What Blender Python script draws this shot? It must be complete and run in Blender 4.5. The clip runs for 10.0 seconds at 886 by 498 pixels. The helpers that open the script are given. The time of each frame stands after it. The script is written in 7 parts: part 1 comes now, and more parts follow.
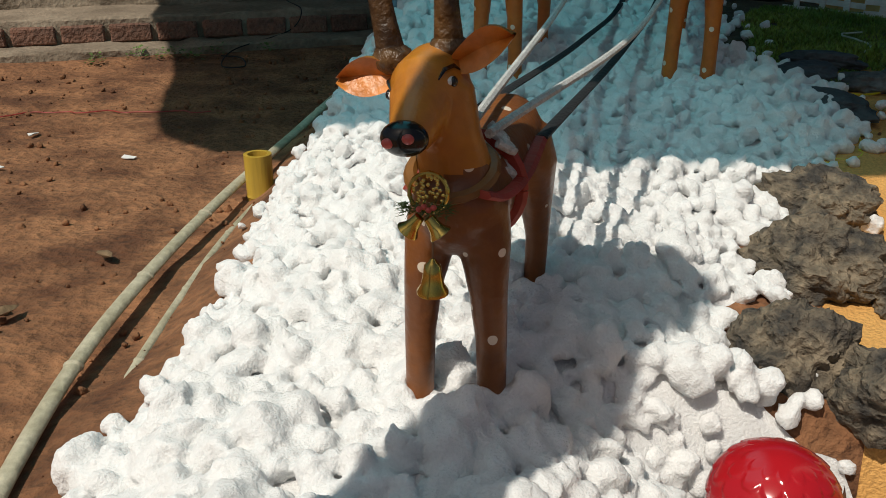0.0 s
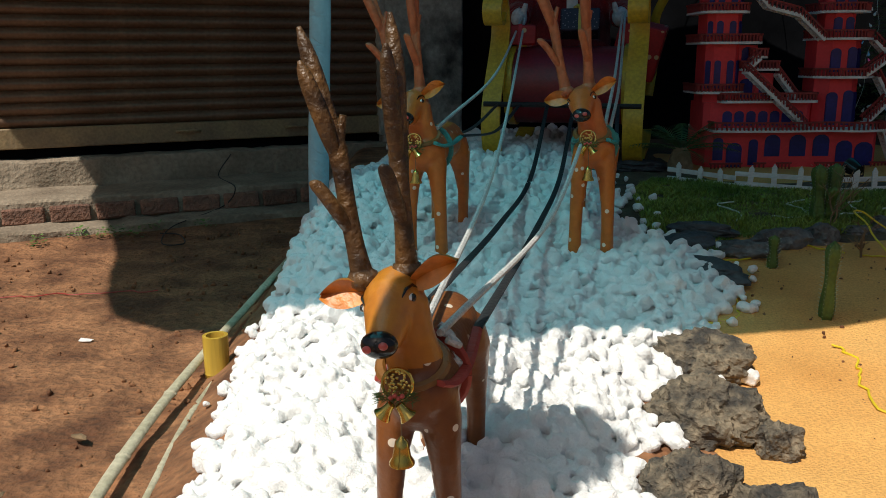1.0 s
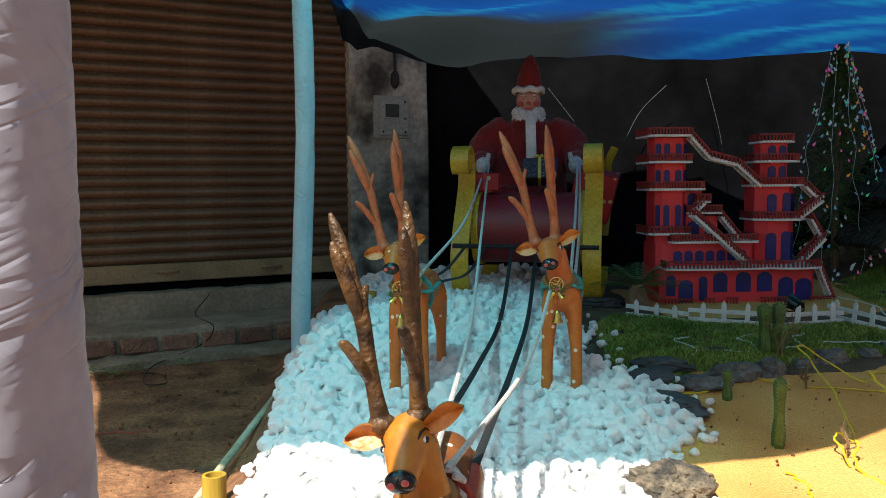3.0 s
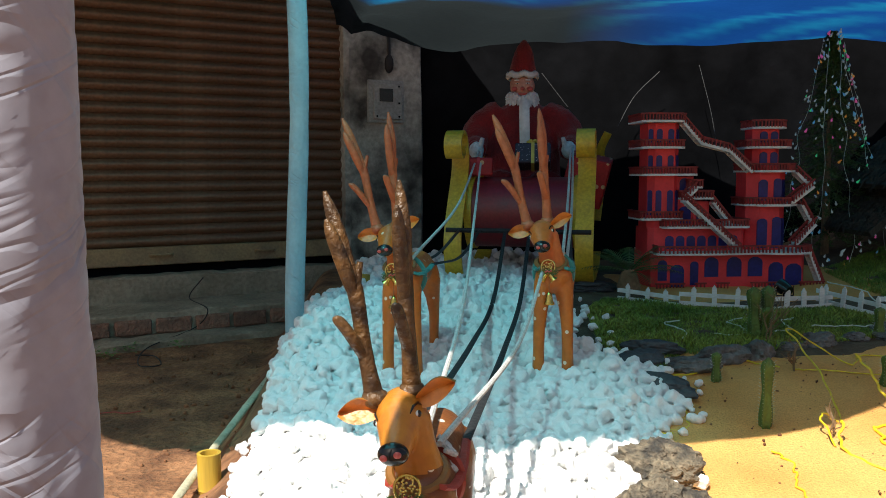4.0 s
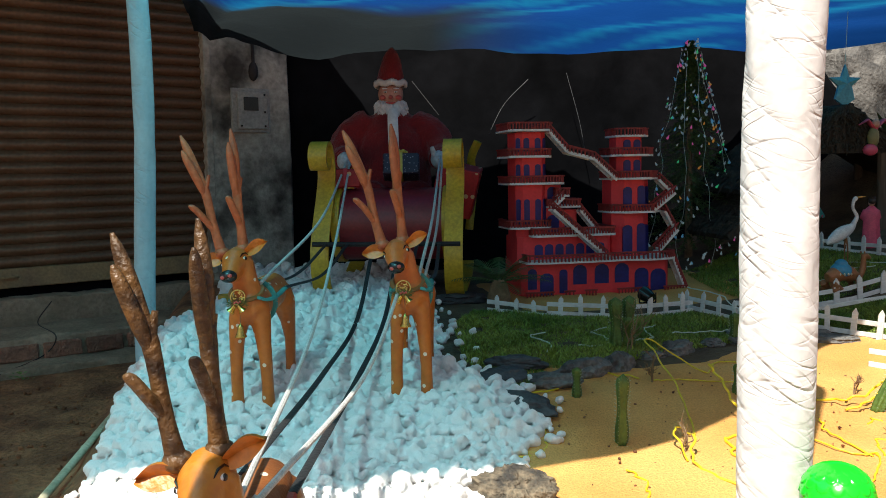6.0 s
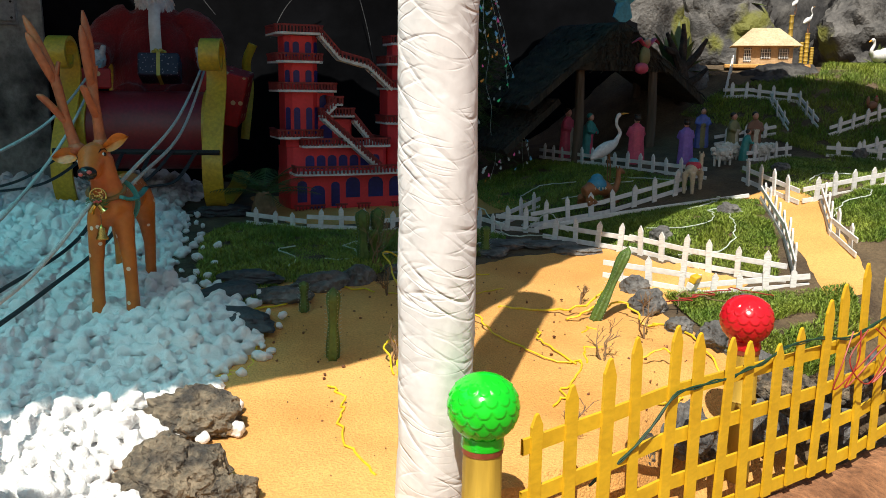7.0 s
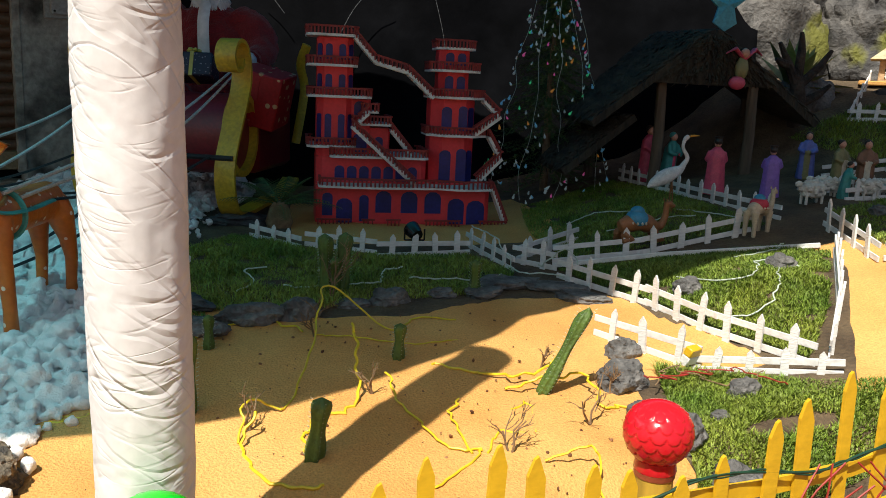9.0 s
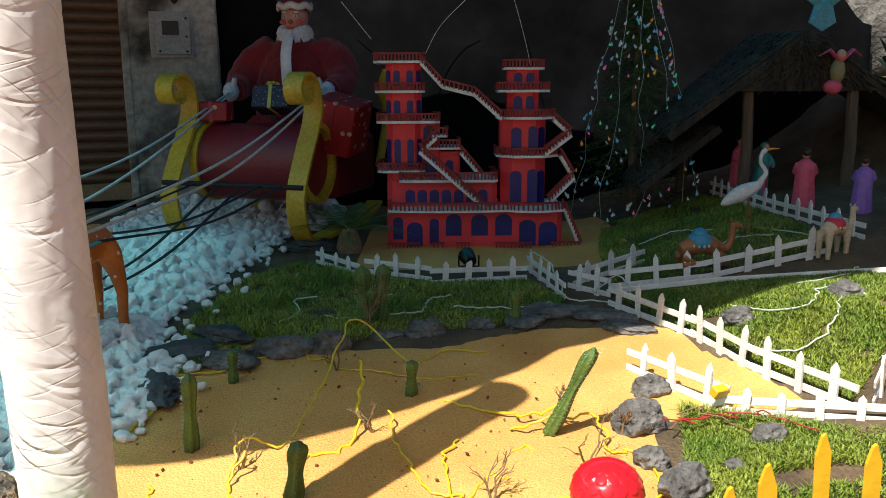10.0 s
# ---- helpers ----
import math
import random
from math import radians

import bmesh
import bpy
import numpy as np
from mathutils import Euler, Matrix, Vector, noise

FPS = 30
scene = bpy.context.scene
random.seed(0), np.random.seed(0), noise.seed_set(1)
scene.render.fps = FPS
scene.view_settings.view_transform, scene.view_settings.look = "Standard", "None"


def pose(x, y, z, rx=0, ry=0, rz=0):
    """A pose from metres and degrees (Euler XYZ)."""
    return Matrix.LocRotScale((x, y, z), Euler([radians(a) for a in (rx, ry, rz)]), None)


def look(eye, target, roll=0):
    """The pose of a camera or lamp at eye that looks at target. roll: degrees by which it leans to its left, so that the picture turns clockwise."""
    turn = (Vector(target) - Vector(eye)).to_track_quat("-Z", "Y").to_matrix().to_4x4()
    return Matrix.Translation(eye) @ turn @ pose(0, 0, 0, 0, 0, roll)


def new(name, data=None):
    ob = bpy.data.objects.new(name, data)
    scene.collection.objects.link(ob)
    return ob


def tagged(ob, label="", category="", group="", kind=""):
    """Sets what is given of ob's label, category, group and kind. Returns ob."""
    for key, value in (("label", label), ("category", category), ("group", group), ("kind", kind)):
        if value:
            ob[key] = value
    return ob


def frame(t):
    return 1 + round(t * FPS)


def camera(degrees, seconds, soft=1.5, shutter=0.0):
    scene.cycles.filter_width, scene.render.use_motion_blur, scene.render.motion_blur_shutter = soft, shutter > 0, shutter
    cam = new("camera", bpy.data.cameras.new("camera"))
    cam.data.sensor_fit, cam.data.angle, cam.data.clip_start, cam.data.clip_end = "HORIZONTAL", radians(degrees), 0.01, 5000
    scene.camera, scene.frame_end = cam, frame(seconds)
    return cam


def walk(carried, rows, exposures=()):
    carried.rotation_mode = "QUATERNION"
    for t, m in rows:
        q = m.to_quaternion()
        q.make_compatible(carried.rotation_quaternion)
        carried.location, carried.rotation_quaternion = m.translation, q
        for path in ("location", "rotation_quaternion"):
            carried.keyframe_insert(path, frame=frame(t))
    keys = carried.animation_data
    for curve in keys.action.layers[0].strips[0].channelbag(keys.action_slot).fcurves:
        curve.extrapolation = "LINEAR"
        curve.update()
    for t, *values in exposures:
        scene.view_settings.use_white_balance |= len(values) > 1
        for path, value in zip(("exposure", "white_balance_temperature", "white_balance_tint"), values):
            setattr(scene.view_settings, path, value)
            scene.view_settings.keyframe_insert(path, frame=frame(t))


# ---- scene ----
cam = camera(55.9, 10.0, 0.9)
PATH = [
    (0, (0.594, 0.368, 1.341), (0.457, 2.202, 0.554), 0.3),
    (0.5, (0.556, 0.215, 1.428), (0.515, 2.117, 0.81), 0.1),
    (1, (0.546, 0.123, 1.492), (0.601, 2.07, 1.039), -0.3),
    (1.5, (0.494, 0.005, 1.54), (0.613, 1.979, 1.241), -0.9),
    (2, (0.469, -0.083, 1.601), (0.623, 1.904, 1.44), -0.9),
    (2.2, (0.459, -0.098, 1.62), (0.623, 1.892, 1.5), -0.8),
    (3.5, (0.451, -0.104, 1.56), (0.612, 1.881, 1.384), -0.3),
    (4, (0.451, -0.127, 1.566), (0.628, 1.857, 1.383), -0.2),
    (4.5, (0.467, -0.136, 1.607), (0.694, 1.847, 1.48), -0.1),
    (5, (0.503, -0.12, 1.635), (0.809, 1.855, 1.563), 0.1),
    (5.2, (0.526, -0.11, 1.631), (0.847, 1.863, 1.566), 0.2),
    (6.3, (0.702, -0.002, 1.602), (1.216, 1.914, 1.35), -1.0),
    (6.5, (0.818, 0.006, 1.576), (1.404, 1.895, 1.278), -0.5),
    (7, (1.03, -0.01, 1.575), (1.814, 1.79, 1.196), 0.8),
    (7.5, (1.247, 0.064, 1.58), (2.073, 1.849, 1.214), 0.5),
    (8, (1.502, 0.093, 1.573), (2.221, 1.921, 1.198), 1.9),
    (8.5, (1.708, 0.109, 1.615), (2.253, 1.991, 1.214), 3.5),
    (9, (1.94, 0.205, 1.645), (2.321, 2.13, 1.254), 2.7),
    (9.5, (2.142, 0.224, 1.677), (2.34, 2.181, 1.313), 0.5),
    (10, (2.381, 0.197, 1.747), (2.399, 2.159, 1.359), -0.3),
]
walk(cam, [(t, look(eye, target, roll)) for t, eye, target, roll in PATH], [(0, -0.52), (0.5, -0.5), (1, -0.1), (1.5, 0.45), (2.2, 0.85), (3.5, 0.8), (4.5, 0.7), (5.2, 0.85), (6.5, 0.6), (7.5, 0.27), (9, 0.47), (10, 0.75)])

# ---- light ----
SUN_EL, SUN_AZ = 57.0, (-0.59, -0.81)
world = bpy.data.worlds.new("sky")
scene.world = world
world.use_nodes = True
wn = world.node_tree.nodes
sky = wn.new("ShaderNodeTexSky")
sky.sky_type, sky.sun_disc = "NISHITA", False
sky.dust_density, sky.ozone_density = 3.5, 0.3
sky.sun_elevation = radians(SUN_EL)
sky.sun_rotation = math.atan2(SUN_AZ[0], SUN_AZ[1])
world.node_tree.links.new(sky.outputs[0], wn["Background"].inputs[0])
wn["Background"].inputs[1].default_value = 0.055
sun_data = bpy.data.lights.new("sun", "SUN")
sun_data.energy, sun_data.angle, sun_data.color = 5.0, radians(0.5), (1.0, 0.93, 0.82)
sun = new("sun", sun_data)
sun_dir = Vector((SUN_AZ[0], SUN_AZ[1], math.tan(radians(SUN_EL)) * math.hypot(*SUN_AZ)))
sun.matrix_world = look(sun_dir * 10, (0, 0, 0))


# ---- materials ----
def surf(name, c1, c2=None, scale=8.0, rough=0.7, metal=0.0, bump=0.2, bscale=60.0, fine=None, detail=6, spec=0.5, pos=(0.35, 0.65), sheen=0.0, sub=0.0):
    """Two-scale noise surface: broad stains c1 to c2, fine grain, relief."""
    m = bpy.data.materials.new(name)
    m.use_nodes = True
    n, l = m.node_tree.nodes, m.node_tree.links
    b = n["Principled BSDF"]
    c2 = c2 or tuple(v * 0.8 for v in c1)
    tc = n.new("ShaderNodeTexCoord")
    n1 = n.new("ShaderNodeTexNoise")
    n1.inputs["Scale"].default_value, n1.inputs["Detail"].default_value = scale, detail
    l.new(tc.outputs["Object"], n1.inputs["Vector"])
    r = n.new("ShaderNodeValToRGB")
    r.color_ramp.elements[0].position, r.color_ramp.elements[1].position = pos
    r.color_ramp.elements[0].color, r.color_ramp.elements[1].color = (*c1, 1), (*c2, 1)
    l.new(n1.outputs["Fac"], r.inputs["Fac"])
    n2 = n.new("ShaderNodeTexNoise")
    n2.inputs["Scale"].default_value, n2.inputs["Detail"].default_value = bscale, 5
    l.new(tc.outputs["Object"], n2.inputs["Vector"])
    mx = n.new("ShaderNodeMix")
    mx.data_type, mx.blend_type = "RGBA", "MULTIPLY"
    mx.inputs["Factor"].default_value = 0.6 if fine is None else fine
    r2 = n.new("ShaderNodeValToRGB")
    r2.color_ramp.elements[0].position, r2.color_ramp.elements[1].position = 0.3, 0.7
    r2.color_ramp.elements[0].color = (0.55, 0.55, 0.55, 1)
    r2.color_ramp.elements[1].color = (1.15, 1.15, 1.15, 1)
    l.new(n2.outputs["Fac"], r2.inputs["Fac"])
    l.new(r.outputs["Color"], mx.inputs["A"])
    l.new(r2.outputs["Color"], mx.inputs["B"])
    l.new(mx.outputs["Result"], b.inputs["Base Color"])
    b.inputs["Roughness"].default_value, b.inputs["Metallic"].default_value = rough, metal
    b.inputs["Specular IOR Level"].default_value = spec
    if sheen:
        b.inputs["Sheen Weight"].default_value = sheen
    if bump:
        bp = n.new("ShaderNodeBump")
        bp.inputs["Strength"].default_value, bp.inputs["Distance"].default_value = bump, 0.02
        l.new(n2.outputs["Fac"], bp.inputs["Height"])
        l.new(bp.outputs["Normal"], b.inputs["Normal"])
    return m


def stretch(m, sx, sy, sz):
    """Stretch the grain of a surf material along the object's axes."""
    n, l = m.node_tree.nodes, m.node_tree.links
    mp = n.new("ShaderNodeMapping")
    mp.inputs["Scale"].default_value = (sx, sy, sz)
    tc = next(x for x in n if x.bl_idname == "ShaderNodeTexCoord")
    l.new(tc.outputs["Object"], mp.inputs["Vector"])
    for x in n:
        if x.bl_idname == "ShaderNodeTexNoise":
            l.new(mp.outputs["Vector"], x.inputs["Vector"])
    return m


def vary(m, amount=0.35):
    """Vary the tone from piece to piece."""
    n, l = m.node_tree.nodes, m.node_tree.links
    b = n["Principled BSDF"]
    src = b.inputs["Base Color"].links[0].from_socket
    oi, hs = n.new("ShaderNodeObjectInfo"), n.new("ShaderNodeHueSaturation")
    mr = n.new("ShaderNodeMapRange")
    mr.inputs["To Min"].default_value, mr.inputs["To Max"].default_value = 1 - amount, 1 + amount * 0.6
    l.new(oi.outputs["Random"], mr.inputs["Value"])
    l.new(mr.outputs["Result"], hs.inputs["Value"])
    l.new(src, hs.inputs["Color"])
    l.new(hs.outputs["Color"], b.inputs["Base Color"])
    return m


def island(m, amount=0.35):
    """Vary the tone of the joined pieces of one mesh."""
    n, l = m.node_tree.nodes, m.node_tree.links
    b = n["Principled BSDF"]
    src = b.inputs["Base Color"].links[0].from_socket
    ge, hs = n.new("ShaderNodeNewGeometry"), n.new("ShaderNodeHueSaturation")
    mr = n.new("ShaderNodeMapRange")
    mr.inputs["To Min"].default_value, mr.inputs["To Max"].default_value = 1 - amount, 1 + amount * 0.6
    l.new(ge.outputs["Random Per Island"], mr.inputs["Value"])
    l.new(mr.outputs["Result"], hs.inputs["Value"])
    l.new(src, hs.inputs["Color"])
    l.new(hs.outputs["Color"], b.inputs["Base Color"])
    return m


def sheer(name, diffuse, through_col, amount, scale=3.0):
    """Thin cloth or plastic that lets light through."""
    m = surf(name, diffuse, tuple(v * 0.85 for v in diffuse), scale, 0.45, bump=1.0, bscale=9)
    n, l = m.node_tree.nodes, m.node_tree.links
    tr, mx = n.new("ShaderNodeBsdfTranslucent"), n.new("ShaderNodeMixShader")
    tr.inputs["Color"].default_value = (*through_col, 1)
    mx.inputs["Fac"].default_value = amount
    l.new(n["Principled BSDF"].outputs[0], mx.inputs[1])
    l.new(tr.outputs[0], mx.inputs[2])
    l.new(mx.outputs[0], n["Material Output"].inputs["Surface"])
    return m


M_DIRT = surf("red_dirt", (0.12, 0.048, 0.020), (0.33, 0.155, 0.070), 6.0, 0.95, bump=1.0, bscale=38, detail=10, fine=0.8)
M_SAND = surf("yellow_sand", (0.64, 0.31, 0.080), (0.76, 0.415, 0.125), 2.5, 0.95, bump=0.5, bscale=150, detail=9, fine=0.5)
M_SOIL = surf("dark_soil", (0.07, 0.048, 0.028), (0.14, 0.10, 0.055), 6, 0.95, bump=0.8, bscale=70)
M_COTTON = surf("cotton", (0.86, 0.86, 0.85), (0.80, 0.80, 0.79), 20, 1.0, bump=0.5, bscale=220, fine=0.12, spec=0.05, sheen=0.3)
b = M_COTTON.node_tree.nodes["Principled BSDF"]
b.inputs["Subsurface Weight"].default_value = 0.7
b.inputs["Subsurface Radius"].default_value = (1.0, 1.0, 1.0)
b.inputs["Subsurface Scale"].default_value = 0.012
M_ROCK = surf("lava_rock", (0.055, 0.050, 0.044), (0.27, 0.215, 0.145), 19, 0.9, bump=1.0, bscale=80, fine=0.9)
M_ROCKG = surf("grey_rock", (0.07, 0.07, 0.07), (0.20, 0.195, 0.185), 9, 0.85, bump=1.0, bscale=55, detail=9, fine=0.85)
M_SLATE = surf("dark_slate", (0.035, 0.04, 0.045), (0.08, 0.085, 0.09), 6, 0.7, bump=0.6, bscale=40)
M_GRASS = island(surf("grass_blades", (0.085, 0.19, 0.016), (0.29, 0.35, 0.045), 3, 0.6, bump=0, bscale=30, fine=0.2), 0.5)
M_SHUTTER = surf("shutter_steel", (0.135, 0.074, 0.043), (0.20, 0.115, 0.068), 2.2, 0.42, metal=0.35, bump=0.15, bscale=50)
M_RAIL = surf("shutter_rail", (0.28, 0.20, 0.10), (0.20, 0.14, 0.08), 5, 0.6, bump=0.2)
M_PILLAR = surf("stained_plaster", (0.40, 0.39, 0.34), (0.05, 0.048, 0.042), 3.4, 0.9, bump=0.7, bscale=26, detail=10, pos=(0.44, 0.66), fine=0.8)
M_CONC = surf("old_concrete", (0.33, 0.265, 0.195), (0.20, 0.155, 0.11), 3.5, 0.95, bump=0.7, bscale=40)
M_BRICK = vary(surf("kerb_brick", (0.30, 0.15, 0.10), (0.20, 0.11, 0.08), 14, 0.95, bump=1.0, bscale=60), 0.3)
M_BLACK = surf("black_sheet", (0.003, 0.0033, 0.004), (0.006, 0.0065, 0.008), 2.0, 0.9, spec=0.03, bump=0.3, bscale=9)
M_TARP = sheer("blue_tarpaulin", (0.02, 0.26, 0.60), (0.03, 0.74, 1.0), 0.9)


def zoned(m):
    """One sheet of woven plastic: zones set its colour and transmission, darker blue and grey towards the back."""
    n, l = m.node_tree.nodes, m.node_tree.links
    tr = next(x for x in n if x.bl_idname == "ShaderNodeBsdfTranslucent")
    pb, mx = n["Principled BSDF"], next(x for x in n if x.bl_idname == "ShaderNodeMixShader")

    def attr(name):
        a = n.new("ShaderNodeAttribute")
        a.attribute_name = name
        return a.outputs["Fac"]

    def mixed(a, b, fac):
        x = n.new("ShaderNodeMix")
        x.data_type = "RGBA"
        for key, v in (("A", a), ("B", b)):
            if isinstance(v, tuple):
                x.inputs[key].default_value = (*v, 1)
            else:
                l.new(v, x.inputs[key])
        l.new(fac, x.inputs["Factor"])
        return x.outputs["Result"]
    # the back is toned down while the unseen front passes more light below
    far, deep, grey, thick = (attr(k) for k in ("far_dim", "deep_blue", "greyed", "thick"))
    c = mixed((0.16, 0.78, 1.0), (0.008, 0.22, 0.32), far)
    c = mixed(c, (0.004, 0.035, 0.15), deep)
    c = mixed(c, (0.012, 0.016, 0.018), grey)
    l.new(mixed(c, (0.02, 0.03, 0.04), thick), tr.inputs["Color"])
    d = mixed((0.02, 0.28, 0.42), (0.012, 0.07, 0.24), deep)
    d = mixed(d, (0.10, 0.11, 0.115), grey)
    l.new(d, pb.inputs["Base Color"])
    clear, mix2 = n.new("ShaderNodeBsdfTransparent"), n.new("ShaderNodeMixShader")
    clear.inputs["Color"].default_value = (0.24, 0.84, 1.0, 1)
    mr, sub = n.new("ShaderNodeMapRange"), n.new("ShaderNodeMath")
    sub.use_clamp = True
    l.new(far, sub.inputs[0]), l.new(thick, sub.inputs[1])
    mr.inputs["To Min"].default_value, mr.inputs["To Max"].default_value = 0.13, 0.0
    l.new(sub.outputs[0], mr.inputs["Value"])
    l.new(mr.outputs["Result"], mix2.inputs["Fac"])
    l.new(mx.outputs[0], mix2.inputs[1]), l.new(clear.outputs[0], mix2.inputs[2])
    l.new(mix2.outputs[0], n["Material Output"].inputs["Surface"])


zoned(M_TARP)
# for the unseen sheet that tints the shop's shade teal
M_SHADESHEET = sheer("teal_shade_sheet", (0.03, 0.15, 0.17), (0.06, 0.30, 0.30), 0.5)
M_WRAP = surf("white_cloth_wrap", (0.76, 0.75, 0.74), (0.66, 0.65, 0.64), 5, 0.85, bump=0, bscale=60, fine=0.16)
M_WRAPBLUE = surf("pale_blue_cloth_wrap", (0.36, 0.60, 0.68), (0.30, 0.52, 0.61), 5, 0.8, bump=0, bscale=60, fine=0.16)
# bluish-grey weave of its own, darkened further for the shade on this post
M_WRAPSHADED = surf("grey_shaded_cloth_wrap", (0.44, 0.45, 0.52), (0.32, 0.33, 0.40), 5, 0.85, bump=0, bscale=60, fine=0.2)


def creased(m):
    """Thin slanting creases of tightly wound cloth, over a fine weave."""
    n, l = m.node_tree.nodes, m.node_tree.links
    tc = next(x for x in n if x.bl_idname == "ShaderNodeTexCoord")
    total = None
    for rot, scale, gain in (((0.5, 0.55, 0.0), (2.2, 2.2, 15.0), 1.0), ((-0.4, 0.75, 0.3), (3.5, 3.5, 26.0), 0.6), ((0.3, -0.35, 0.8), (5.0, 5.0, 40.0), 0.35)):
        mp, nz = n.new("ShaderNodeMapping"), n.new("ShaderNodeTexNoise")
        mp.vector_type = "TEXTURE"
        mp.inputs["Rotation"].default_value = rot
        mp.inputs["Scale"].default_value = tuple(1 / v for v in scale)
        nz.inputs["Scale"].default_value, nz.inputs["Detail"].default_value, nz.inputs["Distortion"].default_value = 1.0, 1.0, 0.25
        l.new(tc.outputs["Object"], mp.inputs["Vector"])
        l.new(mp.outputs["Vector"], nz.inputs["Vector"])
        sb, ab, mr = n.new("ShaderNodeMath"), n.new("ShaderNodeMath"), n.new("ShaderNodeMapRange")
        sb.operation, ab.operation = "SUBTRACT", "ABSOLUTE"
        sb.inputs[1].default_value = 0.5
        l.new(nz.outputs["Fac"], sb.inputs[0])
        l.new(sb.outputs[0], ab.inputs[0])
        mr.inputs["From Max"].default_value = 0.045
        mr.inputs["To Min"].default_value, mr.inputs["To Max"].default_value = -gain, 0.0
        l.new(ab.outputs[0], mr.inputs["Value"])
        if total is None:
            total = mr.outputs["Result"]
        else:
            ad = n.new("ShaderNodeMath")
            l.new(total, ad.inputs[0])
            l.new(mr.outputs["Result"], ad.inputs[1])
            total = ad.outputs[0]
    pz, pr, pm = n.new("ShaderNodeTexNoise"), n.new("ShaderNodeMapRange"), n.new("ShaderNodeMath")
    pz.inputs["Scale"].default_value, pz.inputs["Detail"].default_value = 9.0, 2.0
    l.new(tc.outputs["Object"], pz.inputs["Vector"])
    pr.inputs["From Min"].default_value, pr.inputs["From Max"].default_value = 0.36, 0.62
    l.new(pz.outputs["Fac"], pr.inputs["Value"])
    pm.operation = "MULTIPLY"
    l.new(total, pm.inputs[0])
    l.new(pr.outputs["Result"], pm.inputs[1])
    total = pm.outputs[0]
    bp = n.new("ShaderNodeBump")
    bp.inputs["Strength"].default_value, bp.inputs["Distance"].default_value = 0.8, 0.0035
    l.new(total, bp.inputs["Height"])
    l.new(bp.outputs["Normal"], n["Principled BSDF"].inputs["Normal"])
    return m


creased(M_WRAP)
creased(M_WRAPSHADED)
creased(M_WRAPBLUE)
M_BAMBOO = surf("dry_bamboo", (0.36, 0.33, 0.22), (0.52, 0.48, 0.35), 12, 0.6, bump=0.2, bscale=70)
M_STAKE = stretch(surf("yellow_bamboo", (0.55, 0.36, 0.045), (0.34, 0.22, 0.03), 20, 0.5, bump=0.2, bscale=50), 1, 1, 0.08)
M_DEER = surf("deer_paint", (0.62, 0.165, 0.03), (0.50, 0.12, 0.022), 10, 0.38, bump=0.15, bscale=60, fine=0.3)
M_ANTLER = surf("antler_brown", (0.028, 0.015, 0.008), (0.15, 0.075, 0.024), 22, 0.36, bump=0.5, bscale=70)
M_ANTLER2 = surf("antler_red_brown", (0.38, 0.10, 0.04), (0.48, 0.15, 0.055), 12, 0.5, bump=0.3, bscale=60)
M_GLOSSBLK = surf("gloss_black", (0.008, 0.008, 0.008), (0.012, 0.012, 0.012), 5, 0.18, bump=0)
M_WHITE = surf("white_paint", (0.80, 0.80, 0.78), (0.66, 0.66, 0.64), 9, 0.6, bump=0.25, bscale=40, fine=0.3)
M_PINK = surf("pink_paint", (0.65, 0.12, 0.10), None, 9, 0.4, bump=0)
M_EARIN = surf("ear_orange", (0.72, 0.26, 0.035), (0.60, 0.20, 0.03), 20, 0.4, bump=0.2)
M_REDCASTLE = surf("castle_red", (0.86, 0.055, 0.065), (0.78, 0.045, 0.055), 8, 0.55, bump=0.1, bscale=60, fine=0.2)
M_BALUSTER = surf("baluster_maroon", (0.32, 0.030, 0.026), (0.24, 0.025, 0.022), 12, 0.6, bump=0.1)
M_BLUEWIN = surf("window_blue", (0.018, 0.022, 0.20), (0.012, 0.014, 0.13), 9, 0.4, bump=0)
M_REDCLOTH = surf("red_felt", (0.27, 0.012, 0.014), (0.20, 0.010, 0.012), 6, 0.95, bump=0.5, bscale=90, sheen=0.2)
M_SLEIGHRED = surf("sleigh_red", (0.22, 0.012, 0.018), (0.17, 0.010, 0.014), 5, 0.4, bump=0.1)
M_GOLD = surf("yellow_gold_paint", (0.62, 0.42, 0.03), (0.52, 0.34, 0.025), 7, 0.4, bump=0.1)
M_YELLOW = surf("yellow_gloss_paint", (0.74, 0.46, 0.02), (0.62, 0.37, 0.015), 6, 0.38, bump=0.05, bscale=50, fine=0.25)
M_BRASS = surf("brass", (0.72, 0.55, 0.16), (0.60, 0.44, 0.10), 9, 0.22, metal=1.0, bump=0)
M_SKIN = surf("painted_face", (0.62, 0.33, 0.24), (0.58, 0.28, 0.20), 9, 0.5, bump=0)
M_GLOVE = surf("white_glove", (0.62, 0.64, 0.66), None, 14, 0.8, bump=0.2)
M_LEAF = island(surf("leaf_green", (0.035, 0.085, 0.02), (0.07, 0.13, 0.03), 6, 0.5, bump=0, fine=0.3), 0.4)
M_CACTUS = surf("cactus_green", (0.10, 0.17, 0.025), (0.06, 0.11, 0.02), 14, 0.55, bump=0.4, bscale=90)
M_TWIG = surf("dry_twig", (0.19, 0.12, 0.06), (0.28, 0.18, 0.10), 14, 0.85, bump=0.3)
M_ROPE = surf("white_rope", (0.62, 0.62, 0.60), None, 40, 0.9, bump=0.4, bscale=200)
M_STRAP = surf("black_strap", (0.014, 0.014, 0.016), None, 30, 0.7, bump=0.3)
M_YWIRE = surf("yellow_wire", (0.78, 0.60, 0.02), None, 30, 0.45, bump=0)
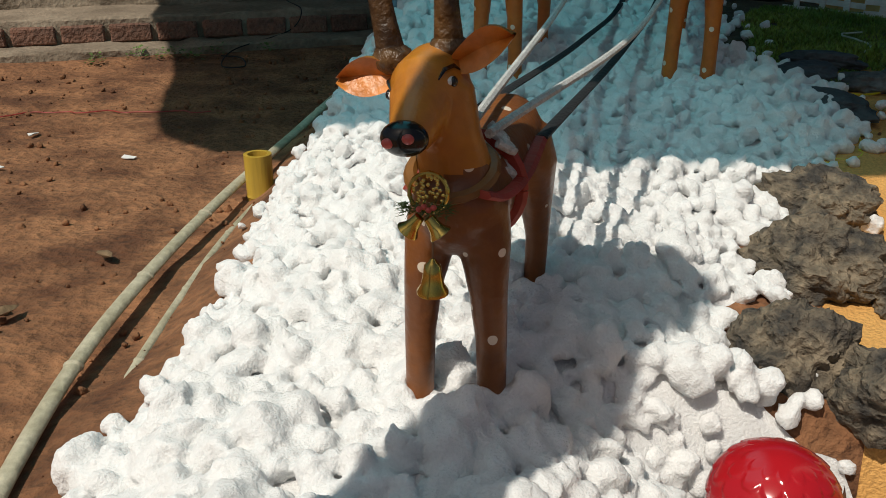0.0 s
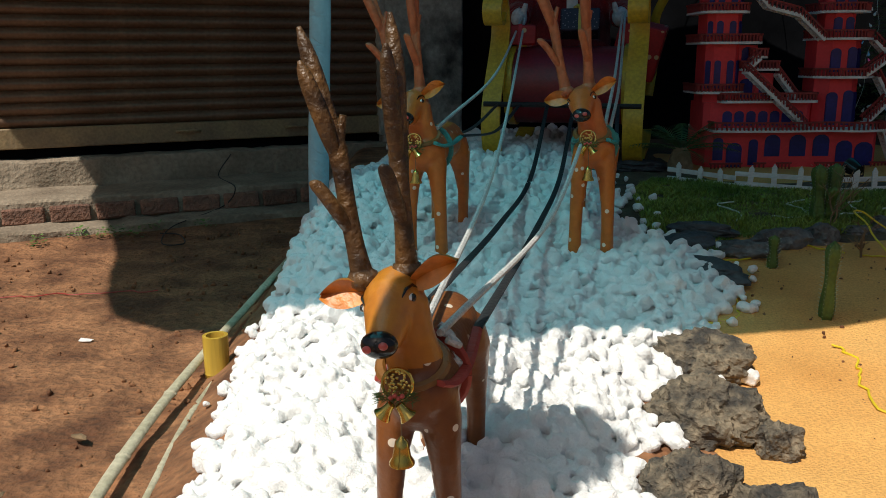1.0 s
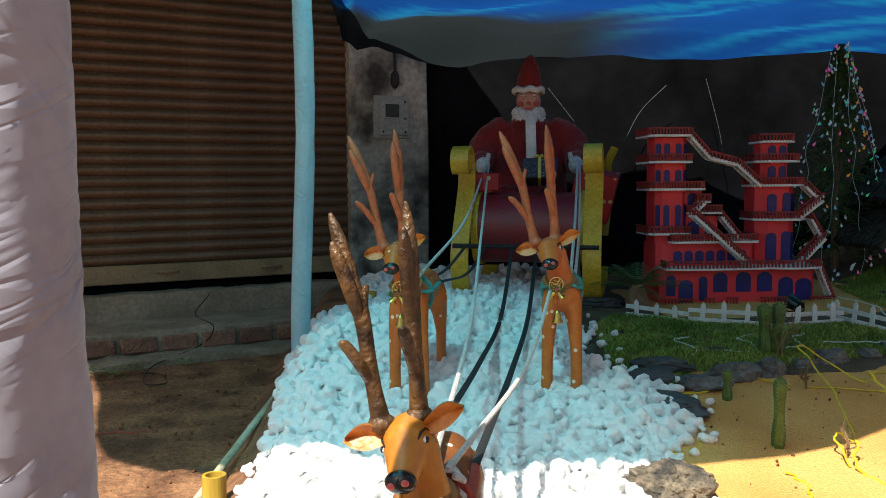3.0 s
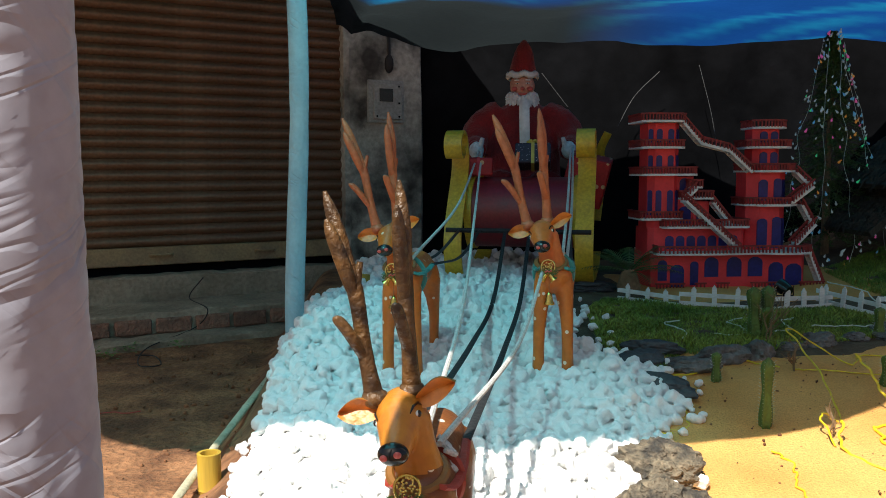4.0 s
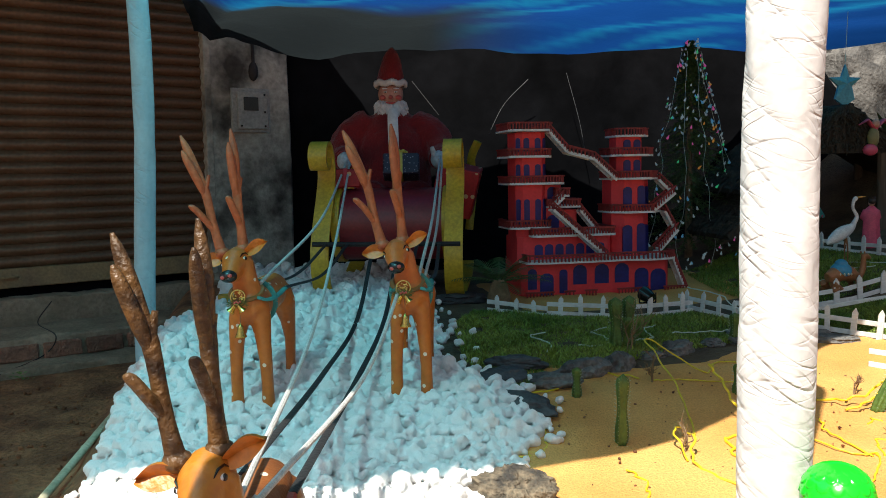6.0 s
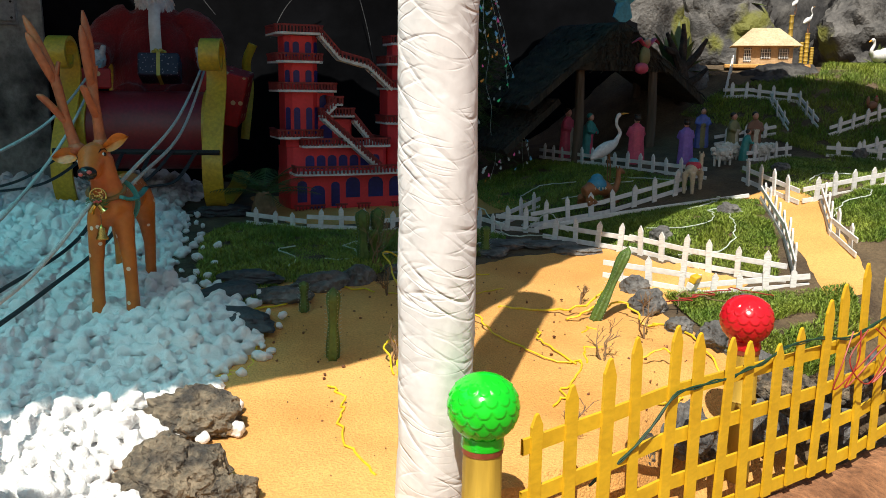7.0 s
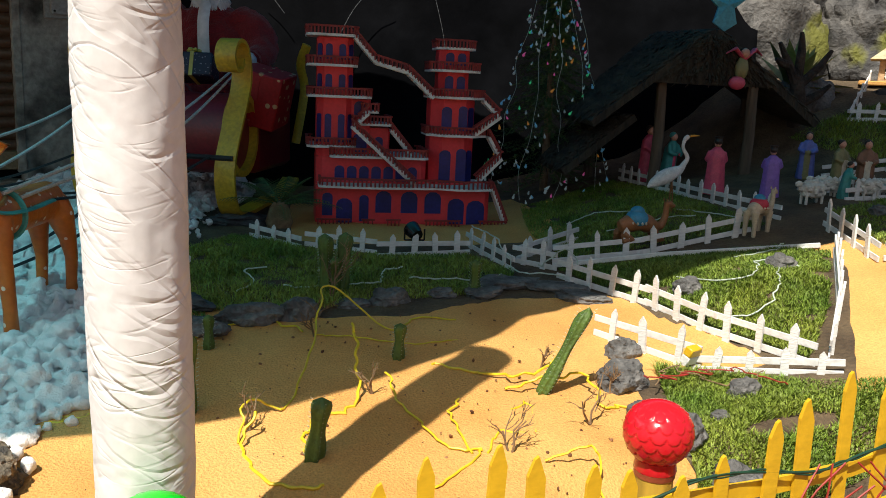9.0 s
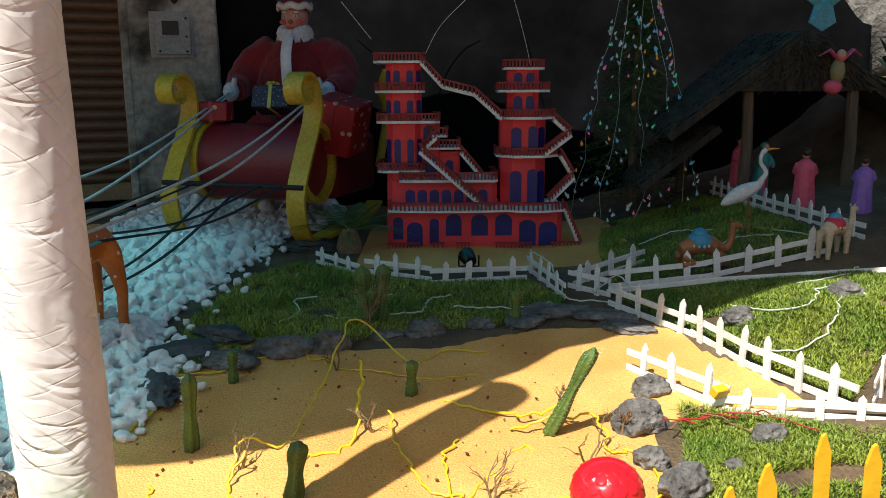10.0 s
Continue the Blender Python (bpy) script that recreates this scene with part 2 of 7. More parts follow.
M_GWIRE = surf("green_wire", (0.012, 0.06, 0.03), None, 30, 0.45, bump=0)
M_WWIRE = surf("pale_wire", (0.62, 0.70, 0.60), None, 30, 0.5, bump=0)
M_THATCH = stretch(surf("dark_thatch", (0.025, 0.022, 0.017), (0.055, 0.046, 0.031), 22, 0.95, bump=1.0, bscale=80), 1, 0.2, 0.2)
M_HUTSTRAW = surf("cream_roof", (0.62, 0.52, 0.33), (0.50, 0.41, 0.25), 12, 0.9, bump=0.5, bscale=60)
M_WOOD = stretch(surf("grey_wood", (0.16, 0.12, 0.085), (0.09, 0.07, 0.05), 14, 0.9, bump=0.5), 1, 1, 0.1)


# ---- shape helpers ----
def part(name, bm, mats, parent=None, label="", smooth=True, sharp=40):
    """Link a bmesh as one mesh object, under a thing or on its own."""
    me = bpy.data.meshes.new(name)
    bm.to_mesh(me)
    bm.free()
    for m in mats if isinstance(mats, (list, tuple)) else [mats]:
        me.materials.append(m)
    if smooth:
        me.shade_smooth()
        me.set_sharp_from_angle(angle=radians(sharp))
    ob = new(name, me)
    ob.parent = parent
    if label:
        ob["label"] = label
    return ob


def empty(name, m, label, category, group="", kind=""):
    ob = new(name)
    ob.empty_display_size = 0.05
    ob.matrix_basis = m
    return tagged(ob, label, category, group, kind)


def setmat(geom, mi):
    for f in {f for v in geom for f in v.link_faces}:
        f.material_index = mi


def box(bm, c, s, mi=0, rot=None, bevel=0.0):
    m = Matrix.Translation(c) @ (rot or Matrix()) @ Matrix.Diagonal((*s, 1))
    vs = bmesh.ops.create_cube(bm, size=1, matrix=m)["verts"]
    setmat(vs, mi)
    if bevel:
        es = list({e for v in vs for e in v.link_edges})
        r = bmesh.ops.bevel(bm, geom=es, offset=bevel, segments=1, affect="EDGES")
        for f in r["faces"]:
            f.material_index = mi
    return vs


def blob(bm, c, s, mi=0, sub=2, rot=None):
    m = Matrix.Translation(c) @ (rot or Matrix()) @ Matrix.Diagonal((*s, 1))
    vs = bmesh.ops.create_icosphere(bm, subdivisions=sub, radius=1, matrix=m)["verts"]
    setmat(vs, mi)
    return vs


def tube(bm, pts, radii, seg=8, mi=0, cap=True, squash=1.0):
    """A tapered tube along pts; squash flattens it across."""
    pts = [Vector(p) for p in pts]
    if not isinstance(radii, (list, tuple)):
        radii = [radii] * len(pts)
    rings, side = [], None
    for i, p in enumerate(pts):
        d = (pts[min(i + 1, len(pts) - 1)] - pts[max(i - 1, 0)]).normalized()
        if side is None:
            side = d.cross(Vector((0, 0, 1)) if abs(d.z) < 0.9 else Vector((0, 1, 0))).normalized()
        side = (side - d * side.dot(d)).normalized()
        up = d.cross(side)
        rings.append([bm.verts.new(p + (side * math.cos(a) + up * math.sin(a) * squash) * radii[i]) for a in (2 * math.pi * k / seg for k in range(seg))])
    out = []
    for a, b in zip(rings, rings[1:]):
        for k in range(seg):
            f = bm.faces.new((a[k], a[(k + 1) % seg], b[(k + 1) % seg], b[k]))
            f.material_index = mi
            out.append(f)
    if cap:
        for r, rev in ((rings[0], True), (rings[-1], False)):
            f = bm.faces.new(r[::-1] if rev else r)
            f.material_index = mi
    return rings


def lathe(bm, prof, seg=16, mi=0, m=None):
    """Turn a profile of (radius, height) pairs round z."""
    rings = []
    for r, z in prof:
        rings.append([bm.verts.new((m or Matrix()) @ Vector((r * math.cos(a), r * math.sin(a), z))) for a in (2 * math.pi * k / seg for k in range(seg))])
    for a, b in zip(rings, rings[1:]):
        for k in range(seg):
            bm.faces.new((a[k], a[(k + 1) % seg], b[(k + 1) % seg], b[k])).material_index = mi
    bm.faces.new(rings[0][::-1]).material_index = mi
    bm.faces.new(rings[-1]).material_index = mi


def prism(bm, outline, z0, z1, mi=0):
    """Extrude a plan outline (counterclockwise) from z0 to z1."""
    a = [bm.verts.new((x, y, z0)) for x, y in outline]
    b = [bm.verts.new((x, y, z1)) for x, y in outline]
    n = len(a)
    fs = [bm.faces.new((a[i], a[(i + 1) % n], b[(i + 1) % n], b[i])) for i in range(n)]
    fs += [bm.faces.new(a[::-1]), bm.faces.new(b)]
    for f in fs:
        f.material_index = mi


def curve_pts(pts, n=8):
    """Catmull-Rom points through pts."""
    p = [Vector(q) for q in pts]
    p = [p[0] * 2 - p[1]] + p + [p[-1] * 2 - p[-2]]
    out = []
    for i in range(1, len(p) - 2):
        for k in range(n):
            t = k / n
            out.append(0.5 * (2 * p[i] + (p[i + 1] - p[i - 1]) * t + (2 * p[i - 1] - 5 * p[i] + 4 * p[i + 1] - p[i + 2]) * t * t + (3 * p[i] - p[i - 1] - 3 * p[i + 1] + p[i + 2]) * t ** 3))
    out.append(p[-2])
    return out


def fuse(bm, voxel=0.008, smooth=4):
    """Melt overlapping closed shapes into one skin."""
    me = bpy.data.meshes.new("tmp")
    bm.to_mesh(me)
    bm.free()
    ob = new("tmp", me)
    r = ob.modifiers.new("r", "REMESH")
    r.mode, r.voxel_size = "VOXEL", voxel
    s = ob.modifiers.new("s", "SMOOTH")
    s.iterations, s.factor = smooth, 0.5
    bpy.context.view_layer.update()
    ev = ob.evaluated_get(bpy.context.evaluated_depsgraph_get())
    out = bmesh.new()
    out.from_mesh(ev.to_mesh())
    ev.to_mesh_clear()
    bpy.data.objects.remove(ob)
    bpy.data.meshes.remove(me)
    return out


def rough_up(bm, amp, scale, seed=0.0, verts=None):
    for v in verts or bm.verts:
        v.co += Vector(v.normal) * amp * (noise.fractal(v.co * scale + Vector((seed, seed * 1.7, 0)), 0.9, 2.1, 4))


def sm(u):
    u = min(max(u, 0.0), 1.0)
    return u * u * (3 - 2 * u)


# ---- lie of the land ----
FENCE = [(1.30, 1.375), (1.867, 1.489), (3.585, 1.793), (5.6, 2.20), (7.0, 2.8)]


def fence_y(x):
    if x <= FENCE[0][0]:
        return FENCE[0][1]
    for (x0, y0), (x1, y1) in zip(FENCE, FENCE[1:]):
        if x <= x1:
            return y0 + (y1 - y0) * (x - x0) / (x1 - x0)
    return FENCE[-1][1]


def land(x, y):
    garden = 0.64 + 0.24 * sm((y - 1.0) / 3.2)
    garden += 0.30 * sm((x - 2.9) / 1.8)
    garden += 0.60 * sm(((x - 4.6) * 0.6 + (y - 4.3) * 0.8) / 1.6) * sm((x - 4.3) / 0.9)
    garden += 0.07 * math.exp(-((x - 3.68) ** 2 / 0.05 + (y - 3.02) ** 2 / 0.07))
    garden += 0.05 * math.exp(-((x - 4.55) ** 2 / 0.06 + (y - 2.78) ** 2 / 0.02))
    garden += 0.03 * math.exp(-((x - 2.1) ** 2 + (y - 2.5) ** 2) / 0.5)
    street = 0.18 + 0.40 * sm((0.9 - x) / 1.1) * sm((y + 1.5) / 3.0)
    street += 0.27 * sm((x - 1.0) / 0.6) * sm((y - fence_y(x) + 0.6) / 0.6)
    side = sm((x + 0.12) / 0.30)
    z = 0.58 * (1 - side) + garden * side
    inside = sm((y - fence_y(x) + 0.02) / (0.10 + 0.38 * sm((x - 2.2) / 0.5))) if x > 0.6 else sm((y - 0.2) / 1.0)
    edge = inside if x > 1.2 else inside * sm((x - 0.6) / 0.6) + sm((y - 0.2) / 1.0) * (1 - sm((x - 0.6) / 0.6))
    out = street if x > 0 else street * (1 - sm((y - 0.2) / 1.0)) + 0.58 * sm((y - 0.2) / 1.0)
    return out * (1 - edge) + z * edge


def axis(lo, hi, step, far):
    a = list(np.arange(lo, hi + step / 2, step))
    g, d = [], step
    while (g[-1] if g else 0) < far:
        d *= 1.6
        g.append((g[-1] if g else 0) + d)
    return [lo - v for v in reversed(g)] + a + [hi + v for v in g]


def in_sand(x, y):
    return x > 1.15 and y > fence_y(x) - 0.02 and y < 3.10 + 0.07 * math.sin(5 * x) + 0.10 * sm((x - 2.5) / 0.4) and x < (3.0 if y < 2.5 else 3.09 + (3.47 - y) * 0.42)


def on_path(x, y):
    """The sand path that climbs between the lawns."""
    c = 3.72 + 0.33 * (y - 2.35) / 0.5 if y < 3.0 else 4.15 - 0.1 * (y - 3.0)
    return max(2.2, fence_y(x)) < y < 3.25 and abs(x - c - 0.06) < 0.12


xs, ys = axis(-2.0, 7.0, 0.035, 2500), axis(-0.6, 7.0, 0.035, 2500)
bm = bmesh.new()
grid = [[bm.verts.new((x, y, land(x, y) + 0.012 * noise.fractal(Vector((x * 4, y * 4, 0)), 1, 2, 4))) for x in xs] for y in ys]
for j in range(len(ys) - 1):
    for i in range(len(xs) - 1):
        f = bm.faces.new((grid[j][i], grid[j][i + 1], grid[j + 1][i + 1], grid[j + 1][i]))
        cx, cy = (xs[i] + xs[i + 1]) / 2, (ys[j] + ys[j + 1]) / 2
        wob = 0.05 * noise.noise(Vector((cx * 4, cy * 4, 3)))
        if in_sand(cx + wob, cy + wob) or on_path(cx + wob, cy + wob) or (2.0 < cx < 3.4 and 4.1 < cy < 5.3):
            f.material_index = 1
        elif cx > 1.3 and cy > fence_y(cx) and cx < 9 and cy < 9:
            f.material_index = 2
# soften the borders between dirt, sand and soil
for _ in range(6):
    moves = []
    for v in bm.verts:
        kinds = {f.material_index for f in v.link_faces}
        if len(kinds) > 1:
            line = [w for e in v.link_edges for w in (e.other_vert(v),) if len({f.material_index for f in e.link_faces}) > 1]
            if line:
                moves.append((v, sum((w.co for w in line), Vector()) / len(line)))
    for v, c in moves:
        v.co.x, v.co.y = v.co.x * 0.5 + c.x * 0.5, v.co.y * 0.5 + c.y * 0.5
tagged(part("ground", bm, [M_DIRT, M_SAND, M_SOIL]), "reddish bare dirt, raked yellow sand and dark soil", "ground", kind="structure")


# ---- shop front: shutter, pillar, steps ----
WU, WN, W0 = Vector((0.912, 0.41, 0)), Vector((0.41, -0.912, 0)), Vector((0.287, 6.04, 0))


def wall_pt(s, d, z):
    return W0 + WU * s + WN * d + Vector((0, 0, z))


WROT = Matrix(((WU.x, -WN.x, 0, 0), (WU.y, -WN.y, 0, 0), (0, 0, 1, 0), (0, 0, 0, 1)))


def wall_box(bm, s0, s1, d0, d1, z0, z1, mi=0, bevel=0.0):
    return box(bm, wall_pt((s0 + s1) / 2, (d0 + d1) / 2, (z0 + z1) / 2), (s1 - s0, abs(d1 - d0), z1 - z0), mi, WROT, bevel)


shutter = empty("shutter_wall", Matrix(), "brown corrugated steel rolling shutter, pulled down", "rolling shutter", kind="structure")
slat_me = None
for k in range(36):
    z = 1.085 + k * 0.072
    if slat_me is None:
        bm = bmesh.new()
        prof = [(0.0, 0.0), (0.006, 0.004), (0.022, 0.02), (0.026, 0.036), (0.022, 0.05), (0.006, 0.066), (0.0, 0.0715)]
        rows = [[bm.verts.new((s, -d, h)) for d, h in prof] for s in (-3.6, 0.0)]
        for i in range(len(prof) - 1):
            bm.faces.new((rows[0][i], rows[1][i], rows[1][i + 1], rows[0][i + 1]))
        first = part("slat", bm, M_SHUTTER, shutter)
        slat_me = first.data
        ob = first
    else:
        ob = new("slat", slat_me)
        ob.parent = shutter
    ob.matrix_basis = Matrix.Translation(wall_pt(0, -0.02, z)) @ WROT
bm = bmesh.new()
wall_box(bm, -3.6, 0, -0.03, 0.02, 0.965, 1.085, 0, 0.006)
part("bottom_rail", bm, M_RAIL, shutter, "ochre painted flat bottom rail")
for s in (-1.32, -0.62):
    bm = bmesh.new()
    tube(bm, curve_pts([wall_pt(s - 0.07, 0.02, 1.03), wall_pt(s - 0.05, 0.05, 1.035), wall_pt(s + 0.05, 0.05, 1.035), wall_pt(s + 0.07, 0.02, 1.03)], 4), 0.009, 6)
    part("lift_handle", bm, M_RAIL, shutter)
bm = bmesh.new()
wall_box(bm, -3.6, 0, -0.10, -0.05, 0.7, 3.9)
part("wall_back", bm, M_BLACK, shutter)

pillar = empty("wall_pillar", Matrix(), "stained mouldy grey plaster pillar beside the shutter", "pillar", kind="structure")
bm = bmesh.new()
wall_box(bm, 0.0, 0.62, -0.45, 0.05, 0.6, 3.6, 0, 0.02)
bmesh.ops.subdivide_edges(bm, edges=list(bm.edges), cuts=14, use_grid_fill=True)
bm.normal_update()
rough_up(bm, 0.012, 5.0)
part("plaster", bm, M_PILLAR, pillar)
bm = bmesh.new()
wall_box(bm, -0.03, 0.02, -0.02, 0.06, 0.95, 3.6, 0, 0.004)
part("guide_rail", bm, M_PILLAR, pillar)

steps = empty("shop_steps", Matrix(), "worn concrete shop steps with a brick edge", "steps", kind="structure")
bm = bmesh.new()
wall_box(bm, -3.6, 0.7, -0.4, 0.12, 0.55, 0.905, 0, 0.012)
wall_box(bm, -3.6, 0.7, 0.10, 0.60, 0.50, 0.745, 0, 0.012)
bmesh.ops.subdivide_edges(bm, edges=[e for e in bm.edges if e.calc_length() > 1], cuts=60)
bm.normal_update()
rough_up(bm, 0.015, 6.0)
part("concrete", bm, M_CONC, steps)
bm = bmesh.new()
wall_box(bm, -3.6, 0.55, 0.58, 0.84, 0.45, 0.622, 0, 0.01)
bmesh.ops.subdivide_edges(bm, edges=[e for e in bm.edges if e.calc_length() > 1], cuts=60)
bm.normal_update()
rough_up(bm, 0.02, 5.0, 3)
part("lower_step", bm, M_CONC, steps)

# ---- black sheet behind the display ----
bm = bmesh.new()
pl = curve_pts([(0.70, 6.34, 0), (1.6, 6.28, 0), (2.6, 6.1, 0), (3.6, 6.15, 0), (4.6, 5.9, 0), (5.2, 5.7, 0)], 12)
rows = []
for p in pl:
    col = []
    for k in range(18):
        z = 0.7 + k * 0.118
        top = 0.30 * sm((p.x - 4.7) / 0.5)
        zz = 0.7 + (z - 0.7) * (1 - top)
        w = 0.05 * noise.fractal(Vector((p.x * 3, z * 1.3, 1)), 1, 2, 4)
        col.append(bm.verts.new((p.x, p.y + w, zz)))
    rows.append(col)
for a, b in zip(rows, rows[1:]):
    for k in range(17):
        bm.faces.new((a[k], b[k], b[k + 1], a[k + 1]))
ob = part("backdrop_sheet", bm, M_BLACK)
ob.modifiers.new("thick", "SOLIDIFY").thickness = 0.004
tagged(ob, "hanging wrinkled black plastic sheet behind the display", "backdrop", kind="structure")


# ---- blue tarpaulin roof ----
def tarp_z(u, v):
    """u along the front, v from front to back."""
    fold = 0.030 * abs(math.sin(u * 15 + v * 14 + 1.6 * noise.noise(Vector((u * 5, v * 4, 8))))) ** 0.6 * sm((v - 0.5) / 0.2) + 0.010 * math.sin(u * 34 + v * 26 + 2.5 * noise.noise(Vector((u * 4, v * 3, 5)))) * sm((v - 0.45) / 0.3)
    return 2.95 + 0.22 * sm((u - 0.6) / 0.3) * (1 - v) - 0.52 * v + fold + 0.10 * math.sin(u * 9 + v * 3) * v * (1 - v) * 2 - 0.10 * math.sin(math.pi * u) * v + 0.05 * noise.fractal(Vector((u * 5, v * 6, 2)), 1, 2, 4)


# front and right outline, out of view, extended to cast the shade wanted below
FRONT = [(-1.35, 1.78), (-0.60, 1.26), (-0.1, 1.02), (0.6, 1.12), (1.1, 1.22), (1.72, 1.62), (2.3, 2.02), (4.2, 2.25), (5.7, 2.6)]
BACK = [(0.25, 5.65), (0.45, 5.70), (0.7, 5.73), (1.3, 5.75), (2.0, 5.7), (2.8, 5.65), (3.5, 5.5), (4.65, 5.6), (5.9, 3.95)]
fr = curve_pts([(x, y, 0) for x, y in FRONT], 8)
bk = curve_pts([(x, y, 0) for x, y in BACK], 8)
bm = bmesh.new()
NV = 68
rows, marks = [], []
for i, (a, b) in enumerate(zip(fr, bk)):
    u = i / (len(fr) - 1)
    col = []
    for k in range(NV + 1):
        v = k / NV
        p = a.lerp(b, v)
        edge = 1 - sm(u / 0.22)
        p.x += edge * (b.x - a.x) * v * (1 - v)
        col.append(bm.verts.new((p.x, p.y, tarp_z(u, v) + 0.14 * sm((v - 0.3) / 0.7) - 0.05 * max(0, v - 0.93) / 0.07)))
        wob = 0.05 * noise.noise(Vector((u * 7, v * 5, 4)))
        deep = sm((v - 0.66 - 0.08 * u - wob) / 0.025)
        # thick: added near-opaque zone, keeps cyan light off the sand
        marks.append((sm((v - 0.53) / 0.10), deep * (1 - 0.30 * sm((noise.noise(Vector((u * 15 + v * 22, v * 9, 7))) - 0.05) / 0.3)), sm((v - 0.78 - wob) / 0.07) * (1 - sm((u - 0.46) / 0.16)), sm((p.x - 0.40) / 0.45) * (1 - sm((v - 0.55) / 0.12))))
    rows.append(col)
for a, b in zip(rows, rows[1:]):
    for k in range(NV):
        bm.faces.new((a[k], b[k], b[k + 1], a[k + 1]))
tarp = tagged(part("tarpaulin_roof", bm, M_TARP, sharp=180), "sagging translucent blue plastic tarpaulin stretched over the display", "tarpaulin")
for j, key in enumerate(("far_dim", "deep_blue", "greyed", "thick")):
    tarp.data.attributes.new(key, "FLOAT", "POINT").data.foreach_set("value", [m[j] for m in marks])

# unseen sheet and eave added above the shutter to cast the shade there
bm = bmesh.new()
prism(bm, [(-1.91, 2.6), (-1.72, 1.93), (-1.58, 1.63), (-1.32, 1.43), (-1.22, 1.50), (-0.80, 2.3), (-0.1, 3.5), (0.15, 5.2), (-2.4, 4.0), (-2.19, 3.3)], 3.25, 3.31)
wall_box(bm, -3.6, 0.4, -0.5, 0.80, 3.34, 3.42)
tagged(part("shop_shade_sheet", bm, M_SHADESHEET, smooth=False), "unseen flat blue-green sheet added to shade the shop front", "awning", kind="structure")


# ---- cloth-wrapped poles ----
def wrapped_pole(foot, top, r, label, mat, seed):
    foot, top = Vector(foot), Vector(top)
    bm = bmesh.new()
    n, seg = 420, 72
    ax = (top - foot).normalized()
    sx = ax.cross(Vector((0, 1, 0))).normalized()
    sy = ax.cross(sx)
    rings = []
    for i in range(n + 1):
        t = i / n
        c = foot.lerp(top, t) + sx * 0.012 * math.sin(t * 7 + seed)
        ring = []
        for k in range(seg):
            a = 2 * math.pi * k / seg
            h = t * (top - foot).length
            fold = noise.fractal(Vector((math.cos(a) * 1.3 + seed, math.sin(a) * 1.3, h * 6 + 1.2 * math.sin(a + seed + h * 2))), 0.8, 2.2, 3)
            q = Vector((math.cos(a) * 0.5 + seed * 3, math.sin(a) * 0.5, h * 8 + 1.1 * math.sin(a + seed) + 0.5 * math.sin(h * 5)))
            crease = -0.8 * max(0.0, 1 - abs(noise.noise(q)) * 15) - 0.6 * max(0.0, 1 - abs(noise.noise(q * 1.9 + Vector((3, 0, 0)))) * 13) - 0.4 * max(0.0, 1 - abs(noise.noise(q * 3.1 + Vector((0, 5, 0)))) * 11)
            band = 0.05 * abs(math.sin(h * 3.1 + 0.6 * math.sin(a) + seed)) ** 18
            lap = 0.10 * sm((math.sin(a - 0.6 - seed) - 0.9) * 10)
            ring.append(bm.verts.new(c + (sx * math.cos(a) + sy * math.sin(a)) * r * (1 + 0.030 * fold + 0.016 * crease - band + lap * 0.5)))
        rings.append(ring)
    for a, b in zip(rings, rings[1:]):
        for k in range(seg):
            bm.faces.new((a[k], a[(k + 1) % seg], b[(k + 1) % seg], b[k]))
    bm.faces.new(rings[0][::-1]), bm.faces.new(rings[-1])
    return tagged(part("wrapped_pole", bm, mat, sharp=60), label, "pole", "poles carrying the tarpaulin")


wrapped_pole((0.165, 0.550, 0.3), (0.075, 0.590, 2.85), 0.085, "round post by the front deer in wrinkled grey cloth with shade in its colour", M_WRAPSHADED, 1.0)
wrapped_pole((1.702, 1.61, 0.55), (1.735, 1.54, 3.0), 0.081, "round post wrapped in wrinkled white cloth on the sand", M_WRAP, 4.0)
wrapped_pole((0.10, 3.85, 0.55), (0.14, 3.85, 2.85), 0.045, "slim post wrapped in pale blue cloth at the cotton's edge", M_WRAPBLUE, 7.0)

# ---- cotton bed ----
def cotton_edge(y):
    """Left and right borders of the cotton at y."""
    left = 0.08 + 0.02 * math.sin(y * 5)
    right = 0.97 + 0.28 * sm((1.50 - y) / 0.15) + 0.34 * sm((y - 1.6) / 0.7) + 0.22 * math.exp(-((y - 2.75) / 0.35) ** 2) + 0.12 * sm((y - 3.2) / 1.0) + 0.30 * sm((y - 4.6) / 1.0)
    return left + 0.30 * sm((y - 4.0) / 0.8) + 0.04 * noise.noise(Vector((y * 6, 0, 4))), right + 0.07 * noise.noise(Vector((y * 7, 2, 0)))


def cotton_top(x, y):
    l, r = cotton_edge(y)
    e = sm((x - l) / 0.22) * sm((r - x) / 0.18)
    return land(x, y) + 0.005 + 0.055 * e + 0.02 * noise.fractal(Vector((x * 5, y * 5, 9)), 1, 2, 3) * e


def base_tuft(seed):
    bm = bmesh.new()
    bmesh.ops.create_icosphere(bm, subdivisions=2, radius=1)
    for v in bm.verts:
        d = v.co.normalized()
        v.co = d * (1 + 0.42 * noise.fractal(d * 1.9 + Vector((seed * 3.1, seed, 0)), 0.6, 2.3, 4))
    vs = np.array([v.co[:] for v in bm.verts])
    fs = [[v.index for v in f.verts] for f in bm.faces]
    bm.free()
    return vs, np.array(fs)


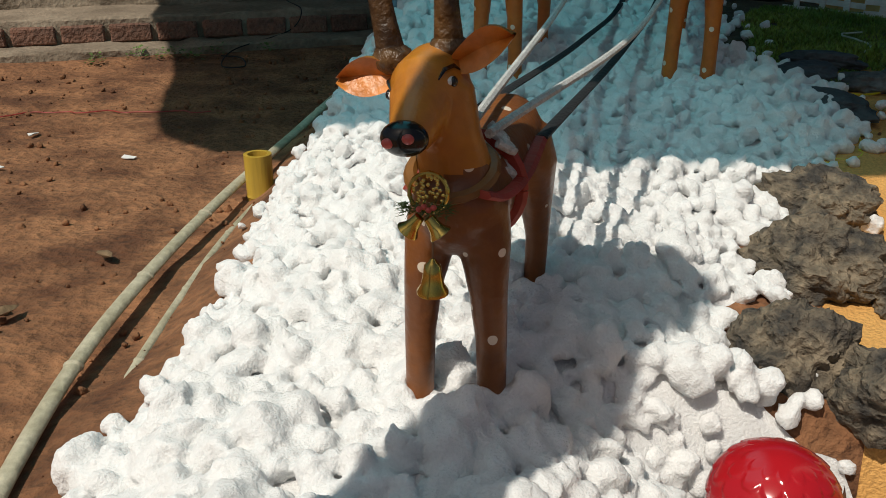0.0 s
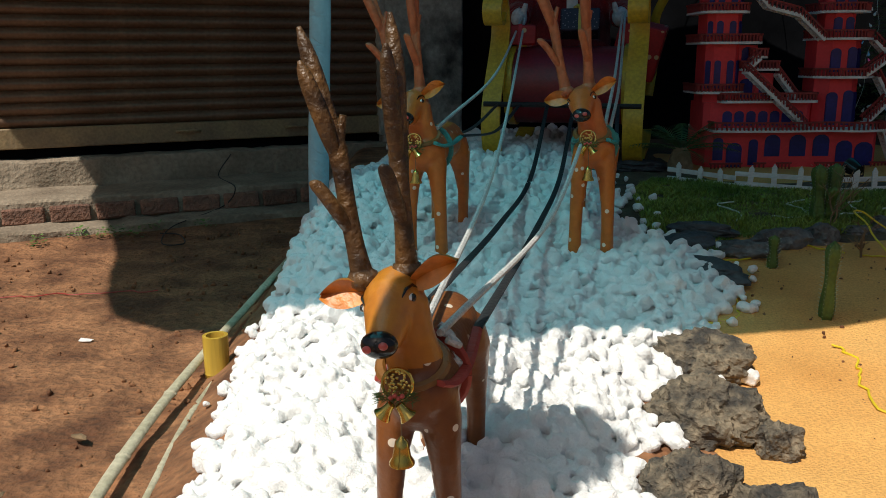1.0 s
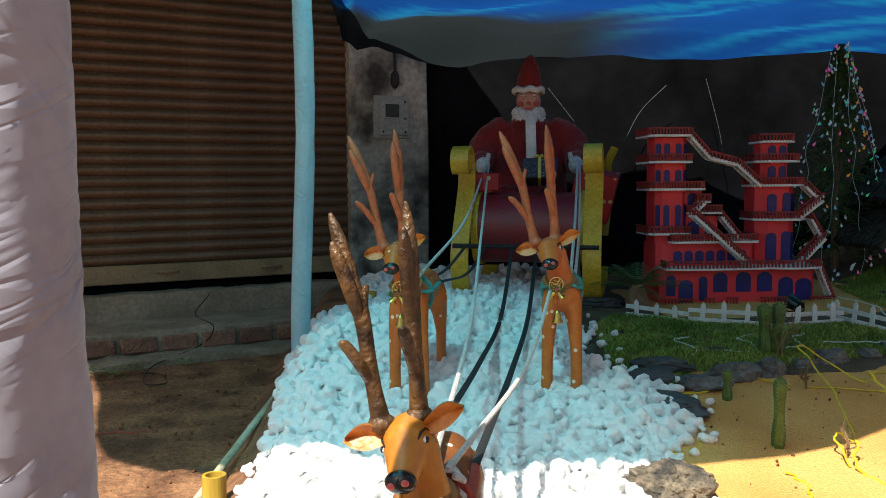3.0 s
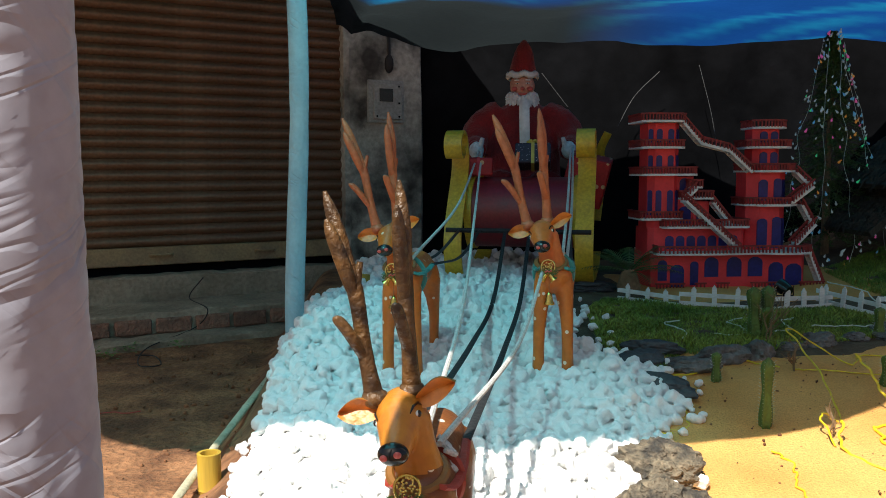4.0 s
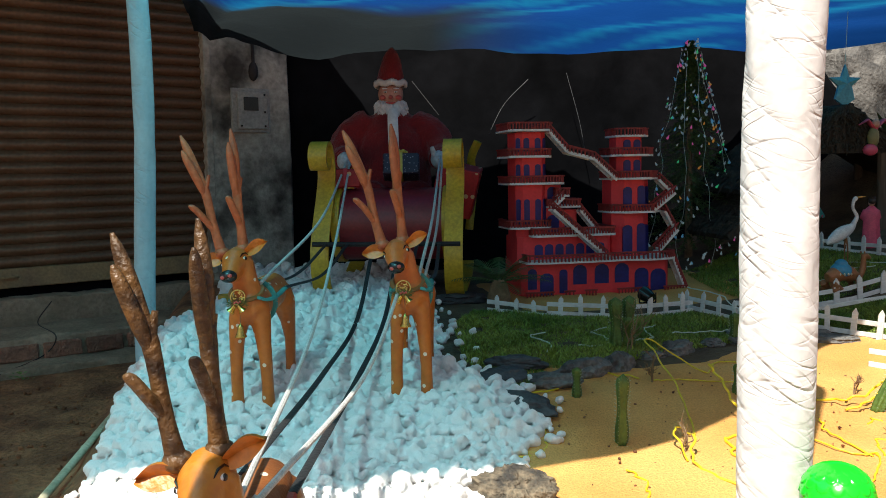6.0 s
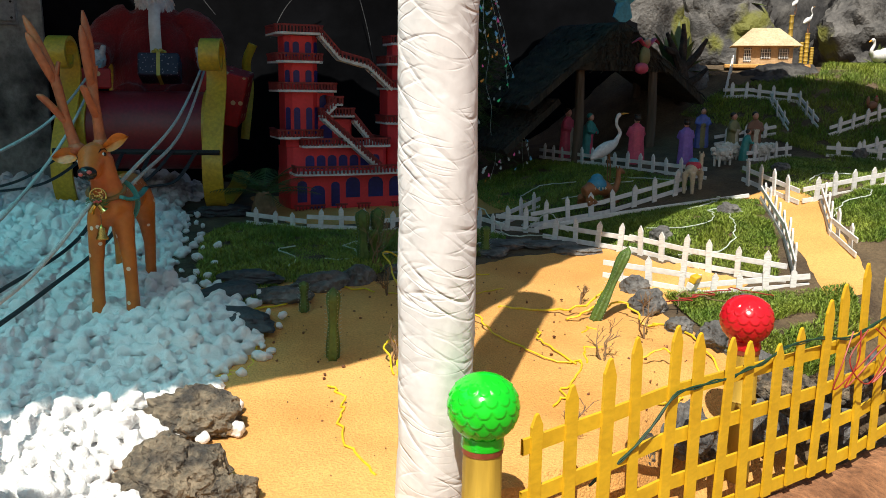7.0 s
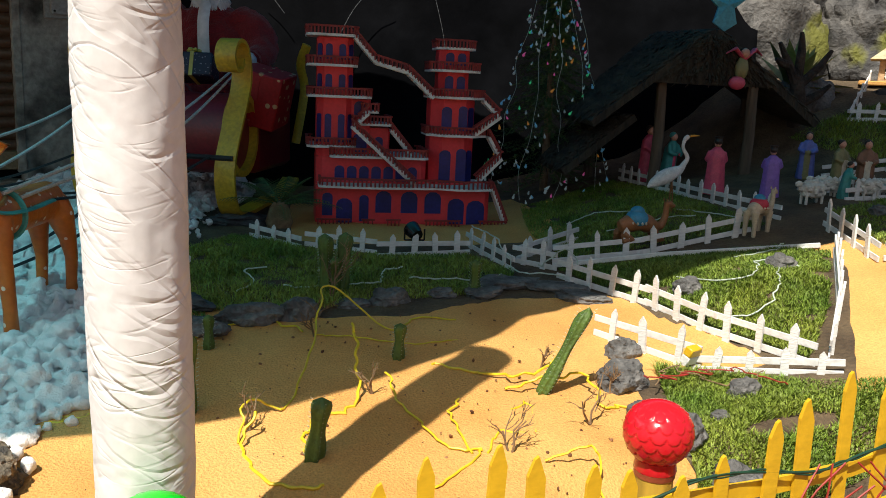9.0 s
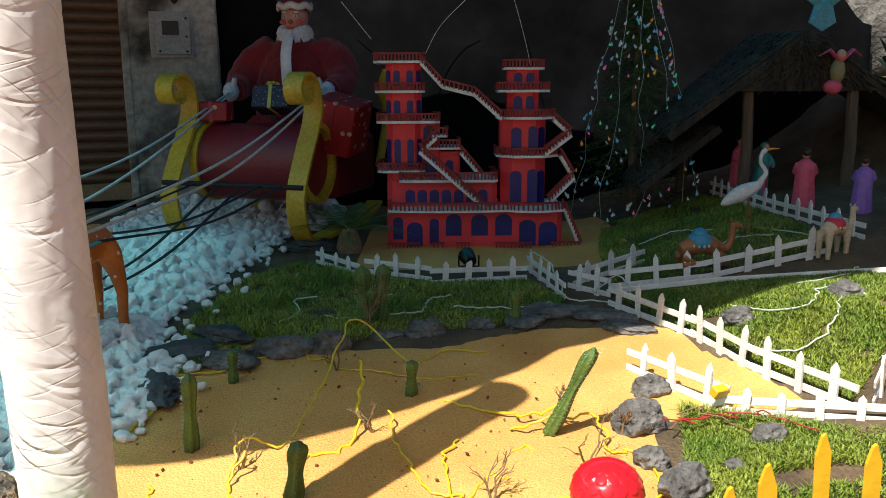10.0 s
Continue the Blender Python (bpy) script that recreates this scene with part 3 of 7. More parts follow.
def scatter(name, shapes, places, mat, label, category):
    """Join many small copies of the shapes into one mesh; places are matrices."""
    vv, ff, off = [], [], 0
    for i, m in enumerate(places):
        vs, fs = shapes[i % len(shapes)]
        a = np.array(m)
        vv.append(vs @ a[:3, :3].T + a[:3, 3])
        ff.append(fs + off)
        off += len(vs)
    v, f = np.concatenate(vv), np.concatenate(ff)
    me = bpy.data.meshes.new(name)
    me.from_pydata(v.tolist(), [], f.tolist())
    me.materials.append(mat)
    me.shade_smooth()
    return tagged(new(name, me), label, category, kind="stuff")


rnd = random.Random(5)
tufts = [base_tuft(k) for k in range(9)]
places = []
y = 0.84
while y < 6.0:
    step = 0.022 if y < 2.4 else 0.026 if y < 3.6 else 0.036
    l, r = cotton_edge(y)
    x = l
    while x < r:
        px, py = x + rnd.uniform(-1, 1) * step * 1.1, y + rnd.uniform(-1, 1) * step * 1.1
        s = step * rnd.uniform(0.5, 1.0)
        if rnd.random() < 0.15:
            s *= 1.5
        s *= 1 + 0.30 * sm((1.9 - py) / 0.7)
        z = cotton_top(px, py) + rnd.uniform(-0.6, 0.85) * s
        q = Euler((rnd.uniform(0, 6.3), rnd.uniform(0, 6.3), rnd.uniform(0, 6.3)))
        places.append(Matrix.LocRotScale((px, py, z), q, (s * 1.05, s * rnd.uniform(0.65, 0.95), s * rnd.uniform(0.6, 0.85))))
        x += step
    y += step
for k in range(160):
    yy = rnd.uniform(1.3, 4.8)
    l, r = cotton_edge(yy)
    xx = r + abs(rnd.gauss(0, 0.07)) if rnd.random() < 0.8 else l - abs(rnd.gauss(0, 0.03))
    s = rnd.uniform(0.012, 0.026)
    places.append(Matrix.LocRotScale((xx, yy, land(xx, yy) + s * 0.8), Euler((rnd.uniform(0, 6), rnd.uniform(0, 6), 0)), (s, s * 0.8, s * 0.7)))


def puffs(name, ms, voxel, label):
    """Melt tufts into one lumpy skin with a fuzzy surface."""
    vv, ff, off = [], [], 0
    for i, m in enumerate(ms):
        vs, fs = tufts[i % len(tufts)]
        a = np.array(m)
        vv.append(vs @ a[:3, :3].T + a[:3, 3])
        ff.append(fs + off)
        off += len(vs)
    me = bpy.data.meshes.new("tmp")
    me.from_pydata(np.concatenate(vv).tolist(), [], np.concatenate(ff).tolist())
    core = bmesh.new()
    core.from_mesh(me)
    bpy.data.meshes.remove(me)
    bm = fuse(core, voxel, 1)
    bm.normal_update()
    for v in bm.verts:
        v.co += v.normal * (0.0026 * noise.fractal(v.co * 75, 0.8, 2.1, 2))
    return tagged(part(name, bm, M_COTTON, sharp=180), label, "cotton wool", kind="stuff")


puffs("cotton_bed", [m for m in places if m.translation.y < 2.3], 0.0052, "fluffy white cotton wool heaped in sunlight as snow")
puffs("cotton_bed", [m for m in places if m.translation.y >= 2.26], 0.006, "loose tufts of white cotton wool spread as snow")
bm = bmesh.new()
rows = []
for j in range(116):
    yy = 0.84 + j * 0.045
    l, r = cotton_edge(yy)
    rows.append([bm.verts.new((l + (r - l) * k / 30, yy, cotton_top(l + (r - l) * k / 30, yy) - 0.004)) for k in range(31)])
for a, b in zip(rows, rows[1:]):
    for k in range(30):
        bm.faces.new((a[k], a[k + 1], b[k + 1], b[k]))
tagged(part("cotton_underlay", bm, M_COTTON, sharp=180), "thin sheet of white cotton under the tufts", "cotton wool", kind="stuff")


# ---- reindeer statues ----
def spotted(m, scale):
    """White painted dots on the flanks."""
    n, l = m.node_tree.nodes, m.node_tree.links
    b = n["Principled BSDF"]
    src = b.inputs["Base Color"].links[0].from_socket
    tc, vo, th, mx = n.new("ShaderNodeTexCoord"), n.new("ShaderNodeTexVoronoi"), n.new("ShaderNodeMath"), n.new("ShaderNodeMix")
    vo.inputs["Scale"].default_value, vo.inputs["Randomness"].default_value = scale, 0.75
    th.operation, th.inputs[1].default_value = "LESS_THAN", 0.17
    mx.data_type = "RGBA"
    mx.inputs["B"].default_value = (0.72, 0.62, 0.50, 1)
    l.new(tc.outputs["Object"], vo.inputs["Vector"])
    l.new(vo.outputs["Distance"], th.inputs[0])
    l.new(th.outputs[0], mx.inputs["Factor"])
    l.new(src, mx.inputs["A"])
    l.new(mx.outputs["Result"], b.inputs["Base Color"])
    return m


M_SPOT = spotted(surf("deer_spotted_paint", (0.60, 0.175, 0.025), (0.46, 0.12, 0.018), 10, 0.38, bump=0.15, bscale=60, fine=0.3), 26)
# brown coat, toned darker to carry the shade on the front deer
M_SPOTDARK = spotted(surf("deer_dark_shaded_paint", (0.25, 0.085, 0.020), (0.15, 0.05, 0.014), 10, 0.36, bump=0.15, bscale=60, fine=0.3), 22)


def deer(place, coat, face, antler, label, spread=1.0):
    """One mould: slim legs, upright neck, head tipped and turned to its right."""
    core = bmesh.new()
    tube(core, [(0, -0.045, 0.305), (0, -0.02, 0.305), (0, 0.05, 0.308), (0, 0.15, 0.306), (0, 0.25, 0.312), (0, 0.325, 0.318), (0, 0.365, 0.305)], [0.028, 0.054, 0.060, 0.058, 0.060, 0.055, 0.026], 18, squash=1.04)
    for sx in (-1, 1):
        tube(core, [(sx * 0.050, 0.0, -0.04), (sx * 0.049, 0.0, 0.05), (sx * 0.047, -0.004, 0.13), (sx * 0.042, -0.008, 0.20), (sx * 0.034, 0.0, 0.265), (sx * 0.026, 0.01, 0.31)], [0.0225, 0.0195, 0.021, 0.025, 0.034, 0.036], 12)
        tube(core, [(sx * 0.048, 0.365, -0.04), (sx * 0.048, 0.360, 0.05), (sx * 0.048, 0.366, 0.13), (sx * 0.045, 0.350, 0.20), (sx * 0.038, 0.325, 0.27), (sx * 0.028, 0.31, 0.32)], [0.021, 0.018, 0.020, 0.028, 0.042, 0.040], 12)
    tube(core, [(0, 0.035, 0.305), (-0.004, 0.008, 0.345), (-0.014, 0.002, 0.395), (-0.025, 0.012, 0.445)], [0.058, 0.046, 0.040, 0.040], 14)
    H = Matrix.Translation((-0.037, 0.022, 0.440)) @ pose(0, 0, 0, -5, -16, -4) @ Matrix.Diagonal((0.87, 0.91, 0.91, 1)) @ Matrix.Translation((0, 0.045, -0.45))
    hd = lambda *p: H @ Vector(p)
    E = Matrix.Translation((-0.037, 0.022, 0.440)) @ pose(0, 0, 0, 0, -16, 0)
    tube(core, [hd(0, 0.0, 0.452), hd(0, -0.03, 0.462), hd(0, -0.07, 0.454), hd(0, -0.11, 0.430), hd(0, -0.145, 0.410), hd(0, -0.168, 0.402)], [0.030, 0.046, 0.044, 0.034, 0.026, 0.017], 16)
    blob(core, hd(0, -0.09, 0.432), (0.034, 0.05, 0.030))
    tube(core, [(0, 0.355, 0.34), (0, 0.385, 0.325), (0, 0.392, 0.29)], [0.016, 0.015, 0.007], 8)
    bm = fuse(core, 0.006, 3)
    for f in bm.faces:
        c = f.calc_center_median()
        hz = (H.inverted() @ c)
        f.material_index = 1 if hz.z > 0.345 and hz.y < 0.02 else 0
    first = len(bm.faces)
    # nose, nostrils, mouth, eyes and brows
    blob(bm, hd(0, -0.168, 0.408), (0.027, 0.021, 0.020), 2, 3)
    for sx in (-1, 1):
        blob(bm, hd(sx * 0.014, -0.189, 0.408), (0.007, 0.005, 0.006), 4, 2)
        eye = hd(sx * 0.042, -0.080, 0.458)
        blob(bm, eye, (0.006, 0.0125, 0.0065), 5, 2)
        blob(bm, eye + Vector((sx * 0.004, -0.003, 0)), (0.0045, 0.0075, 0.0066), 2, 2)
        tube(bm, [hd(sx * 0.034, -0.103, 0.463), hd(sx * 0.041, -0.09, 0.474), hd(sx * 0.046, -0.07, 0.476), hd(sx * 0.049, -0.058, 0.469)], [0.001, 0.0026, 0.0026, 0.001], 5, 2)
        tube(bm, [hd(sx * 0.038, -0.100, 0.456), hd(sx * 0.044, -0.083, 0.4495), hd(sx * 0.048, -0.068, 0.453)], [0.0008, 0.0018, 0.0008], 5, 2)
        # ears: a folded leaf
        pts = curve_pts([E @ Vector(p) for p in ((sx * 0.034, -0.010, 0.026), (sx * 0.072, -0.012, 0.036), (sx * 0.110, -0.010, 0.040))], 5)
        wid = [0.010, 0.015, 0.018, 0.021, 0.023, 0.0235, 0.0225, 0.020, 0.016, 0.010, 0.003]
        r1, r2, r3 = [], [], []
        for p, w in zip(pts, wid):
            r1.append(bm.verts.new(p + Vector((0, -0.006, w))))
            r2.append(bm.verts.new(p + Vector((0, 0.008, 0))))
            r3.append(bm.verts.new(p + Vector((0, -0.006, -w))))
        b1 = [bm.verts.new(v.co + Vector((0, 0.010, 0))) for v in r1]
        b2 = [bm.verts.new(v.co + Vector((0, 0.016, 0))) for v in r2]
        b3 = [bm.verts.new(v.co + Vector((0, 0.010, 0))) for v in r3]
        for i in range(len(pts) - 1):
            for q, mi in (((r1[i], r1[i + 1], r2[i + 1], r2[i]), 6), ((r2[i], r2[i + 1], r3[i + 1], r3[i]), 6), ((b1[i], b2[i], b2[i + 1], b1[i + 1]), 1), ((b2[i], b3[i], b3[i + 1], b2[i + 1]), 1), ((r1[i], b1[i], b1[i + 1], r1[i + 1]), 1), ((r3[i + 1], b3[i + 1], b3[i], r3[i]), 1)):
                bm.faces.new(q).material_index = mi
    # antlers: a beam with a low tine, a broken stub and two long flattened prongs
    for base, tb, tine, fork, mid, tip, front, stub in (
            ((-0.088, 0.028, 0.468), (-0.106, 0.026, 0.562), (-0.153, -0.014, 0.628), (-0.122, 0.026, 0.670), (-0.150, 0.032, 0.765), (-0.178, 0.038, 0.848), (-0.168, 0.004, 0.800), (-0.113, 0.030, 0.722)),
            ((-0.022, 0.040, 0.480), (-0.027, 0.034, 0.575), (-0.044, -0.024, 0.655), (-0.033, 0.040, 0.660), (-0.036, 0.050, 0.765), (-0.046, 0.058, 0.868), (-0.044, 0.016, 0.824), (-0.024, 0.052, 0.712))):
        vb, vt, vi, vf, vm, vp, vr, vs = (Vector((base[0] + (p[0] - base[0]) * spread, p[1], p[2])) for p in (base, tb, tine, fork, mid, tip, front, stub))
        beam = curve_pts([vb, vt, vf, vm, vp], 4)
        tube(bm, beam, [0.020, 0.0175, 0.0155, 0.0145, 0.0145, 0.014, 0.014, 0.0145, 0.0155, 0.0145, 0.0135, 0.0140, 0.0142, 0.0138, 0.0125, 0.0095, 0.0035][: len(beam)], 10, 3, squash=0.85)
        prong = curve_pts([vf + Vector((0, -0.004, -0.012)), vf.lerp(vr, 0.35) + Vector((0, -0.010, 0)), vf.lerp(vr, 0.7) + Vector((0, -0.006, 0)), vr], 4)
        tube(bm, prong, [0.008, 0.011, 0.0128, 0.0135, 0.0138, 0.0138, 0.0135, 0.013, 0.0128, 0.012, 0.0105, 0.008, 0.003][: len(prong)], 9, 3, squash=0.8)
        low = curve_pts([vt + Vector((0, 0, -0.014)), vt.lerp(vi, 0.45) + Vector((0, -0.006, 0.002)), vt.lerp(vi, 0.8) + Vector((0, 0, 0.004)), vi], 4)
        tube(bm, low, [0.010, 0.0115, 0.012, 0.0122, 0.0122, 0.0122, 0.012, 0.0118, 0.0115, 0.011, 0.0095, 0.007, 0.003][: len(low)], 9, 3, squash=0.85)
        tube(bm, [vf, vf.lerp(vs, 0.5), vs], [0.010, 0.008, 0.0055], 8, 3)
        blob(bm, vb + Vector((0, 0, 0.006)), (0.026, 0.026, 0.020), 3, 2)
    bm.faces.ensure_lookup_table()
    ob = part("reindeer_statue", bm, [coat, face, M_GLOSSBLK, antler, M_PINK, M_WHITE, M_EARIN], sharp=50)
    ob.matrix_basis = place
    return tagged(ob, label, "reindeer statue", "reindeer pulling the sleigh")


M_FACE = surf("deer_face_paint", (0.50, 0.20, 0.02), (0.40, 0.14, 0.018), 14, 0.32, bump=0.12, bscale=60, fine=0.3)
D1 = pose(0.541, 1.316, 0.685, 0, 0, -10.4)
D2 = pose(0.566, 2.80, 0.868, 0, 0, -14) @ Matrix.Scale(1.05, 4)
D3 = pose(1.107, 2.785, 0.872, 0, 0, -13) @ Matrix.Scale(1.06, 4)
deer(D1, M_SPOTDARK, M_FACE, M_ANTLER, "glossy dark brown reindeer statue with white spots and forked antlers")
deer(D2, M_SPOT, M_SPOT, M_ANTLER2, "orange-brown reindeer statue covered in small white dots", 1.35)
deer(D3, M_SPOT, M_DEER, M_ANTLER2, "orange-brown reindeer statue with a plain face and reddish antlers", 1.35)


# ---- miniature red castle ----
CX, CY, CZ = 2.12, 4.60, 0.855
castle = empty("model_castle", pose(CX, CY, CZ) @ Matrix.Diagonal((1, 1, 0.945, 1)), "bright red model palace with blue windows and white-edged balconies", "model castle")


def arch_outline(w, h, n=5):
    r = w / 2
    pts = [(-r, 0), (r, 0)]
    return pts + [(r * math.cos(math.pi * k / n), h - r * 0.8 + r * 0.8 * math.sin(math.pi * k / n)) for k in range(n + 1)]


def castle_window(x, y, z, w, h, turn=0.0, name="window"):
    pts = arch_outline(w, h)
    rot = Matrix.Translation((x, y, z)) @ pose(0, 0, 0, 0, 0, turn)
    bm = bmesh.new()
    f = [bm.verts.new(rot @ Vector((a, -0.004, b))) for a, b in pts]
    k = [bm.verts.new(rot @ Vector((a, 0.006, b))) for a, b in pts]
    n = len(f)
    bm.faces.new(f)
    for i in range(n):
        bm.faces.new((f[i], k[i], k[(i + 1) % n], f[(i + 1) % n]))
    bmesh.ops.recalc_face_normals(bm, faces=bm.faces)
    part(name, bm, M_BLUEWIN, castle, smooth=False)


def oct_plan(x0, x1, y0, y1, c):
    return [(x0 + c, y0), (x1 - c, y0), (x1, y0 + c), (x1, y1 - c), (x1 - c, y1), (x0 + c, y1), (x0, y1 - c), (x0, y0 + c)]


def balcony(outline, z, closed=True, thick=0.014):
    """White-edged slab with a maroon balustrade on its rim."""
    bm = bmesh.new()
    prism(bm, outline, z, z + thick, 0)
    slab = part("balcony", bm, M_WHITE, castle, "white-edged slab", smooth=False)
    rail = bmesh.new()
    n = len(outline)
    cx, cy = sum(p[0] for p in outline) / n, sum(p[1] for p in outline) / n
    ins = [(x + (cx - x) * 0.015, y + (cy - y) * 0.03) for x, y in outline]
    for i in range(n if closed else n - 1):
        a, b = Vector((*ins[i], 0)), Vector((*ins[(i + 1) % n], 0))
        L = (b - a).length
        if min(a.y, b.y) > cy + 0.03 and L > 0.05:
            continue
        m = max(1, int(L / 0.018))
        for k in range(m):
            p = a.lerp(b, (k + 0.5) / m)
            box(rail, (p.x, p.y, z + thick + 0.016), (0.009, 0.008, 0.038))
        d = b - a
        ang = math.degrees(math.atan2(d.y, d.x))
        mid = (a + b) / 2
        box(rail, (mid.x, mid.y, z + thick + 0.040), (L + 0.006, 0.013, 0.010), 0, pose(0, 0, 0, 0, 0, ang))
    part("balustrade", rail, M_BALUSTER, slab, "maroon baluster rail", smooth=False)


def flight(p, q, w, steps_n, name="staircase"):
    """Stair flight between two points: white stringer, treads and rails."""
    p, q = Vector(p), Vector(q)
    bm = bmesh.new()
    for i in range(steps_n):
        c = p.lerp(q, (i + 0.5) / steps_n)
        box(bm, c, (abs(q.x - p.x) / steps_n + 0.004, w, 0.014), 0)
    ang = math.degrees(math.atan2(q.z - p.z, q.x - p.x))
    L = math.hypot(q.x - p.x, q.z - p.z)
    for sy in (-1, 1):
        mid = (p + q) / 2 + Vector((0, sy * w / 2, 0))
        box(bm, mid + Vector((0, 0, -0.006)), (L, 0.006, 0.016), 0, pose(0, 0, 0, 0, -ang, 0))
    st = part(name, bm, M_WHITE, castle, "white stringers", smooth=False)
    for sy in (-1, 1):
        bm = bmesh.new()
        n = max(3, int(L / 0.022))
        for i in range(n):
            c = p.lerp(q, (i + 0.5) / n) + Vector((0, sy * w / 2, 0.02))
            box(bm, c, (0.007, 0.007, 0.036))
        mid = (p + q) / 2 + Vector((0, sy * w / 2, 0.04))
        box(bm, mid, (L + 0.006, 0.011, 0.009), 0, pose(0, 0, 0, 0, -ang, 0))
        part("handrail", bm, M_BALUSTER, st, "maroon baluster rail", smooth=False)


def block(name, outline, z0, z1):
    bm = bmesh.new()
    prism(bm, outline, z0, z1)
    part(name, bm, M_REDCASTLE, castle, smooth=False)


LT, RT = (0.0, 0.19, 0.14, 0.36, 0.035), (0.62, 0.865, 0.12, 0.38, 0.06)
block("ground_storey", oct_plan(0.0, 0.95, 0.05, 0.42, 0.03), 0.012, 0.235)
block("second_storey", oct_plan(0.0, 0.60, 0.12, 0.40, 0.03), 0.235, 0.395)
block("left_tower", oct_plan(*LT), 0.395, 1.055)
block("right_tower", oct_plan(*RT), 0.235, 0.76)
block("right_turret", oct_plan(0.655, 0.825, 0.15, 0.33, 0.04), 0.76, 1.02)
block("stair_house", oct_plan(0.17, 0.29, 0.17, 0.36, 0.01), 0.395, 0.72)
block("middle_house", oct_plan(0.28, 0.40, 0.19, 0.36, 0.01), 0.395, 0.56)
bm = bmesh.new()
box(bm, (0.50, 0.20, 0.004), (1.06, 0.46, 0.012), 0, bevel=0.003)
part("base_board", bm, M_WHITE, castle, "white base board", smooth=False)
for i in range(5):
    x0 = (0.0, 0.24, 0.37, 0.58, 0.88)[i]
    x1 = (0.18, 0.31, 0.45, 0.78, 1.04)[i]
    bm = bmesh.new()
    m = int((x1 - x0) / 0.02)
    for k in range(m):
        box(bm, (x0 + (k + 0.5) * (x1 - x0) / m, -0.005, 0.032), (0.007, 0.007, 0.042))
    box(bm, ((x0 + x1) / 2, -0.005, 0.057), (x1 - x0, 0.012, 0.010))
    part("porch_rail", bm, M_BALUSTER, castle, smooth=False)
curved = [(0.01, 0.10), (0.01, 0.0)] + [(0.06 + 0.55 * k / 8, -0.02 - 0.02 * math.sin(math.pi * k / 8)) for k in range(9)] + [(0.64 + 0.31 * k / 6, -0.01 - 0.05 * math.sin(math.pi * k / 6)) for k in range(7)] + [(0.96, 0.10), (0.96, 0.42), (0.01, 0.42)]
balcony(curved, 0.235)
balcony(oct_plan(0.07, 0.60, 0.05, 0.40, 0.02), 0.395)
balcony(oct_plan(-0.05, 0.21, 0.10, 0.40, 0.03), 0.445)
balcony(oct_plan(-0.05, 0.29, 0.09, 0.40, 0.03), 0.725)
balcony(oct_plan(-0.055, 0.21, 0.09, 0.40, 0.03), 0.895)
balcony(oct_plan(-0.06, 0.21, 0.08, 0.40, 0.03), 1.058)
balcony(oct_plan(0.595, 0.93, 0.05, 0.42, 0.09), 0.53)
balcony(oct_plan(0.60, 0.91, 0.06, 0.40, 0.08), 0.745)
balcony(oct_plan(0.60, 0.88, 0.08, 0.38, 0.06), 0.895)
balcony(oct_plan(0.635, 0.85, 0.10, 0.36, 0.05), 1.02)
balcony(oct_plan(0.19, 0.40, 0.12, 0.36, 0.01), 0.575)
balcony(oct_plan(0.24, 0.33, 0.12, 0.30, 0.01), 0.645)
for z, h in ((0.475, 0.16), (0.77, 0.085), (0.935, 0.085)):
    for k in range(2):
        castle_window(0.06 + 0.07 * k, 0.14, z, 0.035, h)
    castle_window(0.014, 0.158, z, 0.028, h, -45)
    castle_window(0.176, 0.158, z, 0.028, h, 45)
for z, h, w in ((0.262, 0.19, 0.062), (0.565, 0.135, 0.055)):
    castle_window(0.70, 0.12, z, w, h)
    castle_window(0.79, 0.12, z, w * 0.9, h * 1.05, 0, "door")
    castle_window(0.84, 0.148, z, w * 0.8, h, 45)
for z, h in ((0.79, 0.085), (0.935, 0.07)):
    castle_window(0.71, 0.15, z, 0.045, h)
    castle_window(0.775, 0.15, z, 0.045, h)
for k in range(7):
    castle_window(0.125 + 0.066 * k, 0.12, 0.262, 0.052, 0.085)
for x, w, h, z in ((0.06, 0.055, 0.13, 0.07), (0.15, 0.085, 0.15, 0.02), (0.255, 0.05, 0.15, 0.04), (0.36, 0.085, 0.125, 0.09), (0.50, 0.09, 0.125, 0.09), (0.63, 0.09, 0.125, 0.09), (0.76, 0.09, 0.15, 0.03), (0.87, 0.10, 0.15, 0.02)):
    castle_window(x, 0.05, z, w, h, 0, "door" if z < 0.05 else "window")
castle_window(0.23, 0.17, 0.62, 0.06, 0.09)
castle_window(0.235, 0.17, 0.42, 0.075, 0.11)
castle_window(0.34, 0.19, 0.43, 0.045, 0.08)
flight((0.19, 0.13, 1.062), (0.305, 0.13, 0.93), 0.07, 8)
flight((0.305, 0.13, 0.93), (0.475, 0.13, 0.885), 0.07, 8)
flight((0.475, 0.13, 0.885), (0.62, 0.13, 0.75), 0.07, 9)
flight((0.18, 0.06, 0.575), (0.52, 0.02, 0.26), 0.07, 16)
flight((0.22, 0.10, 0.60), (0.27, 0.10, 0.65), 0.06, 5)
flight((0.40, 0.16, 0.56), (0.52, 0.18, 0.41), 0.06, 8)
flight((0.85, 0.08, 0.55), (0.99, 0.10, 0.66), 0.06, 8)
flight((0.90, 0.14, 0.745), (0.99, 0.12, 0.66), 0.06, 6)
flight((0.87, 0.08, 0.27), (1.01, 0.10, 0.42), 0.06, 9)
flight((0.94, 0.14, 0.54), (1.01, 0.12, 0.42), 0.06, 7)
flight((0.96, 0.06, 0.24), (1.05, 0.06, 0.02), 0.06, 12)


# ---- sleigh ----
SX, SY, SZ = 1.341, 4.723, 0.93
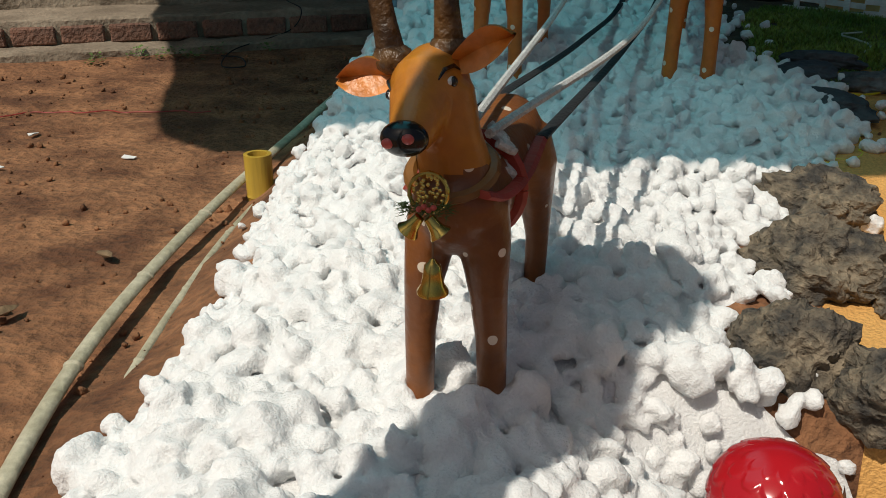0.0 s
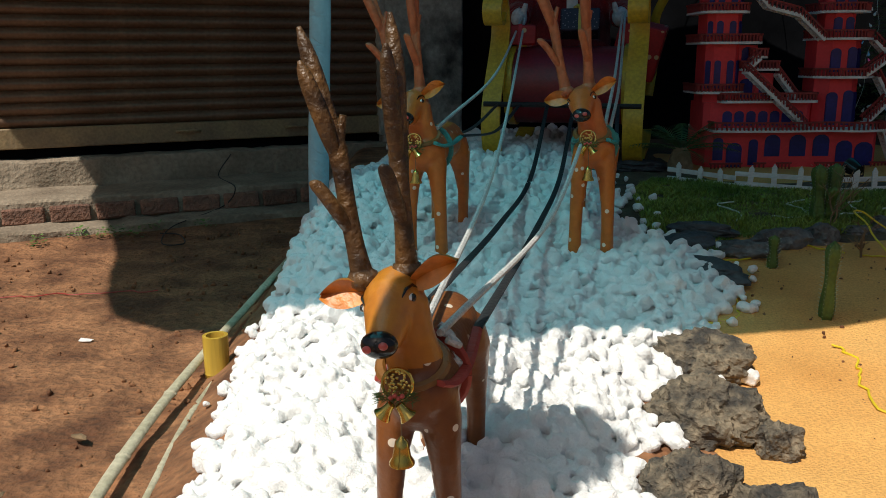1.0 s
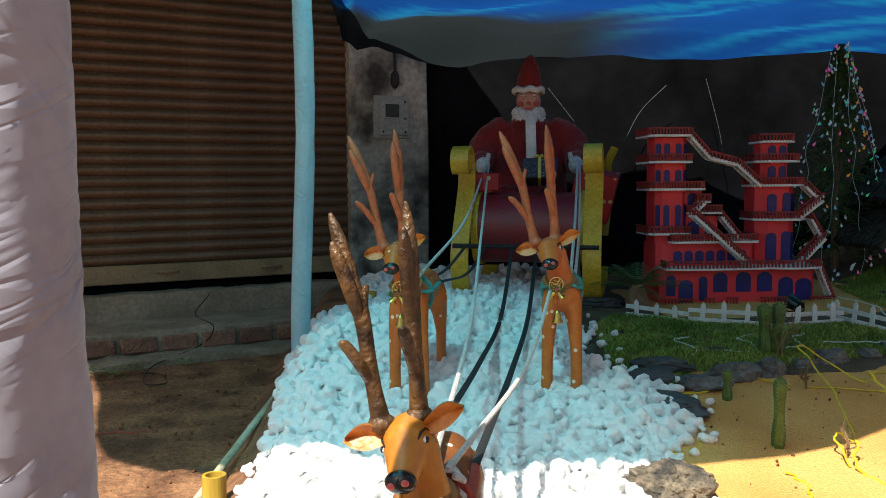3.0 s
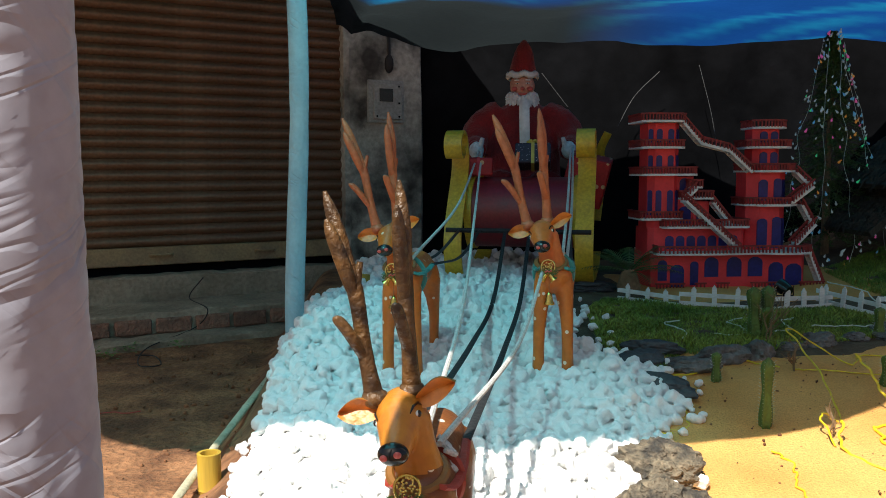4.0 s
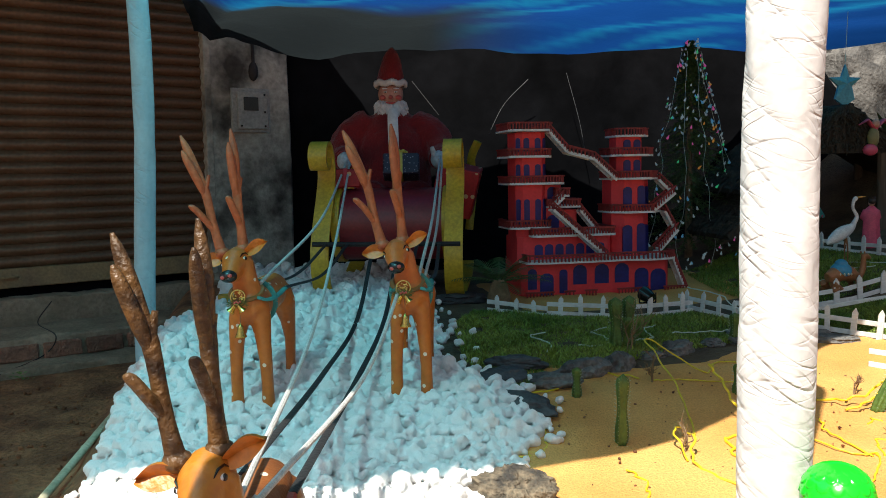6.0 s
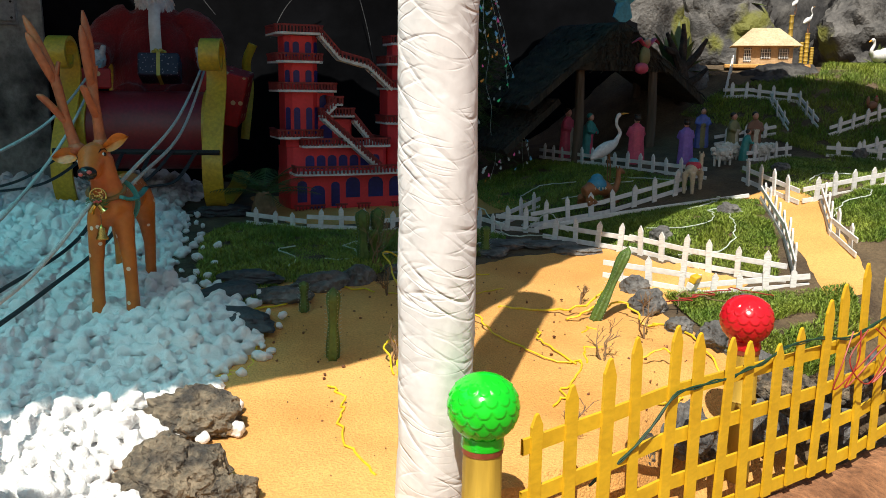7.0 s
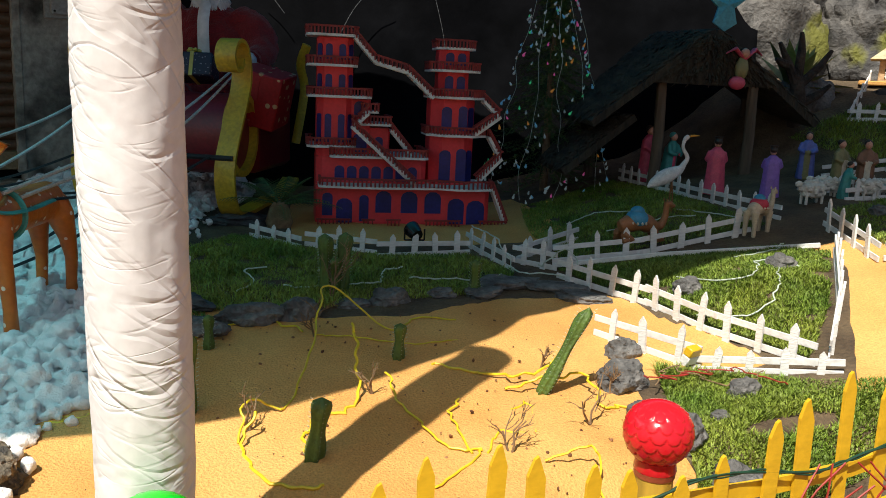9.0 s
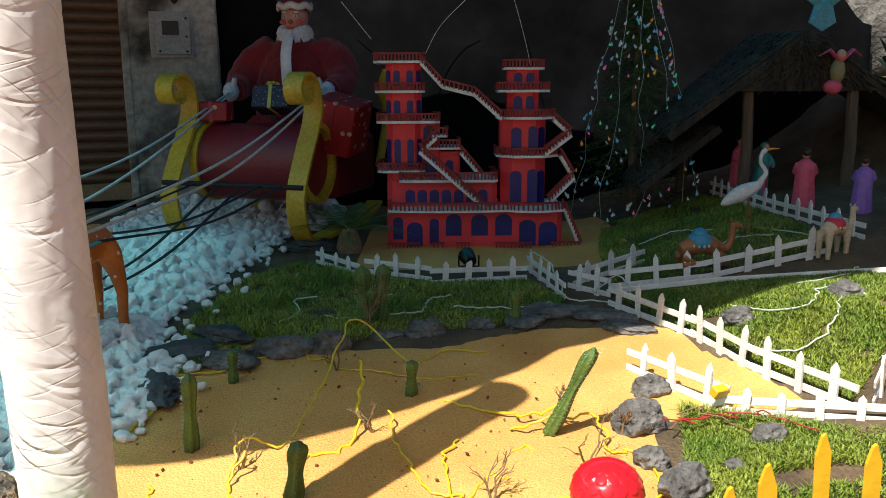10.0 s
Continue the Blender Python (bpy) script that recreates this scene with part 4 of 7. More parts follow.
sleigh = empty("sleigh", pose(SX, SY, SZ, 0, 0, -18), "dark red barrel-shaped sleigh on two yellow scrolled runners", "sleigh")


def runner(x):
    """A flat ribbon: foot on the cotton, rising in an S to a scroll."""
    prof = ((0.95, 0.08), (0.75, 0.02), (0.35, 0.0), (0.10, -0.01), (-0.04, 0.01), (-0.105, 0.09), (-0.13, 0.20), (-0.11, 0.30), (-0.03, 0.44), (0.05, 0.56), (0.105, 0.67), (0.10, 0.77), (0.055, 0.845), (-0.02, 0.872), (-0.09, 0.845), (-0.115, 0.785), (-0.075, 0.73), (-0.015, 0.735), (0.005, 0.785))
    pts = curve_pts([(0.0, y, z) for y, z in prof], 5)
    bm = bmesh.new()
    rows = []
    for i, p in enumerate(pts):
        d = (pts[min(i + 1, len(pts) - 1)] - pts[max(i - 1, 0)]).normalized()
        nrm = Vector((1, 0, 0)).cross(d).normalized() * 0.010
        rows.append([bm.verts.new(Vector((x + sx * 0.052, p.y, p.z)) + nrm * s) for sx, s in ((-1, -1), (1, -1), (1, 1), (-1, 1))])
    for a, b in zip(rows, rows[1:]):
        for k in range(4):
            bm.faces.new((a[k], a[(k + 1) % 4], b[(k + 1) % 4], b[k]))
    bm.faces.new(rows[0]), bm.faces.new(rows[-1][::-1])
    bmesh.ops.recalc_face_normals(bm, faces=bm.faces)
    part("runner", bm, M_GOLD, sleigh, "yellow painted scrolled runner")


runner(-0.38), runner(0.38)
bm = bmesh.new()
prof = [(0.24 + 0.21 * math.cos(a), 0.39 + 0.215 * math.sin(a)) for a in (2 * math.pi * k / 28 for k in range(28))]
L0 = [bm.verts.new((-0.30, py, pz)) for py, pz in prof]
L1 = [bm.verts.new((0.30, py, pz)) for py, pz in prof]
for i in range(28):
    bm.faces.new((L0[i], L0[(i + 1) % 28], L1[(i + 1) % 28], L1[i]))
bm.faces.new(L0[::-1]), bm.faces.new(L1)
bmesh.ops.recalc_face_normals(bm, faces=bm.faces)
part("barrel_front", bm, M_SLEIGHRED, sleigh, "dark red rounded sheet front")
for sx in (-1, 1):
    bm = bmesh.new()
    o = [(0.24 + 0.222 * math.cos(a), 0.39 + 0.228 * math.sin(a)) for a in (2 * math.pi * k / 28 for k in range(28))]
    i_ = [(0.24 + 0.188 * math.cos(a), 0.39 + 0.193 * math.sin(a)) for a in (2 * math.pi * k / 28 for k in range(28))]
    for q in range(28):
        w = (q + 1) % 28
        ring = [(xa, *p) for xa in (0.302, 0.345) for p in (o[q], o[w], i_[w], i_[q])]
        v = [bm.verts.new((sx * a, b, c)) for a, b, c in ring]
        for f in ((0, 1, 2, 3), (4, 7, 6, 5), (0, 4, 5, 1), (3, 2, 6, 7)):
            bm.faces.new([v[k] for k in f])
    bmesh.ops.remove_doubles(bm, verts=bm.verts, dist=1e-5)
    bmesh.ops.recalc_face_normals(bm, faces=bm.faces)
    part("end_band", bm, M_GOLD, sleigh, "yellow rim band")
bm = bmesh.new()
box(bm, (0, 0.74, 0.34), (0.70, 0.62, 0.36), 0, bevel=0.03)
part("seat_box", bm, M_SLEIGHRED, sleigh)
bm = bmesh.new()
tube(bm, curve_pts([(0.40, 0.98, 0.30), (0.43, 1.05, 0.62), (0.42, 1.0, 0.78), (0.47, 0.96, 0.90)], 5), 0.028, 8, squash=0.4)
part("rear_scroll", bm, M_GOLD, sleigh)
bm = bmesh.new()
tube(bm, curve_pts([(-0.40, 0.98, 0.30), (-0.43, 1.05, 0.62), (-0.42, 1.0, 0.78), (-0.47, 0.96, 0.90)], 5), 0.028, 8, squash=0.4)
part("rear_scroll", bm, M_GOLD, sleigh)
bm = bmesh.new()
tube(bm, [(-0.42, -0.125, 0.30), (0.42, -0.125, 0.295)], 0.014, 8)
part("draw_bar", bm, M_STRAP, sleigh, "black draw bar")

# ---- Father Christmas figure: one painted and clothed mannequin ----
core = bmesh.new()
SB = pose(1.515, 5.62, 1.24, 0, 0, -10) @ Matrix.Scale(1.05, 4)
P = lambda x, y, z: SB @ Vector((x, y, z - 1.2))
tube(core, [P(0, 0, 1.20), P(0, -0.02, 1.42), P(0, -0.03, 1.62), P(0, -0.01, 1.80), P(0, 0, 1.93), P(0, 0, 2.0)], [0.26, 0.27, 0.26, 0.235, 0.15, 0.07], 20, squash=0.75)
for sx in (-1, 1):
    tube(core, curve_pts([P(sx * 0.13, 0, 1.90), P(sx * 0.27, -0.03, 1.80), P(sx * 0.315, -0.14, 1.68), P(sx * 0.285, -0.27, 1.655)], 4), [0.10, 0.105, 0.108, 0.11, 0.11, 0.105, 0.10, 0.095, 0.09, 0.085, 0.08, 0.075, 0.07][:13], 12)
    tube(core, [P(sx * 0.13, -0.05, 1.36), P(sx * 0.15, -0.28, 1.42)], [0.14, 0.12], 12)
bm = fuse(core, 0.014, 4)
rough_up(bm, 0.012, 9.0)
blob(bm, P(0, -0.015, 2.07), (0.085, 0.085, 0.095), 2, 3)
blob(bm, P(0, -0.10, 2.045), (0.016, 0.016, 0.014), 4, 2)
for sx in (-1, 1):
    blob(bm, P(sx * 0.05, -0.083, 2.045), (0.022, 0.012, 0.016), 4, 2)
    blob(bm, P(sx * 0.033, -0.093, 2.078), (0.013, 0.006, 0.006), 3, 2)
    blob(bm, P(sx * 0.033, -0.098, 2.077), (0.005, 0.004, 0.005), 5, 1)
    blob(bm, P(sx * 0.036, -0.09, 2.10), (0.02, 0.008, 0.006), 3, 2)
    blob(bm, P(sx * 0.285, -0.34, 1.645), (0.05, 0.055, 0.06), 6, 2)
    tube(bm, [P(sx * 0.285, -0.30, 1.65), P(sx * 0.285, -0.275, 1.655)], [0.062, 0.064], 12, 0)
    tube(bm, [P(sx * 0.26, -0.36, 1.67), P(sx * 0.245, -0.375, 1.72)], [0.02, 0.013], 8, 6)
tube(bm, [P(-0.03, -0.104, 2.012), P(0, -0.110, 2.006), P(0.03, -0.104, 2.012)], [0.004, 0.009, 0.004], 6, 4)
brnd = random.Random(3)
for k in range(170):
    a = brnd.uniform(-1.75, 1.75)
    h = brnd.random()
    p0 = P(0.078 * math.sin(a), -0.085 * math.cos(a) - 0.008, 2.03 - 0.03 * h - 0.012 * math.cos(a))
    if abs(a) < 0.4 and h < 0.3:
        continue
    p1 = p0 + Vector((0.03 * math.sin(a) + brnd.uniform(-0.01, 0.01), -0.03 * math.cos(a), -0.030 - 0.045 * h))
    tube(bm, [p0, (p0 + p1) / 2 + Vector((0, -0.012, 0)), p1], [0.009, 0.012, 0.002], 5, 3)
for k in range(60):
    a = 2 * math.pi * k / 60
    blob(bm, P(0.098 * math.cos(a), 0.098 * math.sin(a) - 0.01, 2.135 + 0.006 * math.sin(k * 7)), (0.013, 0.013, 0.026), 3, 1)
tube(bm, curve_pts([P(0, -0.01, 2.13), P(0.005, 0, 2.22), P(0.01, 0.01, 2.31), P(0.012, 0.02, 2.37)], 5), [0.098, 0.095, 0.091, 0.088, 0.084, 0.080, 0.076, 0.071, 0.066, 0.060, 0.053, 0.046, 0.038, 0.030, 0.020, 0.006][:16], 16, 0)
tube(bm, curve_pts([P(0.012, -0.165, 1.97), P(0.012, -0.228, 1.86), P(0.015, -0.236, 1.72), P(0.02, -0.225, 1.56)], 5), [0.02] + [0.034] * 14 + [0.03], 8, 3, squash=0.35)
ob = part("father_christmas_figure", bm, [M_REDCLOTH, M_REDCLOTH, M_SKIN, M_WHITE, M_PINK, M_GLOSSBLK, M_GLOVE], sharp=60)
tagged(ob, "stuffed Father Christmas figure in a red felt suit holding reins", "mannequin")


# ---- globes on bamboo posts ----
M_RIM = surf("rim_brown", (0.30, 0.07, 0.03), (0.22, 0.05, 0.02), 14, 0.5, bump=0.1)


def globe(name_label, c, r, col, foot):
    m = surf("globe_" + col[0], col[1], tuple(v * 0.85 for v in col[1]), 6, 0.16, bump=0, fine=0.1, spec=0.6)
    g = empty("garden_globe", Matrix.Translation(c), name_label, "globe lamp", "globes along the fence")
    bm = bmesh.new()
    nu, nv = 168, 110
    rings = []
    for j in range(1, nv):
        th = math.pi * j / nv
        ring = []
        for i in range(nu):
            ph = 2 * math.pi * i / nu
            k = 0.0
            if 0.10 * math.pi < th < 0.97 * math.pi:
                row = (th / math.pi) * 10
                m0 = int(row)
                cell = (ph / (2 * math.pi) * 14 + 0.5 * (m0 % 2)) % 1.0
                if row > m0 + 1 - 0.55 * (2 * abs(cell - 0.5)) ** 2:
                    m0 += 1
                k = 0.05 * (row - m0 + 0.55) / 1.55 * sm((th / math.pi - 0.08) * 4)
            squash = 0.97
            ring.append(bm.verts.new(Vector((math.sin(th) * math.cos(ph), math.sin(th) * math.sin(ph), math.cos(th) * squash)) * r * (0.975 + k)))
        rings.append(ring)
    for a, b in zip(rings, rings[1:]):
        for i in range(nu):
            bm.faces.new((a[i], b[i], b[(i + 1) % nu], a[(i + 1) % nu]))
    bm.faces.new(rings[0]), bm.faces.new(rings[-1][::-1])
    bmesh.ops.recalc_face_normals(bm, faces=bm.faces)
    part("shell", bm, m, g, "glossy plastic shell moulded in overlapping petals", sharp=70)
    bm = bmesh.new()
    lathe(bm, [(r * 0.60, -r * 1.14), (r * 0.62, -r * 1.10), (r * 0.58, -r * 0.80)], 24)
    part("neck", bm, m, g)
    if foot is not None:
        p = empty("bamboo_post", Matrix.Translation((c[0], c[1], 0)), "short yellow bamboo post under a globe", "post", "posts along the fence")
        bm = bmesh.new()
        zt = c[2] - r * 1.12
        lathe(bm, [(0.042, foot), (0.042, zt - 0.16), (0.046, zt - 0.152), (0.042, zt - 0.144), (0.041, zt - 0.03), (0.041, zt - 0.012)], 20)
        part("cane", bm, M_STAKE, p)
        bm = bmesh.new()
        lathe(bm, [(0.043, zt - 0.014), (0.044, zt - 0.002), (0.03, zt)], 20)
        part("rim", bm, M_RIM, p, "reddish-brown painted rim")
    return g


RED, GREEN, ORANGE = ("red", (0.62, 0.012, 0.022)), ("green", (0.01, 0.62, 0.02)), ("orange", (0.78, 0.12, 0.012))
globe("glossy green plastic globe with petal relief", (1.752, 1.43, 0.940), 0.074, GREEN, 0.4)
globe("glossy red plastic globe beside the white fence", (2.718, 1.725, 0.950), 0.073, RED, 0.2)
globe("glossy orange plastic globe at the lawn", (4.74, 2.74, 1.11), 0.085, ORANGE, 0.4)
globe("glossy dark red plastic globe on the cotton", (0.882, 1.078, 0.768), 0.066, ("darkred", (0.42, 0.010, 0.016)), 0.4)


# ---- yellow picket fence ----
def fence_run(x0, x1):
    pts = [(x0, fence_y(x0) - 0.03)] + [(x, y - 0.03) for x, y in FENCE if x0 < x < x1] + [(x1, fence_y(x1) - 0.03)]
    return [Vector((x, y, 0)) for x, y in pts]


def fence_bottom(x):
    return 0.475 + 0.06 * sm((x - 3.0) / 0.6)


pick = empty("picket_fence", Matrix(), "yellow painted wooden picket fence with four thin rails", "fence")
frnd = random.Random(8)
line = fence_run(1.86, 5.6)
dist, x = 0.0, 0.0
seglens = [(b - a).length for a, b in zip(line, line[1:])]


def along(d):
    for a, b, L in zip(line, line[1:], seglens):
        if d <= L:
            return a.lerp(b, d / L), (b - a).normalized()
        d -= L
    return line[-1], (line[-1] - line[-2]).normalized()


pk_me = []
for v in range(3):
    bm = bmesh.new()
    w, t, h = 0.0150 + 0.0015 * v, 0.004, 1.0
    o = [(-w, 0), (w, 0), (w, 0.935 - 0.01 * v), (w * 0.15, 1.0), (-w * 0.3, 0.99), (-w, 0.93)]
    f = [bm.verts.new((a, -t, b)) for a, b in o]
    k = [bm.verts.new((a, t, b)) for a, b in o]
    bm.faces.new(f), bm.faces.new(k[::-1])
    for i in range(6):
        bm.faces.new((f[i], k[i], k[(i + 1) % 6], f[(i + 1) % 6]))
    bmesh.ops.recalc_face_normals(bm, faces=bm.faces)
    me = bpy.data.meshes.new("picket")
    bm.to_mesh(me)
    bm.free()
    me.materials.append(M_YELLOW)
    pk_me.append(me)
d = 0.03
total = sum(seglens)
n = 0
while d < total:
    p, u = along(d)
    ob = new("picket", pk_me[n % 3])
    ob.parent = pick
    z0 = fence_bottom(p.x) + frnd.uniform(-0.01, 0.01)
    wave = abs(((p.x - 2.695) / 0.905) % 1.0 * 2 - 1)
    zt = 0.905 + 0.045 * sm((p.x - 2.6) / 0.6) - 0.06 * sm((2.3 - p.x) / 0.5) + 0.145 * (1 - wave) + frnd.uniform(-0.010, 0.010)
    ang = math.degrees(math.atan2(u.y, u.x))
    nrm = Vector((u.y, -u.x, 0))
    ob.matrix_basis = Matrix.Translation((p.x + nrm.x * 0.011, p.y + nrm.y * 0.011, z0)) @ pose(0, 0, 0, frnd.uniform(-1.5, 1.5), frnd.uniform(-2.5, 2.5), ang) @ Matrix.Diagonal((1, 1, zt - z0, 1))
    d += 0.1055 + frnd.uniform(-0.006, 0.006)
    n += 1
for h in range(4):
    bm = bmesh.new()
    for a, b in zip(line, line[1:]):
        m = max(2, int((b - a).length / 0.2))
        for i in range(m):
            p, q = a.lerp(b, i / m), a.lerp(b, (i + 1) / m)
            zs = []
            for r in (p, q):
                top = 0.855 + 0.07 * sm((r.x - 3.0) / 0.6) - 0.035 * sm((2.3 - r.x) / 0.4)
                zs.append(top - h * 0.121)
            vs = []
            nn = Vector(((q - p).y, -(q - p).x, 0)).normalized() * 0.004
            for r, z in ((p, zs[0]), (q, zs[1])):
                for s in (-1, 1):
                    for hh in (-0.018, 0.018):
                        vs.append(bm.verts.new((r.x + nn.x * s, r.y + nn.y * s, z + hh)))
            for f in ((0, 1, 5, 4), (2, 6, 7, 3), (1, 3, 7, 5), (0, 4, 6, 2)):
                bm.faces.new([vs[k] for k in f])
    bmesh.ops.remove_doubles(bm, verts=bm.verts, dist=0.003)
    bmesh.ops.recalc_face_normals(bm, faces=bm.faces)
    part("rail", bm, M_YELLOW, pick, smooth=False)

# ---- white garden fences ----
wp_me = None


def white_fence(a, b, h=0.105, tilt=0.0, gap=0.115, rails=2):
    """Low fence of flat boards between two points of the plan."""
    global wp_me
    a, b = Vector((*a, 0)), Vector((*b, 0))
    L = (b - a).length
    ang = math.degrees(math.atan2((b - a).y, (b - a).x))
    za, zb = land(a.x, a.y), land(b.x, b.y)
    root = empty("garden_fence", Matrix.Translation((a.x, a.y, za - 0.008)) @ pose(0, 0, 0, 0, 0, ang), "low white wooden garden fence with pointed pickets", "fence", "white garden fences")
    rise = zb - za
    sl = math.degrees(math.atan2(rise, L))
    if wp_me is None:
        bm = bmesh.new()
        o = [(-0.012, 0), (0.012, 0), (0.012, 0.86), (0, 1.0), (-0.012, 0.86)]
        f = [bm.verts.new((x, -0.004, z)) for x, z in o]
        k = [bm.verts.new((x, 0.004, z)) for x, z in o]
        bm.faces.new(f), bm.faces.new(k[::-1])
        for i in range(5):
            bm.faces.new((f[i], k[i], k[(i + 1) % 5], f[(i + 1) % 5]))
        bmesh.ops.recalc_face_normals(bm, faces=bm.faces)
        wp_me = bpy.data.meshes.new("picket")
        bm.to_mesh(wp_me)
        bm.free()
        wp_me.materials.append(M_WHITE)
    m = max(2, round(L / gap))
    for i in range(m):
        s = (i + 0.5) / m
        ob = new("picket", wp_me)
        ob.parent = root
        ob.matrix_basis = Matrix.Translation((s * L, -0.009, s * rise - 0.015)) @ pose(0, 0, 0, tilt + frnd.uniform(-3, 3), frnd.uniform(-5, 5), 0) @ Matrix.Diagonal((frnd.uniform(0.9, 1.15), 1, (h + 0.03) * frnd.uniform(0.92, 1.08), 1))
    for r in range(rails):
        bm = bmesh.new()
        box(bm, (L / 2, 0, rise / 2 + (0.068 if r == 0 else 0.018) * h / 0.105), (math.hypot(L, rise) + 0.03, 0.007, 0.022), 0, pose(0, 0, 0, 0, -sl + frnd.uniform(-1, 1), 0), 0.001)
        part("board", bm, M_WHITE, root, smooth=False)
    return root


for a, b, h in (((1.80, 4.24), (2.02, 3.98), 0.085), ((2.06, 4.02), (2.35, 3.88), 0.10), ((2.37, 3.82), (2.78, 3.88), 0.10), ((2.82, 4.06), (2.92, 3.60), 0.10),
                ((2.97, 3.74), (3.10, 3.58), 0.12), ((3.00, 3.78), (3.34, 3.98), 0.10), ((3.09, 3.47), (3.30, 3.06), 0.115), ((3.30, 3.06), (3.40, 2.74), 0.12), ((3.40, 2.74), (3.56, 2.42), 0.12),
                ((3.03, 2.86), (3.24, 2.54), 0.12), ((3.24, 2.53), (3.60, 2.34), 0.075), ((3.62, 2.42), (3.83, 2.69), 0.12), ((3.83, 2.69), (4.12, 3.14), 0.11), ((3.14, 3.68), (3.50, 3.60), 0.12), ((3.50, 3.60), (3.98, 3.55), 0.12),
                ((4.05, 5.2), (4.09, 4.4), 0.10), ((4.09, 4.4), (4.17, 3.62), 0.10), ((4.22, 2.96), (4.70, 2.95), 0.12), ((4.70, 2.95), (5.05, 3.08), 0.12), ((3.92, 2.40), (4.02, 2.62), 0.12), ((4.02, 2.62), (4.24, 2.88), 0.12), ((4.28, 3.44), (4.19, 2.98), 0.12),
                ((4.94, 4.42), (5.32, 4.30), 0.10), ((4.64, 3.80), (5.12, 3.95), 0.10), ((5.35, 3.86), (5.70, 3.56), 0.11), ((5.36, 4.84), (5.52, 4.74), 0.10), ((5.52, 4.74), (5.72, 4.52), 0.09), ((5.36, 4.84), (5.78, 5.26), 0.10), ((5.58, 4.62), (5.44, 4.30), 0.10), ((5.72, 4.5), (5.62, 4.22), 0.10),
                ((5.62, 4.10), (6.06, 4.06), 0.10), ((5.45, 3.75), (5.95, 3.78), 0.10), ((6.10, 4.05), (6.60, 3.85), 0.13), ((4.72, 4.05), (5.05, 4.12), 0.09)):
    white_fence(a, b, h)
bm = bmesh.new()
for a, b in (((3.10, 3.60), (3.55, 3.50)), ((3.55, 3.50), (4.10, 3.20))):
    va, vb = Vector((*a, land(*a) + 0.018)), Vector((*b, land(*b) + 0.018))
    mid, dd = (va + vb) / 2, vb - va
    box(bm, mid, (dd.length, 0.012, 0.02), 0, pose(0, 0, 0, 0, -math.degrees(math.asin(dd.z / dd.length)), math.degrees(math.atan2(dd.y, dd.x))), 0.002)
tagged(part("lawn_edging", bm, M_WHITE, smooth=False), "long white painted board edging the lawn", "edging board")


# ---- lawns ----
def in_poly(x, y, poly):
    inside, j = False, len(poly) - 1
    for i in range(len(poly)):
        (xi, yi), (xj, yj) = poly[i], poly[j]
        if (yi > y) != (yj > y) and x < (xj - xi) * (y - yi) / (yj - yi) + xi:
            inside = not inside
        j = i
    return inside


def grass(poly, count, hmin, hmax, label, seed):
    g = random.Random(seed)
    x0, x1 = min(p[0] for p in poly), max(p[0] for p in poly)
    y0, y1 = min(p[1] for p in poly), max(p[1] for p in poly)
    vs, fs = [], []
    k = 0
    count *= 2.6
    while k < count:
        x, y = g.uniform(x0, x1), g.uniform(y0, y1)
        if not in_poly(x, y, poly) or noise.noise(Vector((x * 9, y * 9, seed))) < -0.42:
            k += 0.25
            continue
        z = land(x, y) + 0.002
        h = 0.62 * g.uniform(hmin, hmax) * (1 + 0.8 * noise.noise(Vector((x * 5, y * 5, 1))))
        a, lean = g.uniform(0, 6.28), g.uniform(0.2, 1.6) * h
        w = g.uniform(0.0012, 0.0024)
        dx, dy = math.cos(a), math.sin(a)
        i = len(vs)
        vs += [(x - dy * w, y + dx * w, z), (x + dy * w, y - dx * w, z), (x + dx * lean * 0.4 + dy * w * 0.8, y + dy * lean * 0.4 - dx * w * 0.8, z + h * 0.65), (x + dx * lean * 0.4 - dy * w * 0.8, y + dy * lean * 0.4 + dx * w * 0.8, z + h * 0.65), (x + dx * lean, y + dy * lean, z + h)]
        fs += [(i, i + 1, i + 2, i + 3), (i + 3, i + 2, i + 4)]
        k += 1
    me = bpy.data.meshes.new("lawn_grass")
    me.from_pydata(vs, [], fs)
    me.materials.append(M_GRASS)
    return tagged(new("lawn_grass", me), label, "grass", kind="stuff")


grass([(1.50, 2.85), (1.42, 3.3), (1.52, 3.9), (1.72, 4.25), (2.02, 3.98), (2.4, 3.82), (2.78, 3.86), (2.92, 3.55), (2.72, 3.30), (2.15, 3.14)], 15000, 0.015, 0.04, "short dark green lawn grass in the shade", 1)
grass([(3.30, 3.10), (3.42, 2.76), (3.58, 2.46), (3.82, 2.72), (4.12, 3.16), (3.9, 3.35), (3.55, 3.50), (3.12, 3.58)], 17000, 0.014, 0.034, "bright green lawn grass in sun", 2)
grass([(3.02, 2.15), (3.12, 2.58), (3.55, 2.32), (3.72, 2.24), (3.68, 2.08), (3.35, 2.0), (2.98, 1.95)], 9000, 0.018, 0.045, "ragged green and yellow grass by the fence", 3)
grass([(4.02, 2.50), (4.25, 2.86), (4.7, 2.9), (5.0, 3.0), (5.1, 2.8), (4.6, 2.65), (4.1, 2.42)], 9000, 0.014, 0.034, "bright green lawn grass beside the sand path", 4)
grass([(3.15, 3.72), (3.6, 3.66), (4.10, 3.58), (4.07, 4.4), (4.0, 5.2), (3.35, 5.0), (3.2, 4.3)], 12000, 0.014, 0.034, "dark green lawn grass under the crane", 5)
